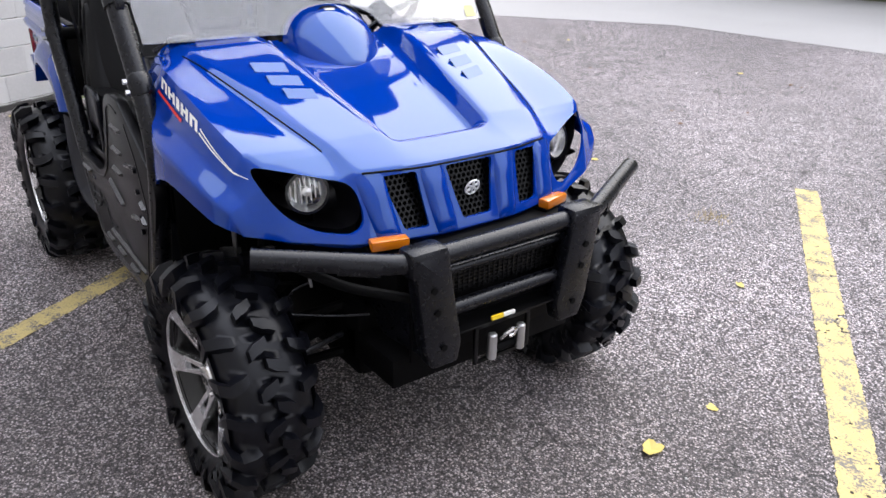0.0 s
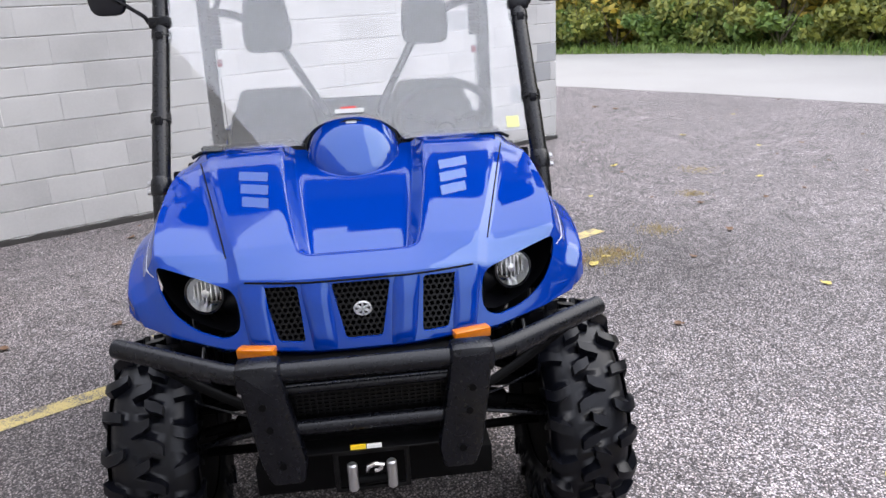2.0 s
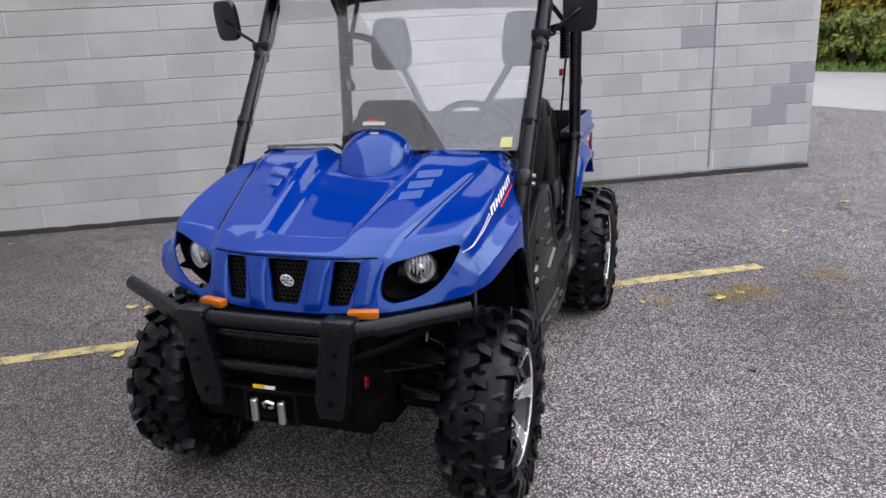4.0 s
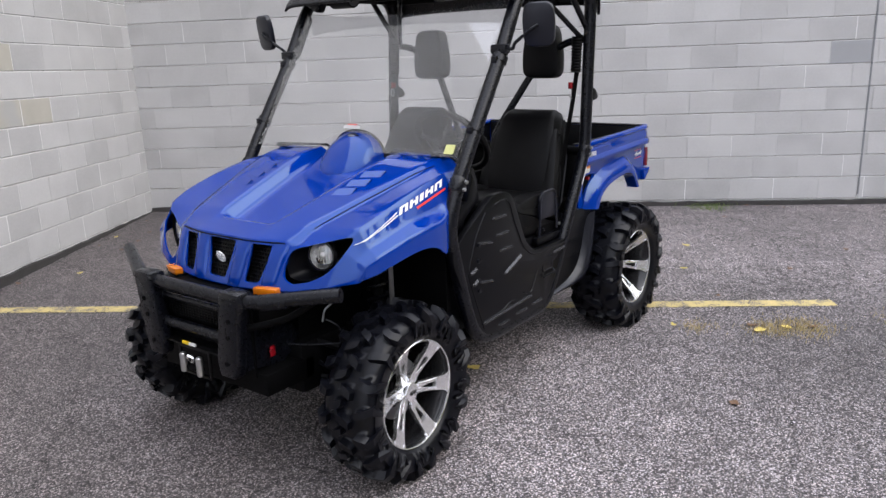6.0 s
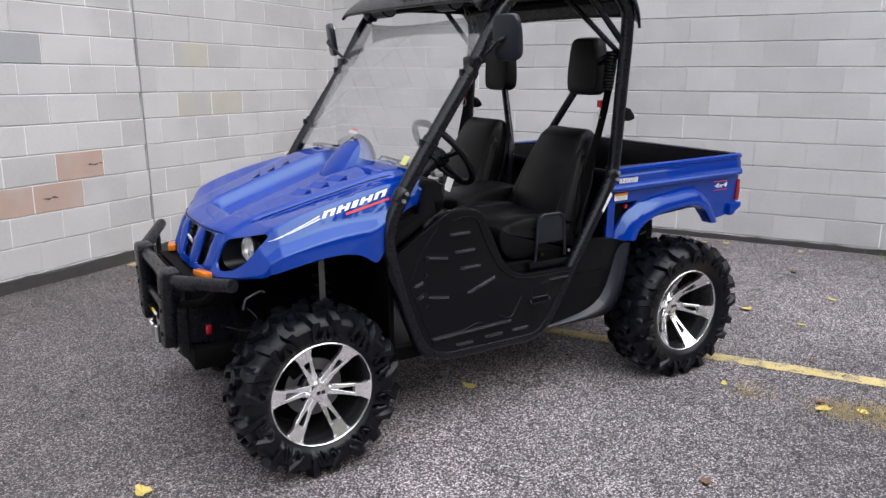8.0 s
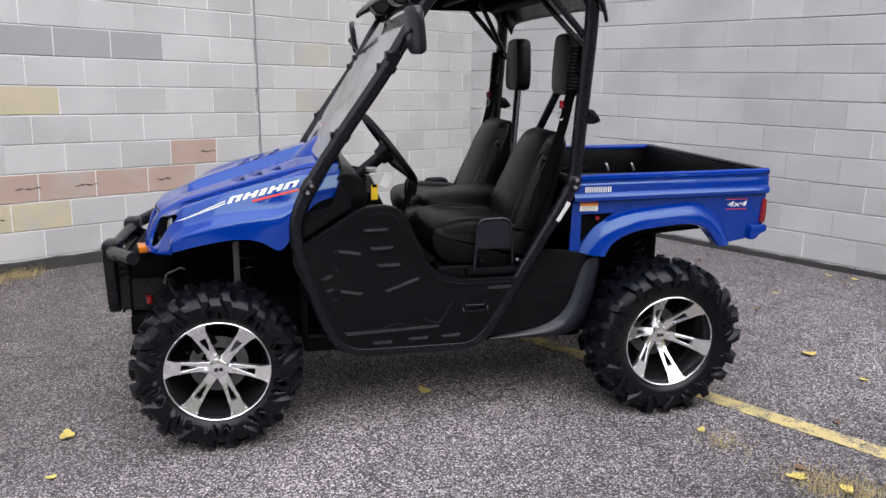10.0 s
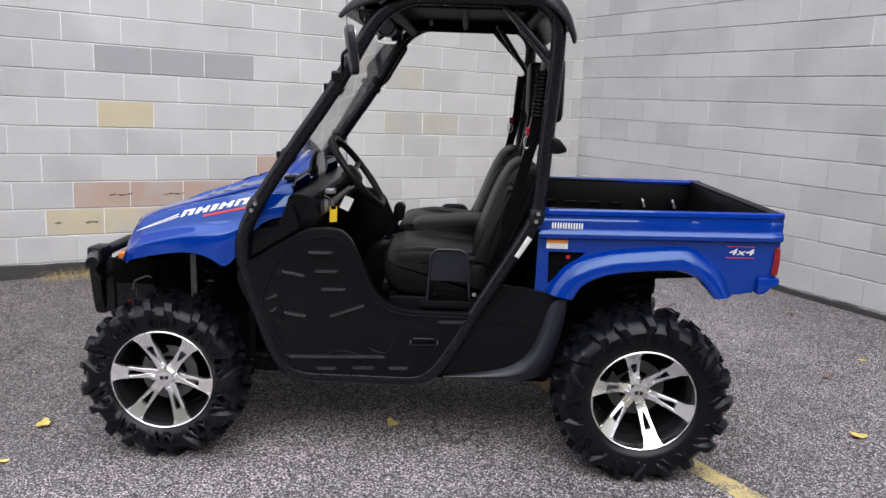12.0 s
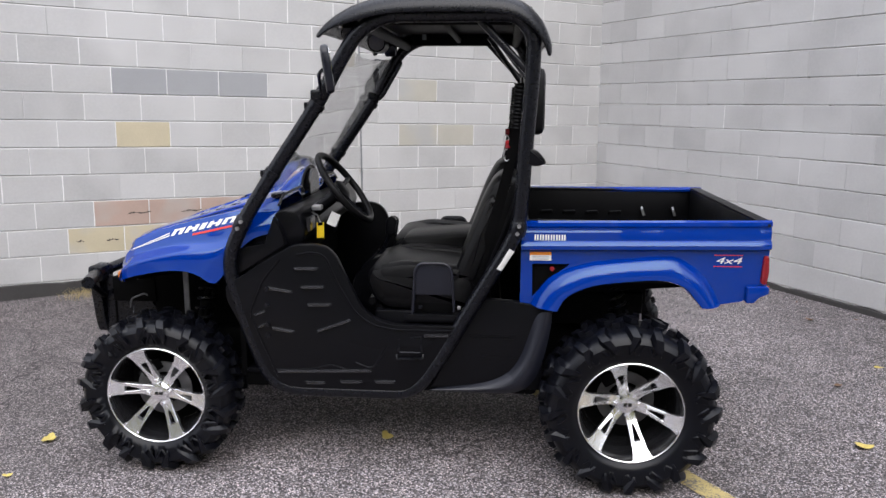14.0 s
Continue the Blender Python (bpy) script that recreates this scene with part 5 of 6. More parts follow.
    lathe(bm, [(0.07, s * (face - dish - 0.045)), (0.115, s * (face - dish - 0.045)), (0.115, s * (face - dish - 0.052)), (0.07, s * (face - dish - 0.052))], 40, x, hz)
    part("brake_disc", bm, DISC, hub, "dull steel brake disc")
    M = spin(radians(120))
    bm = bmesh.new()
    box(bm, 0.075, 0.13, s * (-dish - 0.06) - 0.02, s * (-dish - 0.06) + 0.02, -0.05, 0.05, 0.01, M)
    part("brake_caliper", bm, DARK, hub)
    bm = bmesh.new()
    lathe(bm, [(0.001, s * (face - 0.175)), (rim_r - 0.03, s * (face - 0.175))], 40, x, hz)
    part("inner_disc", bm, DARK, hub)
    # the front wheels stand turned a little to the vehicle's left
    pivot = Matrix.Translation((x, s * yc, hz))
    for piece in hub.children:
        piece.data.transform(pivot @ Matrix.Rotation(radians(steer), 4, "Z") @ pivot.inverted())
    return hub


both(lambda s: wheel(-0.955, s, 0.335, 0.235, 0.203, radians(52), "front wheel with knobbly tyre and six split spokes", 0.007, 0.045, 1.7, 0.712))
both(lambda s: wheel(0.958, s, 0.351, 0.275, 0.203, radians(46), "rear wheel with wide knobbly tyre and six split spokes", 0.021, 0.105, 0.0, 0.752))


# ---- cargo bed ----
ARCH = [(0.655, 0.66), (0.672, 0.706), (0.707, 0.758), (0.800, 0.800), (0.945, 0.820), (1.070, 0.825), (1.150, 0.800), (1.196, 0.752), (1.222, 0.722), (1.245, 0.66)]
RISE = [(0.566, 0.712), (0.590, 0.765), (0.648, 0.832), (0.780, 0.886), (0.960, 0.910), (1.110, 0.917), (1.185, 0.880), (1.245, 0.830), (1.292, 0.750), (1.306, 0.722)]
bed = new("cargo_bed")
bed.parent = car
bed["label"] = "tipping cargo bed with blue sides and black liner"


def taper(x):
    return 1.0 - 0.05 * (x - 0.53) / 0.95


def bed_side(s):
    prof = [(0.545, 1.036), (0.575, 1.046), (0.589, 1.040), (0.592, 1.026), (0.585, 1.019), (0.585, 1.009), (0.590, 1.002), (0.590, 0.970), (0.600, 0.963), (0.606, 0.952), (0.604, 0.938), (0.582, 0.928), (0.578, 0.86), (0.576, 0.78), (0.572, 0.70)]
    rows = []
    for i in range(33):
        x = 0.522 + (1.478 - 0.522) * i / 32
        end = max(0.0, (x - 1.44) / 0.04)
        rise = 0.012 * (x - 0.53) / 0.95
        rows.append([(x - (0.03 if z < 0.75 else 0.0) * end, s * (y * taper(x) - 0.012 * end ** 2), z + rise * (z > 0.9)) for y, z in prof])
    bm = bmesh.new()
    grid(bm, rows)
    side = part("bed_side", bm, BLUE, bed, "ribbed glossy blue bed side")
    mod = side.modifiers.new("thick", "SOLIDIFY")
    mod.thickness, mod.offset = 0.012, -1 if s > 0 else -1
    settle(side)
    # wheel arch, raised tail and a dark pocket above the front of the arch
    tail_cut = [(1.215, 0.60), (1.215, 0.7195), (1.31, 0.727), (1.385, 0.738), (1.42, 0.765), (1.432, 0.797), (1.60, 0.797), (1.60, 0.60)]
    foot_cut = [(0.45, 0.60), (0.45, 0.716), (0.576, 0.712), (0.70, 0.698), (0.70, 0.60)]
    pocket = [(0.566, 0.879), (0.715, 0.879), (0.690, 0.858), (0.628, 0.812), (0.570, 0.745)]
    cut(side, [prism(bmesh.new(), outline, "y", 0.45 * s, 0.75 * s) for outline in (ARCH, tail_cut, foot_cut, round2(pocket, 0.008))])
    bars("pocket_backing", [(0.555, 0.72, min(0.548 * s, 0.556 * s), max(0.548 * s, 0.556 * s), 0.74, 0.89)], DARK, bed, bevel=0)
    part("pocket_catch", sweep(bmesh.new(), [(0.645, 0.556 * s, 0.858), (0.645, 0.572 * s, 0.858)], 0.009, 10), RED, bed, "small red catch")
    # flare round the arch
    rows = []
    for f, out in ((0.0, 0.000), (0.10, 0.010), (0.25, 0.028), (0.5, 0.044), (0.8, 0.050), (0.97, 0.048), (1.0, 0.040), (1.0, 0.0)):
        rows.append([((1 - f) * a + f * c, s * (0.577 * taper(a) + out), (1 - f) * b + f * max(d, 0.7205 if c > 1 else 0.700)) for (a, b), (c, d) in zip(RISE, [(0.668, 0.700)] + ARCH[1:-1] + [(1.226, 0.7205)])])
    fine = []
    for row in rows:
        pts = [Vector(p) for p in row]
        line = []
        for i in range(len(pts) - 1):
            p0, p1, p2, p3 = pts[max(i - 1, 0)], pts[i], pts[i + 1], pts[min(i + 2, len(pts) - 1)]
            for k in range(5):
                t = k / 5
                line.append(0.5 * (2 * p1 + (p2 - p0) * t + (2 * p0 - 5 * p1 + 4 * p2 - p3) * t * t + (3 * p1 - p0 - 3 * p2 + p3) * t ** 3))
        fine.append(line + [pts[-1]])
    bm = bmesh.new()
    grid(bm, fine)
    part("wheel_arch_flare", bm, BLUE, bed, "blue moulded wheel arch flare")
    # tail lamp and the little bumper under it
    k = taper(1.46)
    bm = bmesh.new()
    prism(bm, round2([(1.450, 0.812), (1.474, 0.808), (1.479, 0.86), (1.475, 0.922), (1.455, 0.922)], 0.012), "y", 0.535 * k * s, 0.588 * k * s, 0.004)
    lamp = part("tail_lamp", bm, RED, bed, "red tail lamp")
    bm = bmesh.new()
    prism(bm, round2([(1.398, 0.802), (1.480, 0.804), (1.482, 0.776), (1.446, 0.760), (1.428, 0.738), (1.398, 0.736)], 0.008), "y", min(0.47 * s, 0.572 * s), max(0.47 * s, 0.572 * s), 0.006)
    part("bumper_corner", bm, BLUE, bed)
    bm = bmesh.new()
    sweep(bm, [(1.478, 0.53 * s, 0.788), (1.490, 0.53 * s, 0.788)], 0.012, 14)
    part("rear_reflector", bm, RED, bed, "round red reflector")
    # stickers
    def tag(name, x0, x1, z0, z1, material, out, label=""):
        bm = bmesh.new()
        yy = [s * (out * taper(x)) for x in (x0, x1)]
        bm.faces.new([bm.verts.new(p) for p in ((x0, yy[0], z0), (x1, yy[1], z0), (x1, yy[1], z1), (x0, yy[0], z1))])
        return part(name, bm, material, bed, label, smooth=False)
    for i in range(6):
        x0 = 0.572 + i * 0.0208
        for dx in (0.0, 0.0098):
            tag("letter_slab", x0 + dx, x0 + dx + 0.0058, 0.973, 0.996, WHITE, 0.5945, "white slab of the maker's mark")
    tag("warning_label", 0.556, 0.640, 0.892, 0.913, WHITE, 0.5835, "white and orange warning label")
    tag("warning_band", 0.556, 0.640, 0.9135, 0.926, ORANGE, 0.5835)
    for i in range(3):
        tag("label_line", 0.566, 0.630, 0.895 + i * 0.006, 0.897 + i * 0.006, STEEL, 0.5845)
    tag("red_line", 1.265, 1.375, 0.921, 0.924, REDPRINT, 0.583)
    tag("red_line", 1.265, 1.375, 0.877, 0.880, REDPRINT, 0.583)
    font = bpy.data.curves.new("mark", "FONT")
    font.body, font.size, font.shear, font.extrude = "4x4", 0.042, 0.25, 0.001
    font.align_x, font.align_y = "CENTER", "CENTER"
    text = new("mark", font)
    me = bpy.data.meshes.new_from_object(text.evaluated_get(bpy.context.evaluated_depsgraph_get()))
    bpy.data.objects.remove(text)
    me.materials.append(WHITE)
    mark = new("drive_mark", me)
    mark.parent = bed
    mark["label"] = "white lettering reading 4x4"
    mark.matrix_world = pose(1.32, s * 0.5815 * taper(1.32), 0.900, 90, 0, 0 if s < 0 else 180) @ Matrix.Diagonal((1.55, 0.85, 1, 1))


both(bed_side)
LINER = surface("black_bed_liner", (0.0028, 0.0028, 0.0034), 0.42, var=0.2, bump=0.2, bump_scale=300, spec=0.16)
bm = bmesh.new()
box(bm, 0.55, 1.46, -0.535, 0.535, 0.800, 0.830)
for k in range(9):
    y = -0.48 + 0.12 * k
    box(bm, 0.58, 1.43, y - 0.022, y + 0.022, 0.829, 0.838, 0.003)
part("bed_floor", bm, LINER, bed, "ribbed black bed floor")
both(lambda s: bars("bed_inner_wall", [(0.55, 1.46, min(0.535 * s, 0.548 * s), max(0.535 * s, 0.548 * s), 0.82, 1.034)], LINER, bed))
bars("bed_front_wall", [(0.520, 0.555, -0.575, 0.575, 0.78, 1.030)], LINER, bed, bevel=0.006)
tail = bars("tailgate", [(1.430, 1.470, -0.535, 0.535, 0.770, 1.050)], BLUE, bed, "blue tailgate", bevel=0.006)
bars("tailgate_cap", [(1.424, 1.473, -0.53, 0.53, 1.046, 1.056)], LINER, bed, "black cap on the tailgate edge", bevel=0.004)
bars("tailgate_lining", [(1.424, 1.431, -0.525, 0.525, 0.83, 1.045)], LINER, bed)
both(lambda s: bars("rail_cap", [(0.53, 1.47, s * 0.545 - 0.014, s * 0.545 + 0.014, 1.034, 1.046)], LINER, bed, bevel=0.004))
for x in (0.68, 0.80, 0.92, 1.04):
    bm = bmesh.new()
    sweep(bm, [(x - 0.03, 0.528, 0.915), (x - 0.026, 0.518, 0.925), (x + 0.026, 0.518, 0.928), (x + 0.03, 0.528, 0.918)], 0.006, 6)
    part("tie_hook", bm, LINER, bed)
for x in (1.18, 1.34):
    bm = bmesh.new()
    sweep(bm, [(x, 0.53, 0.95), (x, 0.515, 0.94), (x + 0.01, 0.512, 0.91)], 0.007, 6)
    part("gate_latch", bm, STEEL, bed, "small zinc latch")
bm = bmesh.new()
prism(bm, [(0.56, 0.70), (1.00, 0.74), (1.40, 0.77), (1.40, 0.80), (0.56, 0.80)], "y", -0.40, 0.40)
part("bed_frame", bm, DARK, bed)


# ---- lower body ----
def lower_side(s):
    # door plate between the tubes
    outline = [(-0.655, 0.775), (-0.655, 0.72), (-0.572, 0.55), (-0.482, 0.352), (-0.43, 0.341), (0.07, 0.341), (0.142, 0.42), (0.262, 0.61), (0.275, 0.632), (0.024, 0.632), (-0.045, 0.650), (-0.105, 0.70), (-0.205, 0.905), (-0.24, 0.938), (-0.285, 0.948), (-0.37, 0.945), (-0.41, 0.925)]
    bm = bmesh.new()
    prism(bm, round2(outline, 0.02, 3), "y", 0.600 * s, 0.634 * s, 0.006)
    door = part("door_plate", bm, BLACK, car, "black moulded plastic door plate")

    def rib(x0, z0, x1, z1, hw=0.006, out=0.632):
        bm = bmesh.new()
        d = Vector((x1 - x0, 0, z1 - z0)).normalized() * hw * 1.6
        p, q = Vector((x0, 0.620 * s, z0)), Vector((x1, 0.620 * s, z1))
        n = Vector((-d.z, 0, d.x)).normalized() * hw
        base = [p - d - n, q + d - n, q + d + n, p - d + n]
        top = [v * 1.0 for v in (p - n * 0.8, q - n * 0.8, q + n * 0.1, p + n * 0.1)]
        vb = [bm.verts.new(v) for v in base]
        vt = [bm.verts.new((v.x, out * s, v.z)) for v in top]
        bm.faces.new(vt)
        for i in range(4):
            bm.faces.new((vb[i], vb[(i + 1) % 4], vt[(i + 1) % 4], vt[i]))
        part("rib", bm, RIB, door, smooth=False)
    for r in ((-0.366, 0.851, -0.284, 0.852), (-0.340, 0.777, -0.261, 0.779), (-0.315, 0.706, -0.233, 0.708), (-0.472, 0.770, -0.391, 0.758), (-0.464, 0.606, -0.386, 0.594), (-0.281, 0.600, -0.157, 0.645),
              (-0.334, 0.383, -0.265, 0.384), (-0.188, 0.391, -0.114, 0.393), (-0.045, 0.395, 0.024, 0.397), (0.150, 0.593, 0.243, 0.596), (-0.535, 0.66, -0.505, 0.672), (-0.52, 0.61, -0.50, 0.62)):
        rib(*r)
    # shallow shelf fold and the latch recess
    rib(-0.449, 0.427, -0.068, 0.441, 0.006, 0.632)
    bm = bmesh.new()
    rows = [[(-0.18, 0.620 * s, 0.63), (-0.02, 0.620 * s, 0.60), (0.20, 0.620 * s, 0.59)], [(-0.17, 0.625 * s, 0.59), (-0.02, 0.627 * s, 0.565), (0.18, 0.626 * s, 0.565)], [(-0.20, 0.620 * s, 0.55), (-0.06, 0.620 * s, 0.52), (0.12, 0.620 * s, 0.53)]]
    grid(bm, rows)
    part("door_swell", bm, BLACK, door)
    part("latch_frame", tube([(0.045, 0.622 * s, 0.575), (0.045, 0.622 * s, 0.520), (0.135, 0.622 * s, 0.520), (0.135, 0.622 * s, 0.585), (0.09, 0.622 * s, 0.580)], 0.004, 0.008, 6), TUBE, door)
    for pts in ([(-0.47, 0.43), (-0.30, 0.437), (-0.235, 0.462), (-0.17, 0.440)], [(-0.13, 0.47), (-0.06, 0.445), (0.00, 0.552)], [(-0.36, 0.905), (-0.30, 0.918), (-0.245, 0.905), (-0.20, 0.80), (-0.13, 0.68), (-0.06, 0.628), (0.03, 0.612), (0.26, 0.613)], [(-0.43, 0.885), (-0.50, 0.80), (-0.56, 0.66), (-0.50, 0.52), (-0.45, 0.40)]):
        part("door_fold", sweep(bmesh.new(), rounded([(x, 0.6205 * s, z) for x, z in pts], 0.03), 0.0045, 6), BLACK, door)
    part("latch_handle", tube([(0.038, 0.624 * s, 0.512), (0.038, 0.632 * s, 0.496), (0.142, 0.632 * s, 0.500), (0.142, 0.624 * s, 0.516)], 0.005, 0.01, 6), TUBE, door)
    for z in (0.70, 0.765, 0.575, 0.62):
        bm = bmesh.new()
        sweep(bm, [(-0.487, 0.620 * s, z), (-0.487, 0.631 * s, z)], 0.009, 8)
        part("hinge_bolt", bm, TUBE, door)
    for piece in door.children:
        piece.data.transform(Matrix.Translation((0, 0.0125 * s, 0)))
    # panel ahead of the door, up to the dash
    bm = bmesh.new()
    prism(bm, [(-0.655, 0.785), (-0.415, 0.936), (-0.43, 0.99), (-0.46, 1.045), (-0.50, 0.94), (-0.63, 0.915), (-0.67, 0.84)], "y", 0.560 * s, 0.598 * s, 0.005)
    part("cowl_side", bm, BLACK, car, "black plastic cowl panel")
    # panel behind the door with a foot rail
    bm = bmesh.new()
    prism(bm, [(0.17, 0.36), (0.615, 0.36), (0.62, 0.52), (0.655, 0.700), (0.52, 0.722), (0.34, 0.735), (0.30, 0.62)], "y", 0.545 * s, 0.585 * s, 0.006)
    rear = part("rear_side_panel", bm, BLACK, car, "black plastic panel ahead of the rear wheel")
    bm = bmesh.new()
    grid(bm, [[(0.16, 0.586 * s, 0.358), (0.35, 0.588 * s, 0.375), (0.50, 0.588 * s, 0.42), (0.555, 0.587 * s, 0.56), (0.585, 0.587 * s, 0.69)],
              [(0.17, 0.600 * s, 0.352), (0.37, 0.615 * s, 0.362), (0.52, 0.640 * s, 0.385), (0.590, 0.640 * s, 0.53), (0.630, 0.622 * s, 0.695)],
              [(0.18, 0.590 * s, 0.345), (0.40, 0.595 * s, 0.345), (0.57, 0.61 * s, 0.35), (0.625, 0.61 * s, 0.50), (0.660, 0.60 * s, 0.695)]])
    fl = part("panel_flare", bm, SATIN, rear)
    mod = fl.modifiers.new("sub", "SUBSURF")
    mod.levels = mod.render_levels = 2
    settle(fl)
    for x0, x1, z in ((0.38, 0.50, 0.728), (0.32, 0.51, 0.583), (0.32, 0.50, 0.575), (0.37, 0.50, 0.50)):
        bars("panel_line", [(x0, x1, min(0.583 * s, 0.588 * s), max(0.583 * s, 0.588 * s), z - 0.003, z + 0.003)], BLACK, rear, bevel=0.001)
    # hip guard at the seat
    edge = [(0.100, 0.745), (0.104, 0.845), (0.125, 0.872), (0.225, 0.874), (0.250, 0.85), (0.258, 0.745)]
    bm = bmesh.new()
    prism(bm, round2(edge, 0.012), "y", 0.575 * s, 0.590 * s, 0.004)
    guard = part("hip_guard", bm, SATIN, car, "black plastic hip guard")
    part("guard_rim", tube([(0.094, 0.590 * s, 0.665)] + [(x, 0.590 * s, z) for x, z in edge] + [(0.262, 0.590 * s, 0.68)], 0.006, 0.03, 8), SATIN, guard)
    bars("guard_foot", [(0.098, 0.258, min(0.545 * s, 0.575 * s), max(0.545 * s, 0.575 * s), 0.665, 0.75)], DARK, guard)
    for x in (0.12, 0.275):
        bars("anchor_bolt", [(x, x + 0.014, min(0.585 * s, 0.598 * s), max(0.585 * s, 0.598 * s), 0.69, 0.703)], STEEL if x > 0.2 else TUBE, guard, bevel=0.002)
    bars("hip_guard_rail", [(0.06, 0.30, min(0.57 * s, 0.60 * s), max(0.57 * s, 0.60 * s), 0.635, 0.668)], BLACK, car, bevel=0.006)
    # white label on the cage tube
    bm = bmesh.new()
    d = Vector((0.049, 0, 0.077))
    rows = []
    for k in (0, 1):
        p = Vector((0.430, 0.61 * s, 0.868)) + d * k
        rows.append([p + Vector((-0.843 * 0.0285 * math.sin(a), s * 0.0285 * math.cos(a), 0.537 * 0.0285 * math.sin(a))) for a in np.linspace(-0.75, 0.75, 7)])
    grid(bm, rows)
    part("tube_label", bm, WHITE, car, "white sticker on the cage tube")
    # suspension: shock absorbers, arms and rods
    for x, top, low, tone in ((-0.84, (-0.80, 0.36, 0.86), (-0.875, 0.44, 0.40), DARK), (1.0, (0.90, 0.36, 0.80), (1.0, 0.42, 0.40), DARK)):
        a, b = Vector((top[0], top[1] * s, top[2])), Vector((low[0], low[1] * s, low[2]))
        shock = part("shock_absorber", sweep(bmesh.new(), [a, a.lerp(b, 0.45), a.lerp(b, 0.46), b], [0.014, 0.014, 0.024, 0.024], 12), tone, car, "shock absorber with black coil spring")
        ax = (b - a).normalized()
        e1 = ax.orthogonal().normalized()
        e2 = ax.cross(e1)
        coil = [a.lerp(b, 0.08 + 0.72 * k / 90) + (e1 * math.cos(k * 0.55) + e2 * math.sin(k * 0.55)) * 0.036 for k in range(91)]
        part("coil_spring", sweep(bmesh.new(), coil, 0.006, 6), TUBE, shock)
    for x in (-0.955, 0.955):
        for z, zi in ((0.28, 0.36), (0.42, 0.50)):
            part("suspension_arm", tube([(x - 0.14, 0.22 * s, zi), (x, 0.53 * s, z), (x + 0.14, 0.22 * s, zi)], 0.014, 0.03, 8), DARK, car)
        part("drive_shaft", sweep(bmesh.new(), [(x, 0.15 * s, 0.40), (x, 0.3 * s, 0.38), (x, 0.31 * s, 0.38), (x, 0.40 * s, 0.36), (x, 0.41 * s, 0.36), (x, 0.58 * s, 0.335)], [0.02, 0.02, 0.035, 0.03, 0.016, 0.016], 10), DARK, car)
    part("tie_rod", sweep(bmesh.new(), [(-1.07, 0.18 * s, 0.42), (-1.08, 0.55 * s, 0.36)], 0.008, 8), TUBE, car, "steering tie rod")
    bm = bmesh.new()
    box(bm, -0.886, -0.862, min(0.50 * s, 0.506 * s), max(0.50 * s, 0.506 * s), 0.60, 0.84, 0.002)
    part("wing_stay", bm, DISC, car, "thin grey steel wing stay")
    bm = bmesh.new()
    sweep(bm, [(-1.055, 0.545 * s, 0.535), (-1.055, 0.580 * s, 0.535)], 0.013, 10)
    part("rod_end", bm, STEEL, car, "bright zinc rod end")
    bm = bmesh.new()
    sweep(bm, rounded([(-1.165, 0.428 * s, 0.615), (-1.155, 0.43 * s, 0.655), (-1.095, 0.435 * s, 0.680), (-1.080, 0.435 * s, 0.672)], 0.012), 0.004, 6)
    part("hose_bracket", bm, DISC, car, "bent zinc hose bracket")
    part("brake_hose", tube([(-1.15, 0.43 * s, 0.62), (-1.13, 0.47 * s, 0.60), (-1.11, 0.48 * s, 0.53), (-1.18, 0.36 * s, 0.52), (-1.22, 0.30 * s, 0.525)], 0.003, 0.03, 6), TUBE, car)
    part("brake_hose", tube([(-1.02, 0.40 * s, 0.56), (-1.06, 0.50 * s, 0.60), (-1.00, 0.55 * s, 0.52), (-0.97, 0.54 * s, 0.42)], 0.005, 0.05, 6), DARK, car)
    # inner wing
    bm = bmesh.new()
    grid(bm, [[(-1.13, 0.26 * s, 0.50), (-0.60, 0.26 * s, 0.50)], [(-1.13, 0.28 * s, 0.76), (-0.60, 0.28 * s, 0.84)], [(-1.06, 0.56 * s, 0.77), (-0.62, 0.57 * s, 0.86)]])
    part("inner_wing", bm, DARK, car)


both(lower_side)
for name, b in (("frame_floor", (-0.62, 0.60, -0.57, 0.57, 0.33, 0.40)), ("front_frame", (-1.16, -0.60, -0.30, 0.30, 0.30, 0.50)), ("engine_bay", (0.55, 1.06, -0.30, 0.30, 0.30, 0.60)), ("front_bay", (-1.12, -0.62, -0.26, 0.26, 0.52, 0.86))):
    bars(name, [b], DARK, car, "dark steel frame and skid plates", 0.02)
bars("firewall", [(-0.625, -0.600, -0.575, 0.575, 0.38, 0.92)], DARK, car)
bars("dash_support", [(-0.61, -0.46, -0.545, 0.545, 0.70, 0.93)], DARK, car)
bars("floor_pan", [(-0.60, 0.12, -0.58, 0.58, 0.395, 0.415)], BLACK, car)
for b in ((0.60, 1.04, -0.38, -0.34, 0.58, 0.72), (0.60, 1.04, 0.34, 0.38, 0.58, 0.72), (0.98, 1.06, -0.34, 0.34, 0.66, 0.75)):
    bars("rear_frame", [b], DARK, car, "dark rear frame rail", 0.01)
bm = bmesh.new()
sweep(bm, [(0.78, 0.24, 0.66), (1.02, 0.24, 0.66)], 0.07, 18)
part("exhaust_muffler", bm, DARK, car)


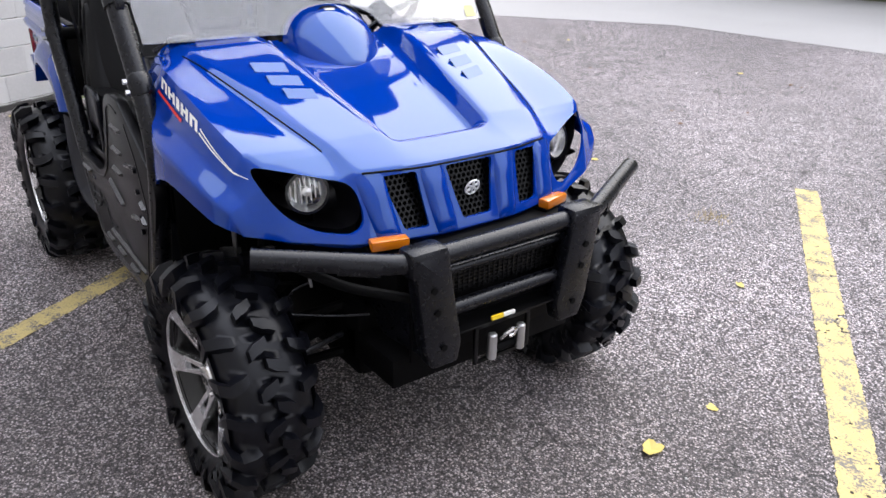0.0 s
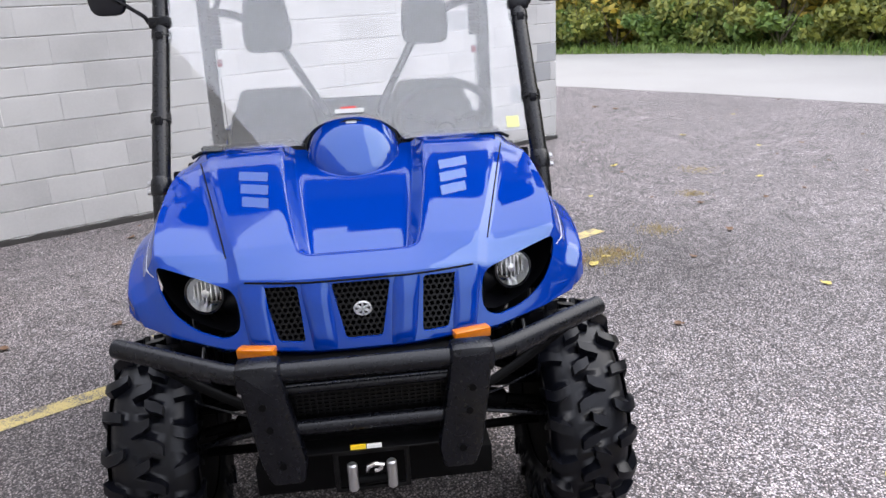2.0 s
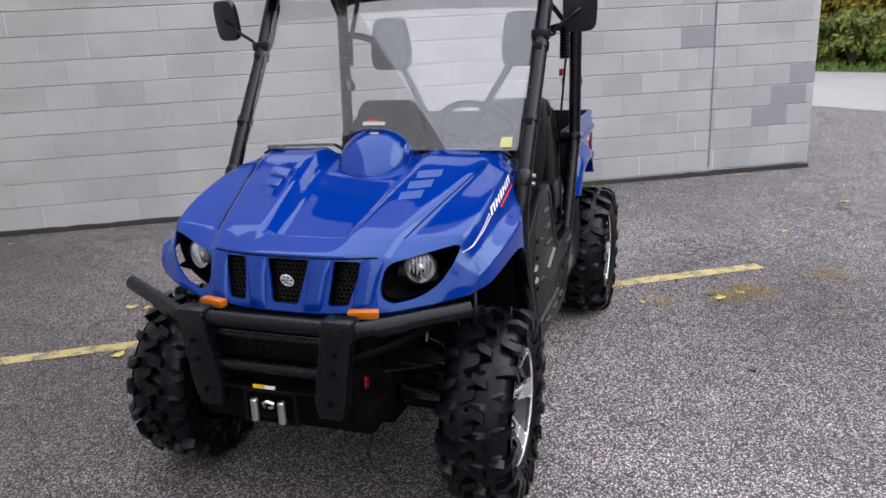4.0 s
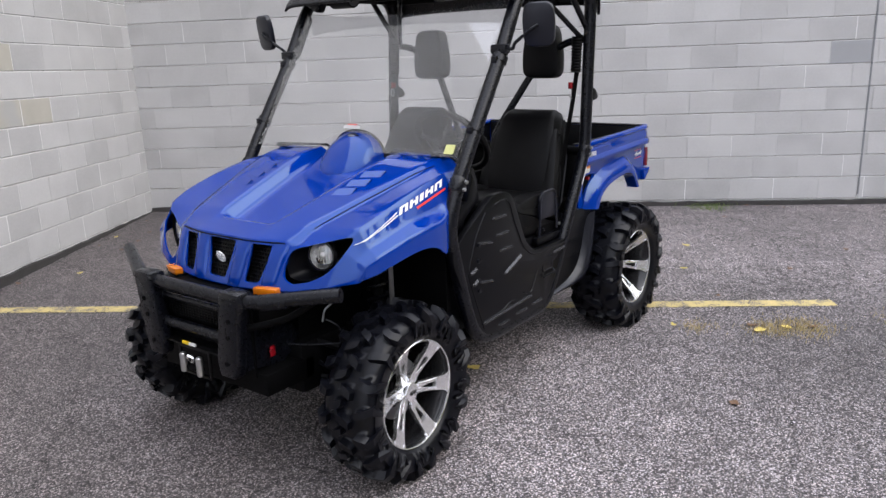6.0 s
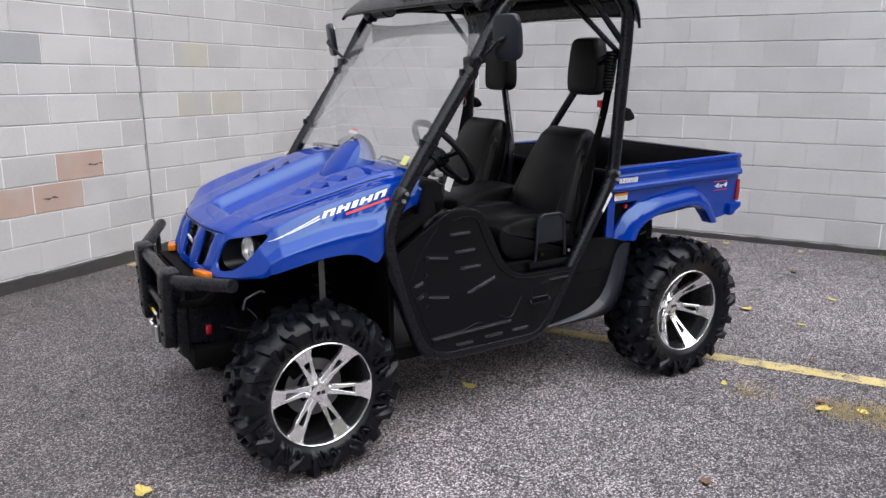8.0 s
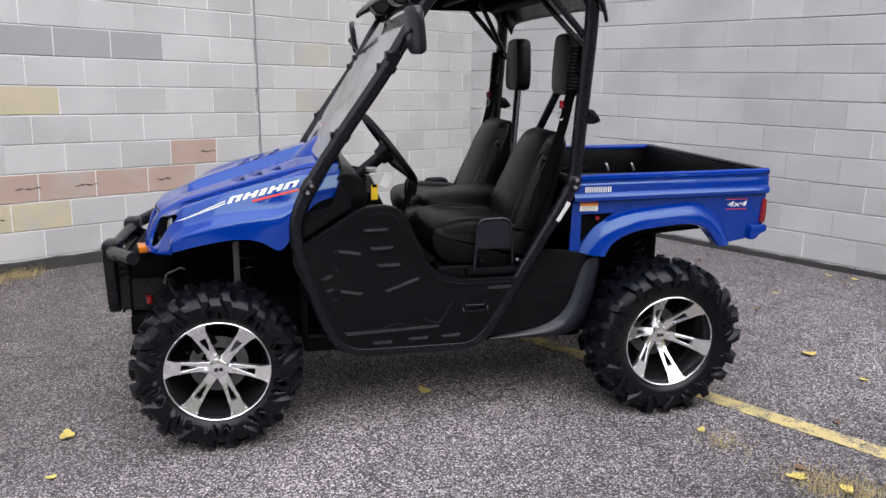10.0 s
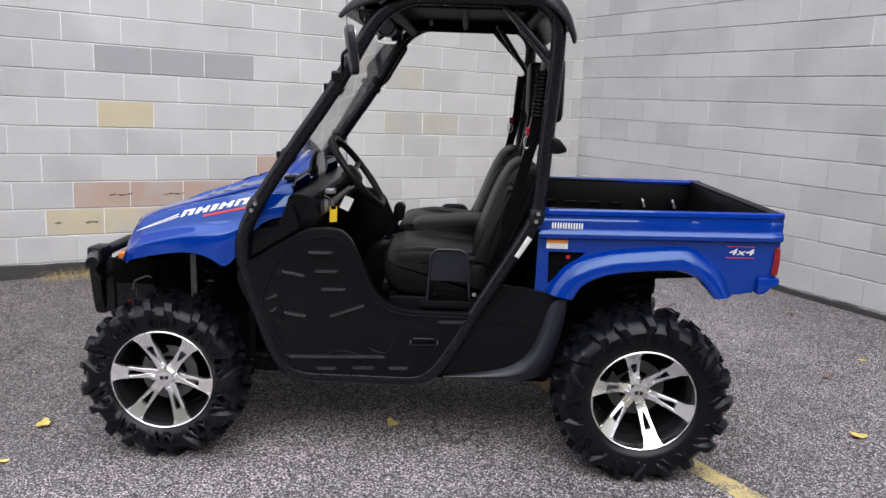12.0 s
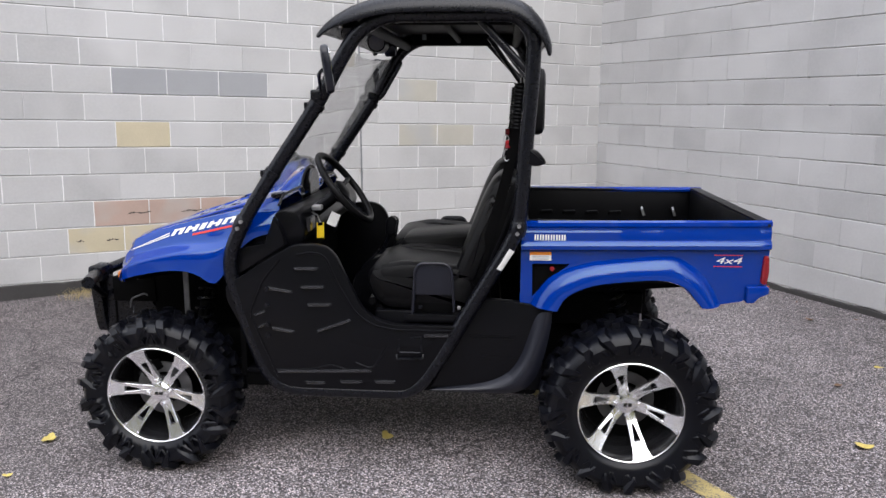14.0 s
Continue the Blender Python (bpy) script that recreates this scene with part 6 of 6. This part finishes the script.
# ---- seats and cabin ----
def seat(s):
    y = 0.345 * s
    st = new("seat")
    st.parent = car
    st["label"] = "black vinyl bucket seat"
    def narrowed(bm):
        """The back narrows towards its top."""
        for v in bm.verts:
            v.co.y = y + (v.co.y - y) * (1.0 - 0.30 * max(0.0, v.co.z - 0.86) / 0.36)
        return bm

    bm = bmesh.new()
    prism(bm, round2([(-0.015, 0.672), (-0.075, 0.715), (-0.098, 0.79), (-0.085, 0.840), (-0.030, 0.858), (0.10, 0.850), (0.33, 0.835), (0.36, 0.66)], 0.05, 6), "y", y - 0.232, y + 0.232, 0.048)
    part("seat_cushion", bm, VINYL, st)
    bm = bmesh.new()
    prism(bm, round2([(0.245, 0.76), (0.300, 0.94), (0.365, 1.11), (0.412, 1.195), (0.465, 1.222), (0.515, 1.205), (0.528, 1.15), (0.47, 0.95), (0.39, 0.72)], 0.05, 6), "y", y - 0.212, y + 0.212, 0.045)
    part("seat_back", narrowed(bm), VINYL, st)
    part("back_piping", sweep(bmesh.new(), rounded([(0.36, (y + 0.217), 0.78), (0.445, y + 0.200, 0.98), (0.505, y + 0.155, 1.165)], 0.03), 0.005, 6), BLACK, st)
    part("back_piping", sweep(bmesh.new(), rounded([(0.36, (y - 0.217), 0.78), (0.445, y - 0.200, 0.98), (0.505, y - 0.155, 1.165)], 0.03), 0.005, 6), BLACK, st)
    for dy in (-0.182, 0.182):
        bm = bmesh.new()
        prism(bm, round2([(0.245, 0.80), (0.308, 0.95), (0.372, 1.10), (0.41, 1.15), (0.44, 1.10), (0.38, 0.90), (0.34, 0.78)], 0.03, 5), "y", y + dy - 0.045, y + dy + 0.045, 0.032)
        part("side_bolster", narrowed(bm), VINYL, st)
        bm = bmesh.new()
        prism(bm, round2([(-0.066, 0.77), (-0.045, 0.850), (0.06, 0.869), (0.18, 0.862), (0.30, 0.850), (0.28, 0.76)], 0.03, 5), "y", y + dy - 0.048, y + dy + 0.048, 0.030)
        part("cushion_bolster", bm, VINYL, st)
    for k in range(2):
        part("cushion_roll", sweep(bmesh.new(), [(-0.078 + 0.03 * k, y - 0.19, 0.70 - 0.028 * k), (-0.084 + 0.03 * k, y, 0.70 - 0.028 * k), (-0.078 + 0.03 * k, y + 0.19, 0.70 - 0.028 * k)], 0.016, 8), VINYL, st)
    bars("seat_base", [(-0.06, 0.40, y - 0.225, y + 0.225, 0.40, 0.675)], BLACK, st, bevel=0.012)
    for k in range(3):
        z = 0.50 + 0.06 * k
        bars("base_rib", [(-0.068, -0.058, y - 0.18, y + 0.18, z - 0.012, z + 0.012)], BLACK, st, bevel=0.003)


both(seat)
con = new("centre_console")
con.parent = car
bm = bmesh.new()
prism(bm, round2([(-0.30, 0.42), (-0.24, 0.70), (-0.16, 0.78), (-0.02, 0.825), (0.20, 0.845), (0.42, 0.90), (0.46, 0.42)], 0.03), "y", -0.095, 0.095, 0.015)
part("console_body", bm, BLACK, con, "black plastic console")
for y, h in ((-0.035, 0.955), (0.035, 0.945)):
    bm = bmesh.new()
    sweep(bm, [(-0.13, y, 0.78), (-0.09, y, 0.86), (-0.075, y, h - 0.06)], 0.008, 8)
    part("shift_rod", bm, TUBE, con)
    bm = bmesh.new()
    prism(bm, round2([(-0.100, h - 0.075), (-0.055, h - 0.07), (-0.045, h), (-0.070, h + 0.02), (-0.095, h)], 0.012), "y", y - 0.016, y + 0.016, 0.006)
    part("shift_knob", bm, BLACK, con)
bm = bmesh.new()
lathe(bm, [(0.032, 0.0), (0.030, 0.012), (0.024, 0.016), (0.022, 0.028), (0.015, 0.03), (0.012, 0.05)], 16)
bmesh.ops.transform(bm, matrix=pose(-0.12, 0, 0.775, 90, 0, 0), verts=bm.verts)
part("shift_boot", bm, VINYL, con)
bm = bmesh.new()
prism(bm, round2([(-0.02, 0.80), (-0.015, 0.872), (0.02, 0.892), (0.24, 0.915), (0.36, 0.918), (0.36, 0.80)], 0.02), "y", -0.118, 0.118, 0.014)
part("console_pad", bm, VINYL, con, "black padded console top")
dash = new("dashboard")
dash.parent = car
bm = bmesh.new()
prism(bm, round2([(-0.60, 0.90), (-0.45, 1.07), (-0.38, 1.06), (-0.345, 0.98), (-0.36, 0.93), (-0.44, 0.90), (-0.50, 0.60), (-0.60, 0.60)], 0.02), "y", -0.55, 0.55, 0.008)
part("dash_body", bm, BLACK, dash, "black moulded dashboard")
bm = bmesh.new()
prism(bm, round2([(-0.345, 1.035), (-0.345, 0.98), (-0.33, 0.98), (-0.33, 1.035)], 0.004), "y", -0.52, -0.44)
part("switch_panel", bm, GLOSSBLACK, dash)
bm = bmesh.new()
sweep(bm, [(-0.50, 0.0, 1.10), (-0.44, 0.0, 1.10)], 0.085, 20)
part("instrument_dial", bm, GLOSSBLACK, dash, "dark instrument dial")
# steering wheel
wheel_c, up = Vector((-0.225, -0.335, 1.136)), Vector((-0.62, 0, 0.785)).normalized()
right = Vector((0, 1, 0))
axis = up.cross(right).normalized()
st = new("steering_wheel")
st.parent = car
st["label"] = "black three-spoke steering wheel"
ring = [wheel_c + (up * math.sin(a) + right * math.cos(a)) * 0.168 for a in np.linspace(0, 2 * math.pi, 49)[:-1]]
part("steering_rim", sweep(bmesh.new(), ring, 0.0145, 10, True), VINYL, st)
front = axis if axis.x < 0 else -axis
for a in (radians(10), radians(170), radians(270)):
    tip = wheel_c + (up * math.sin(a) + right * math.cos(a)) * 0.162
    part("steering_spoke", sweep(bmesh.new(), [wheel_c + front * 0.03, wheel_c + front * 0.025 + (tip - wheel_c) * 0.4, tip], [0.018, 0.013, 0.010], 8), TUBE, st)
part("steering_boss", sweep(bmesh.new(), [wheel_c + front * 0.0, wheel_c + front * 0.01, wheel_c + front * 0.06], [0.03, 0.045, 0.035], 16), VINYL, st)
part("steering_column", sweep(bmesh.new(), [wheel_c + front * 0.05, wheel_c + front * 0.26], 0.026, 12), BLACK, st)
# ignition key tag, paper tag and light switch
bm = bmesh.new()
box(bm, -0.015, 0.015, -0.0015, 0.0015, -0.032, 0.032, 0.0, pose(-0.307, -0.45, 0.972, 0, 0, 20))
tagk = part("key_tag", bm, YELLOW, car, "yellow key tag")
bm = bmesh.new()
box(bm, -0.010, 0.010, -0.002, 0.002, -0.006, 0.006, 0.0, pose(-0.307, -0.451, 0.998, 0, 0, 20))
part("tag_hole", bm, DARK, tagk)
part("key_ring", sweep(bmesh.new(), [(-0.307, -0.45, 1.005), (-0.32, -0.445, 1.035), (-0.345, -0.44, 1.045)], 0.003, 6), STEEL, car)
bm = bmesh.new()
box(bm, -0.020, 0.020, -0.001, 0.001, -0.028, 0.028, 0.0, pose(-0.255, -0.43, 1.015, 0, 25, 12))
part("paper_tag", bm, WHITE, car, "white paper tag")
bars("switch_stalk", [(-0.34, -0.30, -0.46, -0.42, 1.055, 1.075)], STEEL, car, "pale switch stalk", 0.004)

# ---- front bumper with winch ----
bull = new("front_bumper")
bull.parent = car
bull["label"] = "black tubular front bumper with two upright plates"
part("bumper_tube", tube([(-1.245, 0.605, 0.765), (-1.387, 0.300, 0.725), (-1.387, -0.300, 0.725), (-1.245, -0.605, 0.765)], 0.0245, 0.05, 18), TUBE, bull)
part("lower_bumper_tube", tube([(-1.385, 0.22, 0.575), (-1.385, -0.22, 0.575)], 0.019, 0.05, 12), TUBE, bull)
part("middle_bumper_tube", tube([(-1.372, 0.22, 0.672), (-1.372, -0.22, 0.672)], 0.012, 0.05, 12), TUBE, bull)
bm = bmesh.new()
for j in range(7):
    z = 0.600 + j * 0.010
    box(bm, -1.362, -1.358, -0.21, 0.21, z - 0.0022, z + 0.0022)
for j in range(27):
    y = -0.208 + j * 0.016
    box(bm, -1.364, -1.360, y - 0.0022, y + 0.0022, 0.595, 0.668)
part("bumper_mesh", bm, GRILLE, bull, "black expanded metal mesh", smooth=False)
# dark boxes added behind the bumper to shut out light and blacken the gaps
bars("bumper_backing", [(-1.335, -1.325, -0.25, 0.25, 0.42, 0.70)], DARK, bull)
bars("skid_plate", [(-1.33, -1.10, -0.30, 0.30, 0.36, 0.44)], DARK, bull)
bars("radiator", [(-1.32, -1.12, -0.28, 0.28, 0.60, 0.71)], DARK, bull)


def upright(s):
    bm = bmesh.new()
    out = round2([(0.297, 0.752), (0.200, 0.752), (0.190, 0.68), (0.158, 0.50), (0.170, 0.445), (0.245, 0.445), (0.265, 0.50), (0.290, 0.68)], 0.012)
    prism(bm, [(y * s, z) for y, z in out], "x", -1.425, -1.375, 0.010)
    up = part("upright_plate", bm, TUBE, bull, "black upright bumper plate")
    bm = bmesh.new()
    box(bm, -1.424, -1.352, min(0.197 * s, 0.303 * s), max(0.197 * s, 0.303 * s), 0.690, 0.762, 0.016)
    part("upright_cap", bm, TUBE, up)
    for y, z in ((0.245, 0.66), (0.235, 0.60), (0.215, 0.50)):
        bm = bmesh.new()
        sweep(bm, [(-1.422, y * s, z), (-1.429, y * s, z)], 0.009, 10)
        part("plate_bolt", bm, DARK, up)
    bm = bmesh.new()
    prism(bm, [(-1.38, 0.46), (-1.38, 0.72), (-1.20, 0.66), (-1.10, 0.50), (-1.20, 0.44)], "y", min(0.235 * s, 0.245 * s), max(0.235 * s, 0.245 * s))
    part("mounting_plate", bm, TUBE, up)
    part("tube_sleeve", sweep(bmesh.new(), [(-1.387 + 0.055 * 0.42, (0.300 + 0.055 * 0.9) * s, 0.7265), (-1.387 + 0.15 * 0.42, (0.300 + 0.15 * 0.9) * s, 0.739)], 0.0265, 16), TUBE, bull)
    part("side_strut", tube([(-1.28, 0.53 * s, 0.745), (-1.30, 0.40 * s, 0.66), (-1.37, 0.26 * s, 0.62)], 0.012, 0.05, 10), DARK, bull)


both(upright)
winch = new("winch")
winch.parent = car
winch["label"] = "electric winch with roller fairlead and steel hook"
bm = bmesh.new()
sweep(bm, [(-1.25, -0.15, 0.485), (-1.25, 0.15, 0.485)], 0.05, 18)
part("winch_drum", bm, DARK, winch)
bars("fairlead_frame", [(-1.402, -1.392, -0.085, 0.10, 0.496, 0.508), (-1.402, -1.392, -0.085, 0.10, 0.395, 0.405), (-1.402, -1.392, -0.085, -0.073, 0.395, 0.508), (-1.402, -1.392, 0.088, 0.10, 0.395, 0.508), (-1.41, -1.34, -0.17, 0.20, 0.508, 0.514)], GRILLE, winch, "black fairlead frame", 0.002)
for y in (0.055, -0.040):
    bm = bmesh.new()
    sweep(bm, [(-1.416, y, 0.408), (-1.416, y, 0.412), (-1.416, y, 0.478), (-1.416, y, 0.482)], [0.009, 0.0125, 0.0125, 0.009], 14)
    part("fairlead_roller", bm, STEEL, winch, "bright steel roller")
bm = bmesh.new()
sweep(bm, [(-1.402, -0.03, 0.425), (-1.402, 0.045, 0.425)], 0.012, 12)
part("cross_roller", bm, DARK, winch)
hook = [(-1.41, 0.02, 0.455), (-1.425, 0.015, 0.475), (-1.43, 0.0, 0.485), (-1.425, -0.018, 0.478), (-1.42, -0.012, 0.462), (-1.418, 0.0, 0.458)]
part("winch_hook", sweep(bmesh.new(), hook, 0.006, 8), CHROME, winch, "bright steel hook")
bm = bmesh.new()
box(bm, -1.413, -1.406, 0.018, 0.055, 0.517, 0.527)
part("winch_label", bm, YELLOW, winch, "yellow warning label")
bm = bmesh.new()
box(bm, -1.413, -1.406, -0.020, 0.016, 0.517, 0.526)
part("winch_label", bm, WHITE, winch, "white warning label")
bars("tow_tab", [(-1.270, -1.245, -0.262, -0.250, 0.480, 0.520)], RED, bull, "red tow tab", 0.006)

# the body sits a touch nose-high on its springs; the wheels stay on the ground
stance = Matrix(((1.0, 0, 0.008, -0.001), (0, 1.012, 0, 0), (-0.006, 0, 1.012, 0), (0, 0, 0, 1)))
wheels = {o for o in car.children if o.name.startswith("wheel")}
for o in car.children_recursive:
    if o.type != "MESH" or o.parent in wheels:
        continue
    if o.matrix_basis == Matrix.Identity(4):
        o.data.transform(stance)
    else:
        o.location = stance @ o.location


# ---- fallen leaves, tufts and small debris on the asphalt ----
def leaf_mesh(seed, size):
    """A curled leaf blade, 5 lobes, a few millimetres thick."""
    rnd = random.Random(seed)
    bm = bmesh.new()
    top, low = [], []
    n = 14
    for k in range(n):
        a = 2 * math.pi * k / n
        r = size * (0.55 + 0.35 * abs(math.cos(a * 1.5)) + rnd.uniform(-0.08, 0.08))
        x, y = r * math.cos(a), 0.72 * r * math.sin(a)
        z = 0.004 + 0.22 * (x * x + y * y) / size + rnd.uniform(0, 0.004)
        top.append(bm.verts.new((x, y, z + 0.001)))
        low.append(bm.verts.new((x, y, z)))
    c, d = bm.verts.new((0, 0, 0.003)), bm.verts.new((0, 0, 0.002))
    for k in range(n):
        j = (k + 1) % n
        bm.faces.new((c, top[k], top[j]))
        bm.faces.new((d, low[j], low[k]))
        bm.faces.new((top[k], low[k], low[j], top[j]))
    me = bpy.data.meshes.new("fallen_leaf")
    bmesh.ops.recalc_face_normals(bm, faces=bm.faces[:])
    bm.to_mesh(me)
    bm.free()
    return me


yellow_meshes = [leaf_mesh(k, 0.042) for k in range(4)]
brown_meshes = [leaf_mesh(10 + k, 0.030) for k in range(4)]
for me in yellow_meshes:
    me.materials.append(LEAF_YELLOW)
for me in brown_meshes:
    me.materials.append(LEAF_BROWN)
rnd = random.Random(21)


def drop_leaf(x, y, yellow, big=1.0):
    ob = new("fallen_leaf", rnd.choice(yellow_meshes if yellow else brown_meshes))
    ob.matrix_world = pose(x, y, 0.001, rnd.uniform(-6, 6), rnd.uniform(-6, 6), rnd.uniform(0, 360)) @ Matrix.Scale(big * rnd.uniform(0.8, 1.15), 4)
    tagged(ob, "curled yellow leaf lying on the asphalt" if yellow else "dry brown leaf lying on the asphalt", "leaf", "fallen leaves")


for x, y, c, k in ((-1.585, -0.455, 1, 1.1), (-1.56, -0.79, 1, 0.7), (-1.075, -1.658, 1, 0.8), (1.164, -1.353, 1, 1.0), (-0.06, -0.31, 1, 1.1), (2.06, -0.257, 1, 1.1), (1.616, -2.43, 0, 1.4), (0.231, -1.491, 0, 1.2),
                   (1.287, -1.467, 1, 0.9), (1.22, -1.30, 0, 1.3), (1.36, -1.58, 0, 1.2), (0.279, 2.078, 1, 1.0), (0.30, 1.977, 1, 0.8), (-0.343, 1.627, 1, 1.3), (2.59, 1.744, 0, 1.2), (2.61, 0.793, 1, 0.9), (0.67, 1.846, 0, 1.2), (0.865, 1.349, 0, 1.4),
                   (0.647, 1.08, 1, 0.8), (1.294, 2.468, 0, 1.2), (2.70, -0.42, 1, 0.9), (2.10, -0.61, 1, 0.7), (2.75, -1.82, 1, 0.8), (3.80, -2.364, 1, 1.0), (7.67, -3.38, 0, 1.8), (7.36, -3.59, 0, 1.8), (5.08, -3.59, 1, 1.2), (2.98, -3.37, 1, 1.2), (1.157, -1.976, 0, 1.2), (1.02, -0.93, 1, 0.7)):
    drop_leaf(x, y, c, k)
for _ in range(70):
    x, y = rnd.uniform(0.5, 9), rnd.uniform(-6, 0.5)
    if (Vector((x, y, 0)) - CORNER).dot(IN_V) > 0.25 and abs(y) > 0.75 + (x > 1.6) * -0.75:
        drop_leaf(x, y, rnd.random() < 0.35, rnd.uniform(0.7, 1.3))
for _ in range(26):
    p = CORNER + IN_U * rnd.uniform(0.05, 0.5) - U * rnd.uniform(0.3, 7)
    drop_leaf(p.x, p.y, rnd.random() < 0.5, rnd.uniform(0.6, 1.0))
for _ in range(16):
    p = CORNER + IN_V * rnd.uniform(0.05, 0.4) + V * rnd.uniform(0.3, 7.6)
    drop_leaf(p.x, p.y, rnd.random() < 0.4, rnd.uniform(0.6, 1.0))


def tuft(x, y, count, spread, height, material, label, seed, kind="dry_grass_tuft"):
    bm = bmesh.new()
    blades(bm, (x, y), count * 3, spread, height, random.Random(seed), 0.0013)
    tagged(part(kind, bm, material, smooth=False), label, "grass tuft", kind="stuff")


for i, (x, y, c, sp) in enumerate(((1.33, -1.53, 260, 0.08), (1.22, -1.39, 140, 0.06), (1.75, -1.98, 120, 0.07), (1.05, -1.05, 60, 0.05), (2.6, -2.6, 90, 0.06), (-0.5, -2.25, 50, 0.05), (3.4, -3.0, 90, 0.08))):
    tuft(x, y, c, sp, 0.022, STRAW, "flattened dry grass in a crack of the asphalt", 300 + i)
for i, s in enumerate((4.72, 4.9, 5.08)):
    p = CORNER - U * s + IN_U * 0.07
    tuft(p.x, p.y, 90, 0.06, 0.10, STRAW, "dry weeds growing along the foot of the wall", 330 + i, "wall_weeds")
for i, s in enumerate((5.55,)):
    p = CORNER + V * s + IN_V * 0.10
    tuft(p.x, p.y, 120, 0.10, 0.04, WEEDS, "low green weeds along the foot of the wall", 350 + i, "wall_weeds")

# loose grit
bm = bmesh.new()
rnd = random.Random(5)
for _ in range(2600):
    x, y = rnd.uniform(-2.6, 3.6), rnd.uniform(-3.2, 3.2)
    if (Vector((x, y, 0)) - CORNER).dot(IN_U) < 0.05 or (Vector((x, y, 0)) - CORNER).dot(IN_V) < 0.05:
        continue
    r = rnd.uniform(0.002, 0.0055)
    v = [bm.verts.new((x + r * dx, y + r * dy, 0.0005 + r * dz)) for dx, dy, dz in ((1, 0, 0), (-0.4, 0.9, 0), (-0.5, -0.8, 0), (rnd.uniform(-0.3, 0.3), rnd.uniform(-0.3, 0.3), 1.1))]
    for f in ((0, 1, 3), (1, 2, 3), (2, 0, 3)):
        bm.faces.new([v[k] for k in f])
GRIT = surface("loose_grit", (0.38, 0.37, 0.36), 0.9, var=0.4, scale=20)
tagged(part("grit", bm, GRIT, smooth=False), "loose pale grit on the asphalt", "grit", kind="stuff")

# ---- blocks of the two walls ----
lay(wall_1, CORNER, -U, IN_U, 9.2, (0.148, 0.345), SPECIAL_1, (0.2, 6.4), 2.718, 0.0018, 0.2, RISE_1)
lay(wall_2, CORNER, V, IN_V, 8.047, (0.16, 0.36), SPECIAL_2, (1.6, 8.1), 6.915, -0.0008, 0.85, 0.003, 0.044)

# dark smears on three of the stained blocks
SMEAR = surface("dark_wall_smear", (0.09, 0.075, 0.065), 0.9, var=0.4, scale=20)
for n, along_wall, long, seed in ((2, 4.62, 0.19, 1), (2, 4.22, 0.17, 2), (2, 3.62, 0.13, 5), (3, 3.22, 0.14, 6), (1, 4.83, 0.10, 3), (1, 5.06, 0.06, 4)):
    rnd = random.Random(seed)
    z = BASE_Z + n * COURSE + 0.100 + RISE_1 * (along_wall - PIVOT)
    top, low = [], []
    for k in range(15):
        p = CORNER - U * (along_wall + long * (k / 14 - 0.5)) + IN_U * 0.0068
        half = 0.008 * rnd.uniform(0.15, 1.0) * min(1.0, 3.0 * (1 - abs(k / 7 - 1)) + 0.1)
        mid_z = z + 0.004 * math.sin(k * 0.7 + seed)
        top.append((p.x, p.y, mid_z + half))
        low.append((p.x, p.y, mid_z - half))
    bm = bmesh.new()
    grid(bm, [top, low])
    part("smear", bm, SMEAR, wall_1, "dark scuff mark on a block", smooth=False)
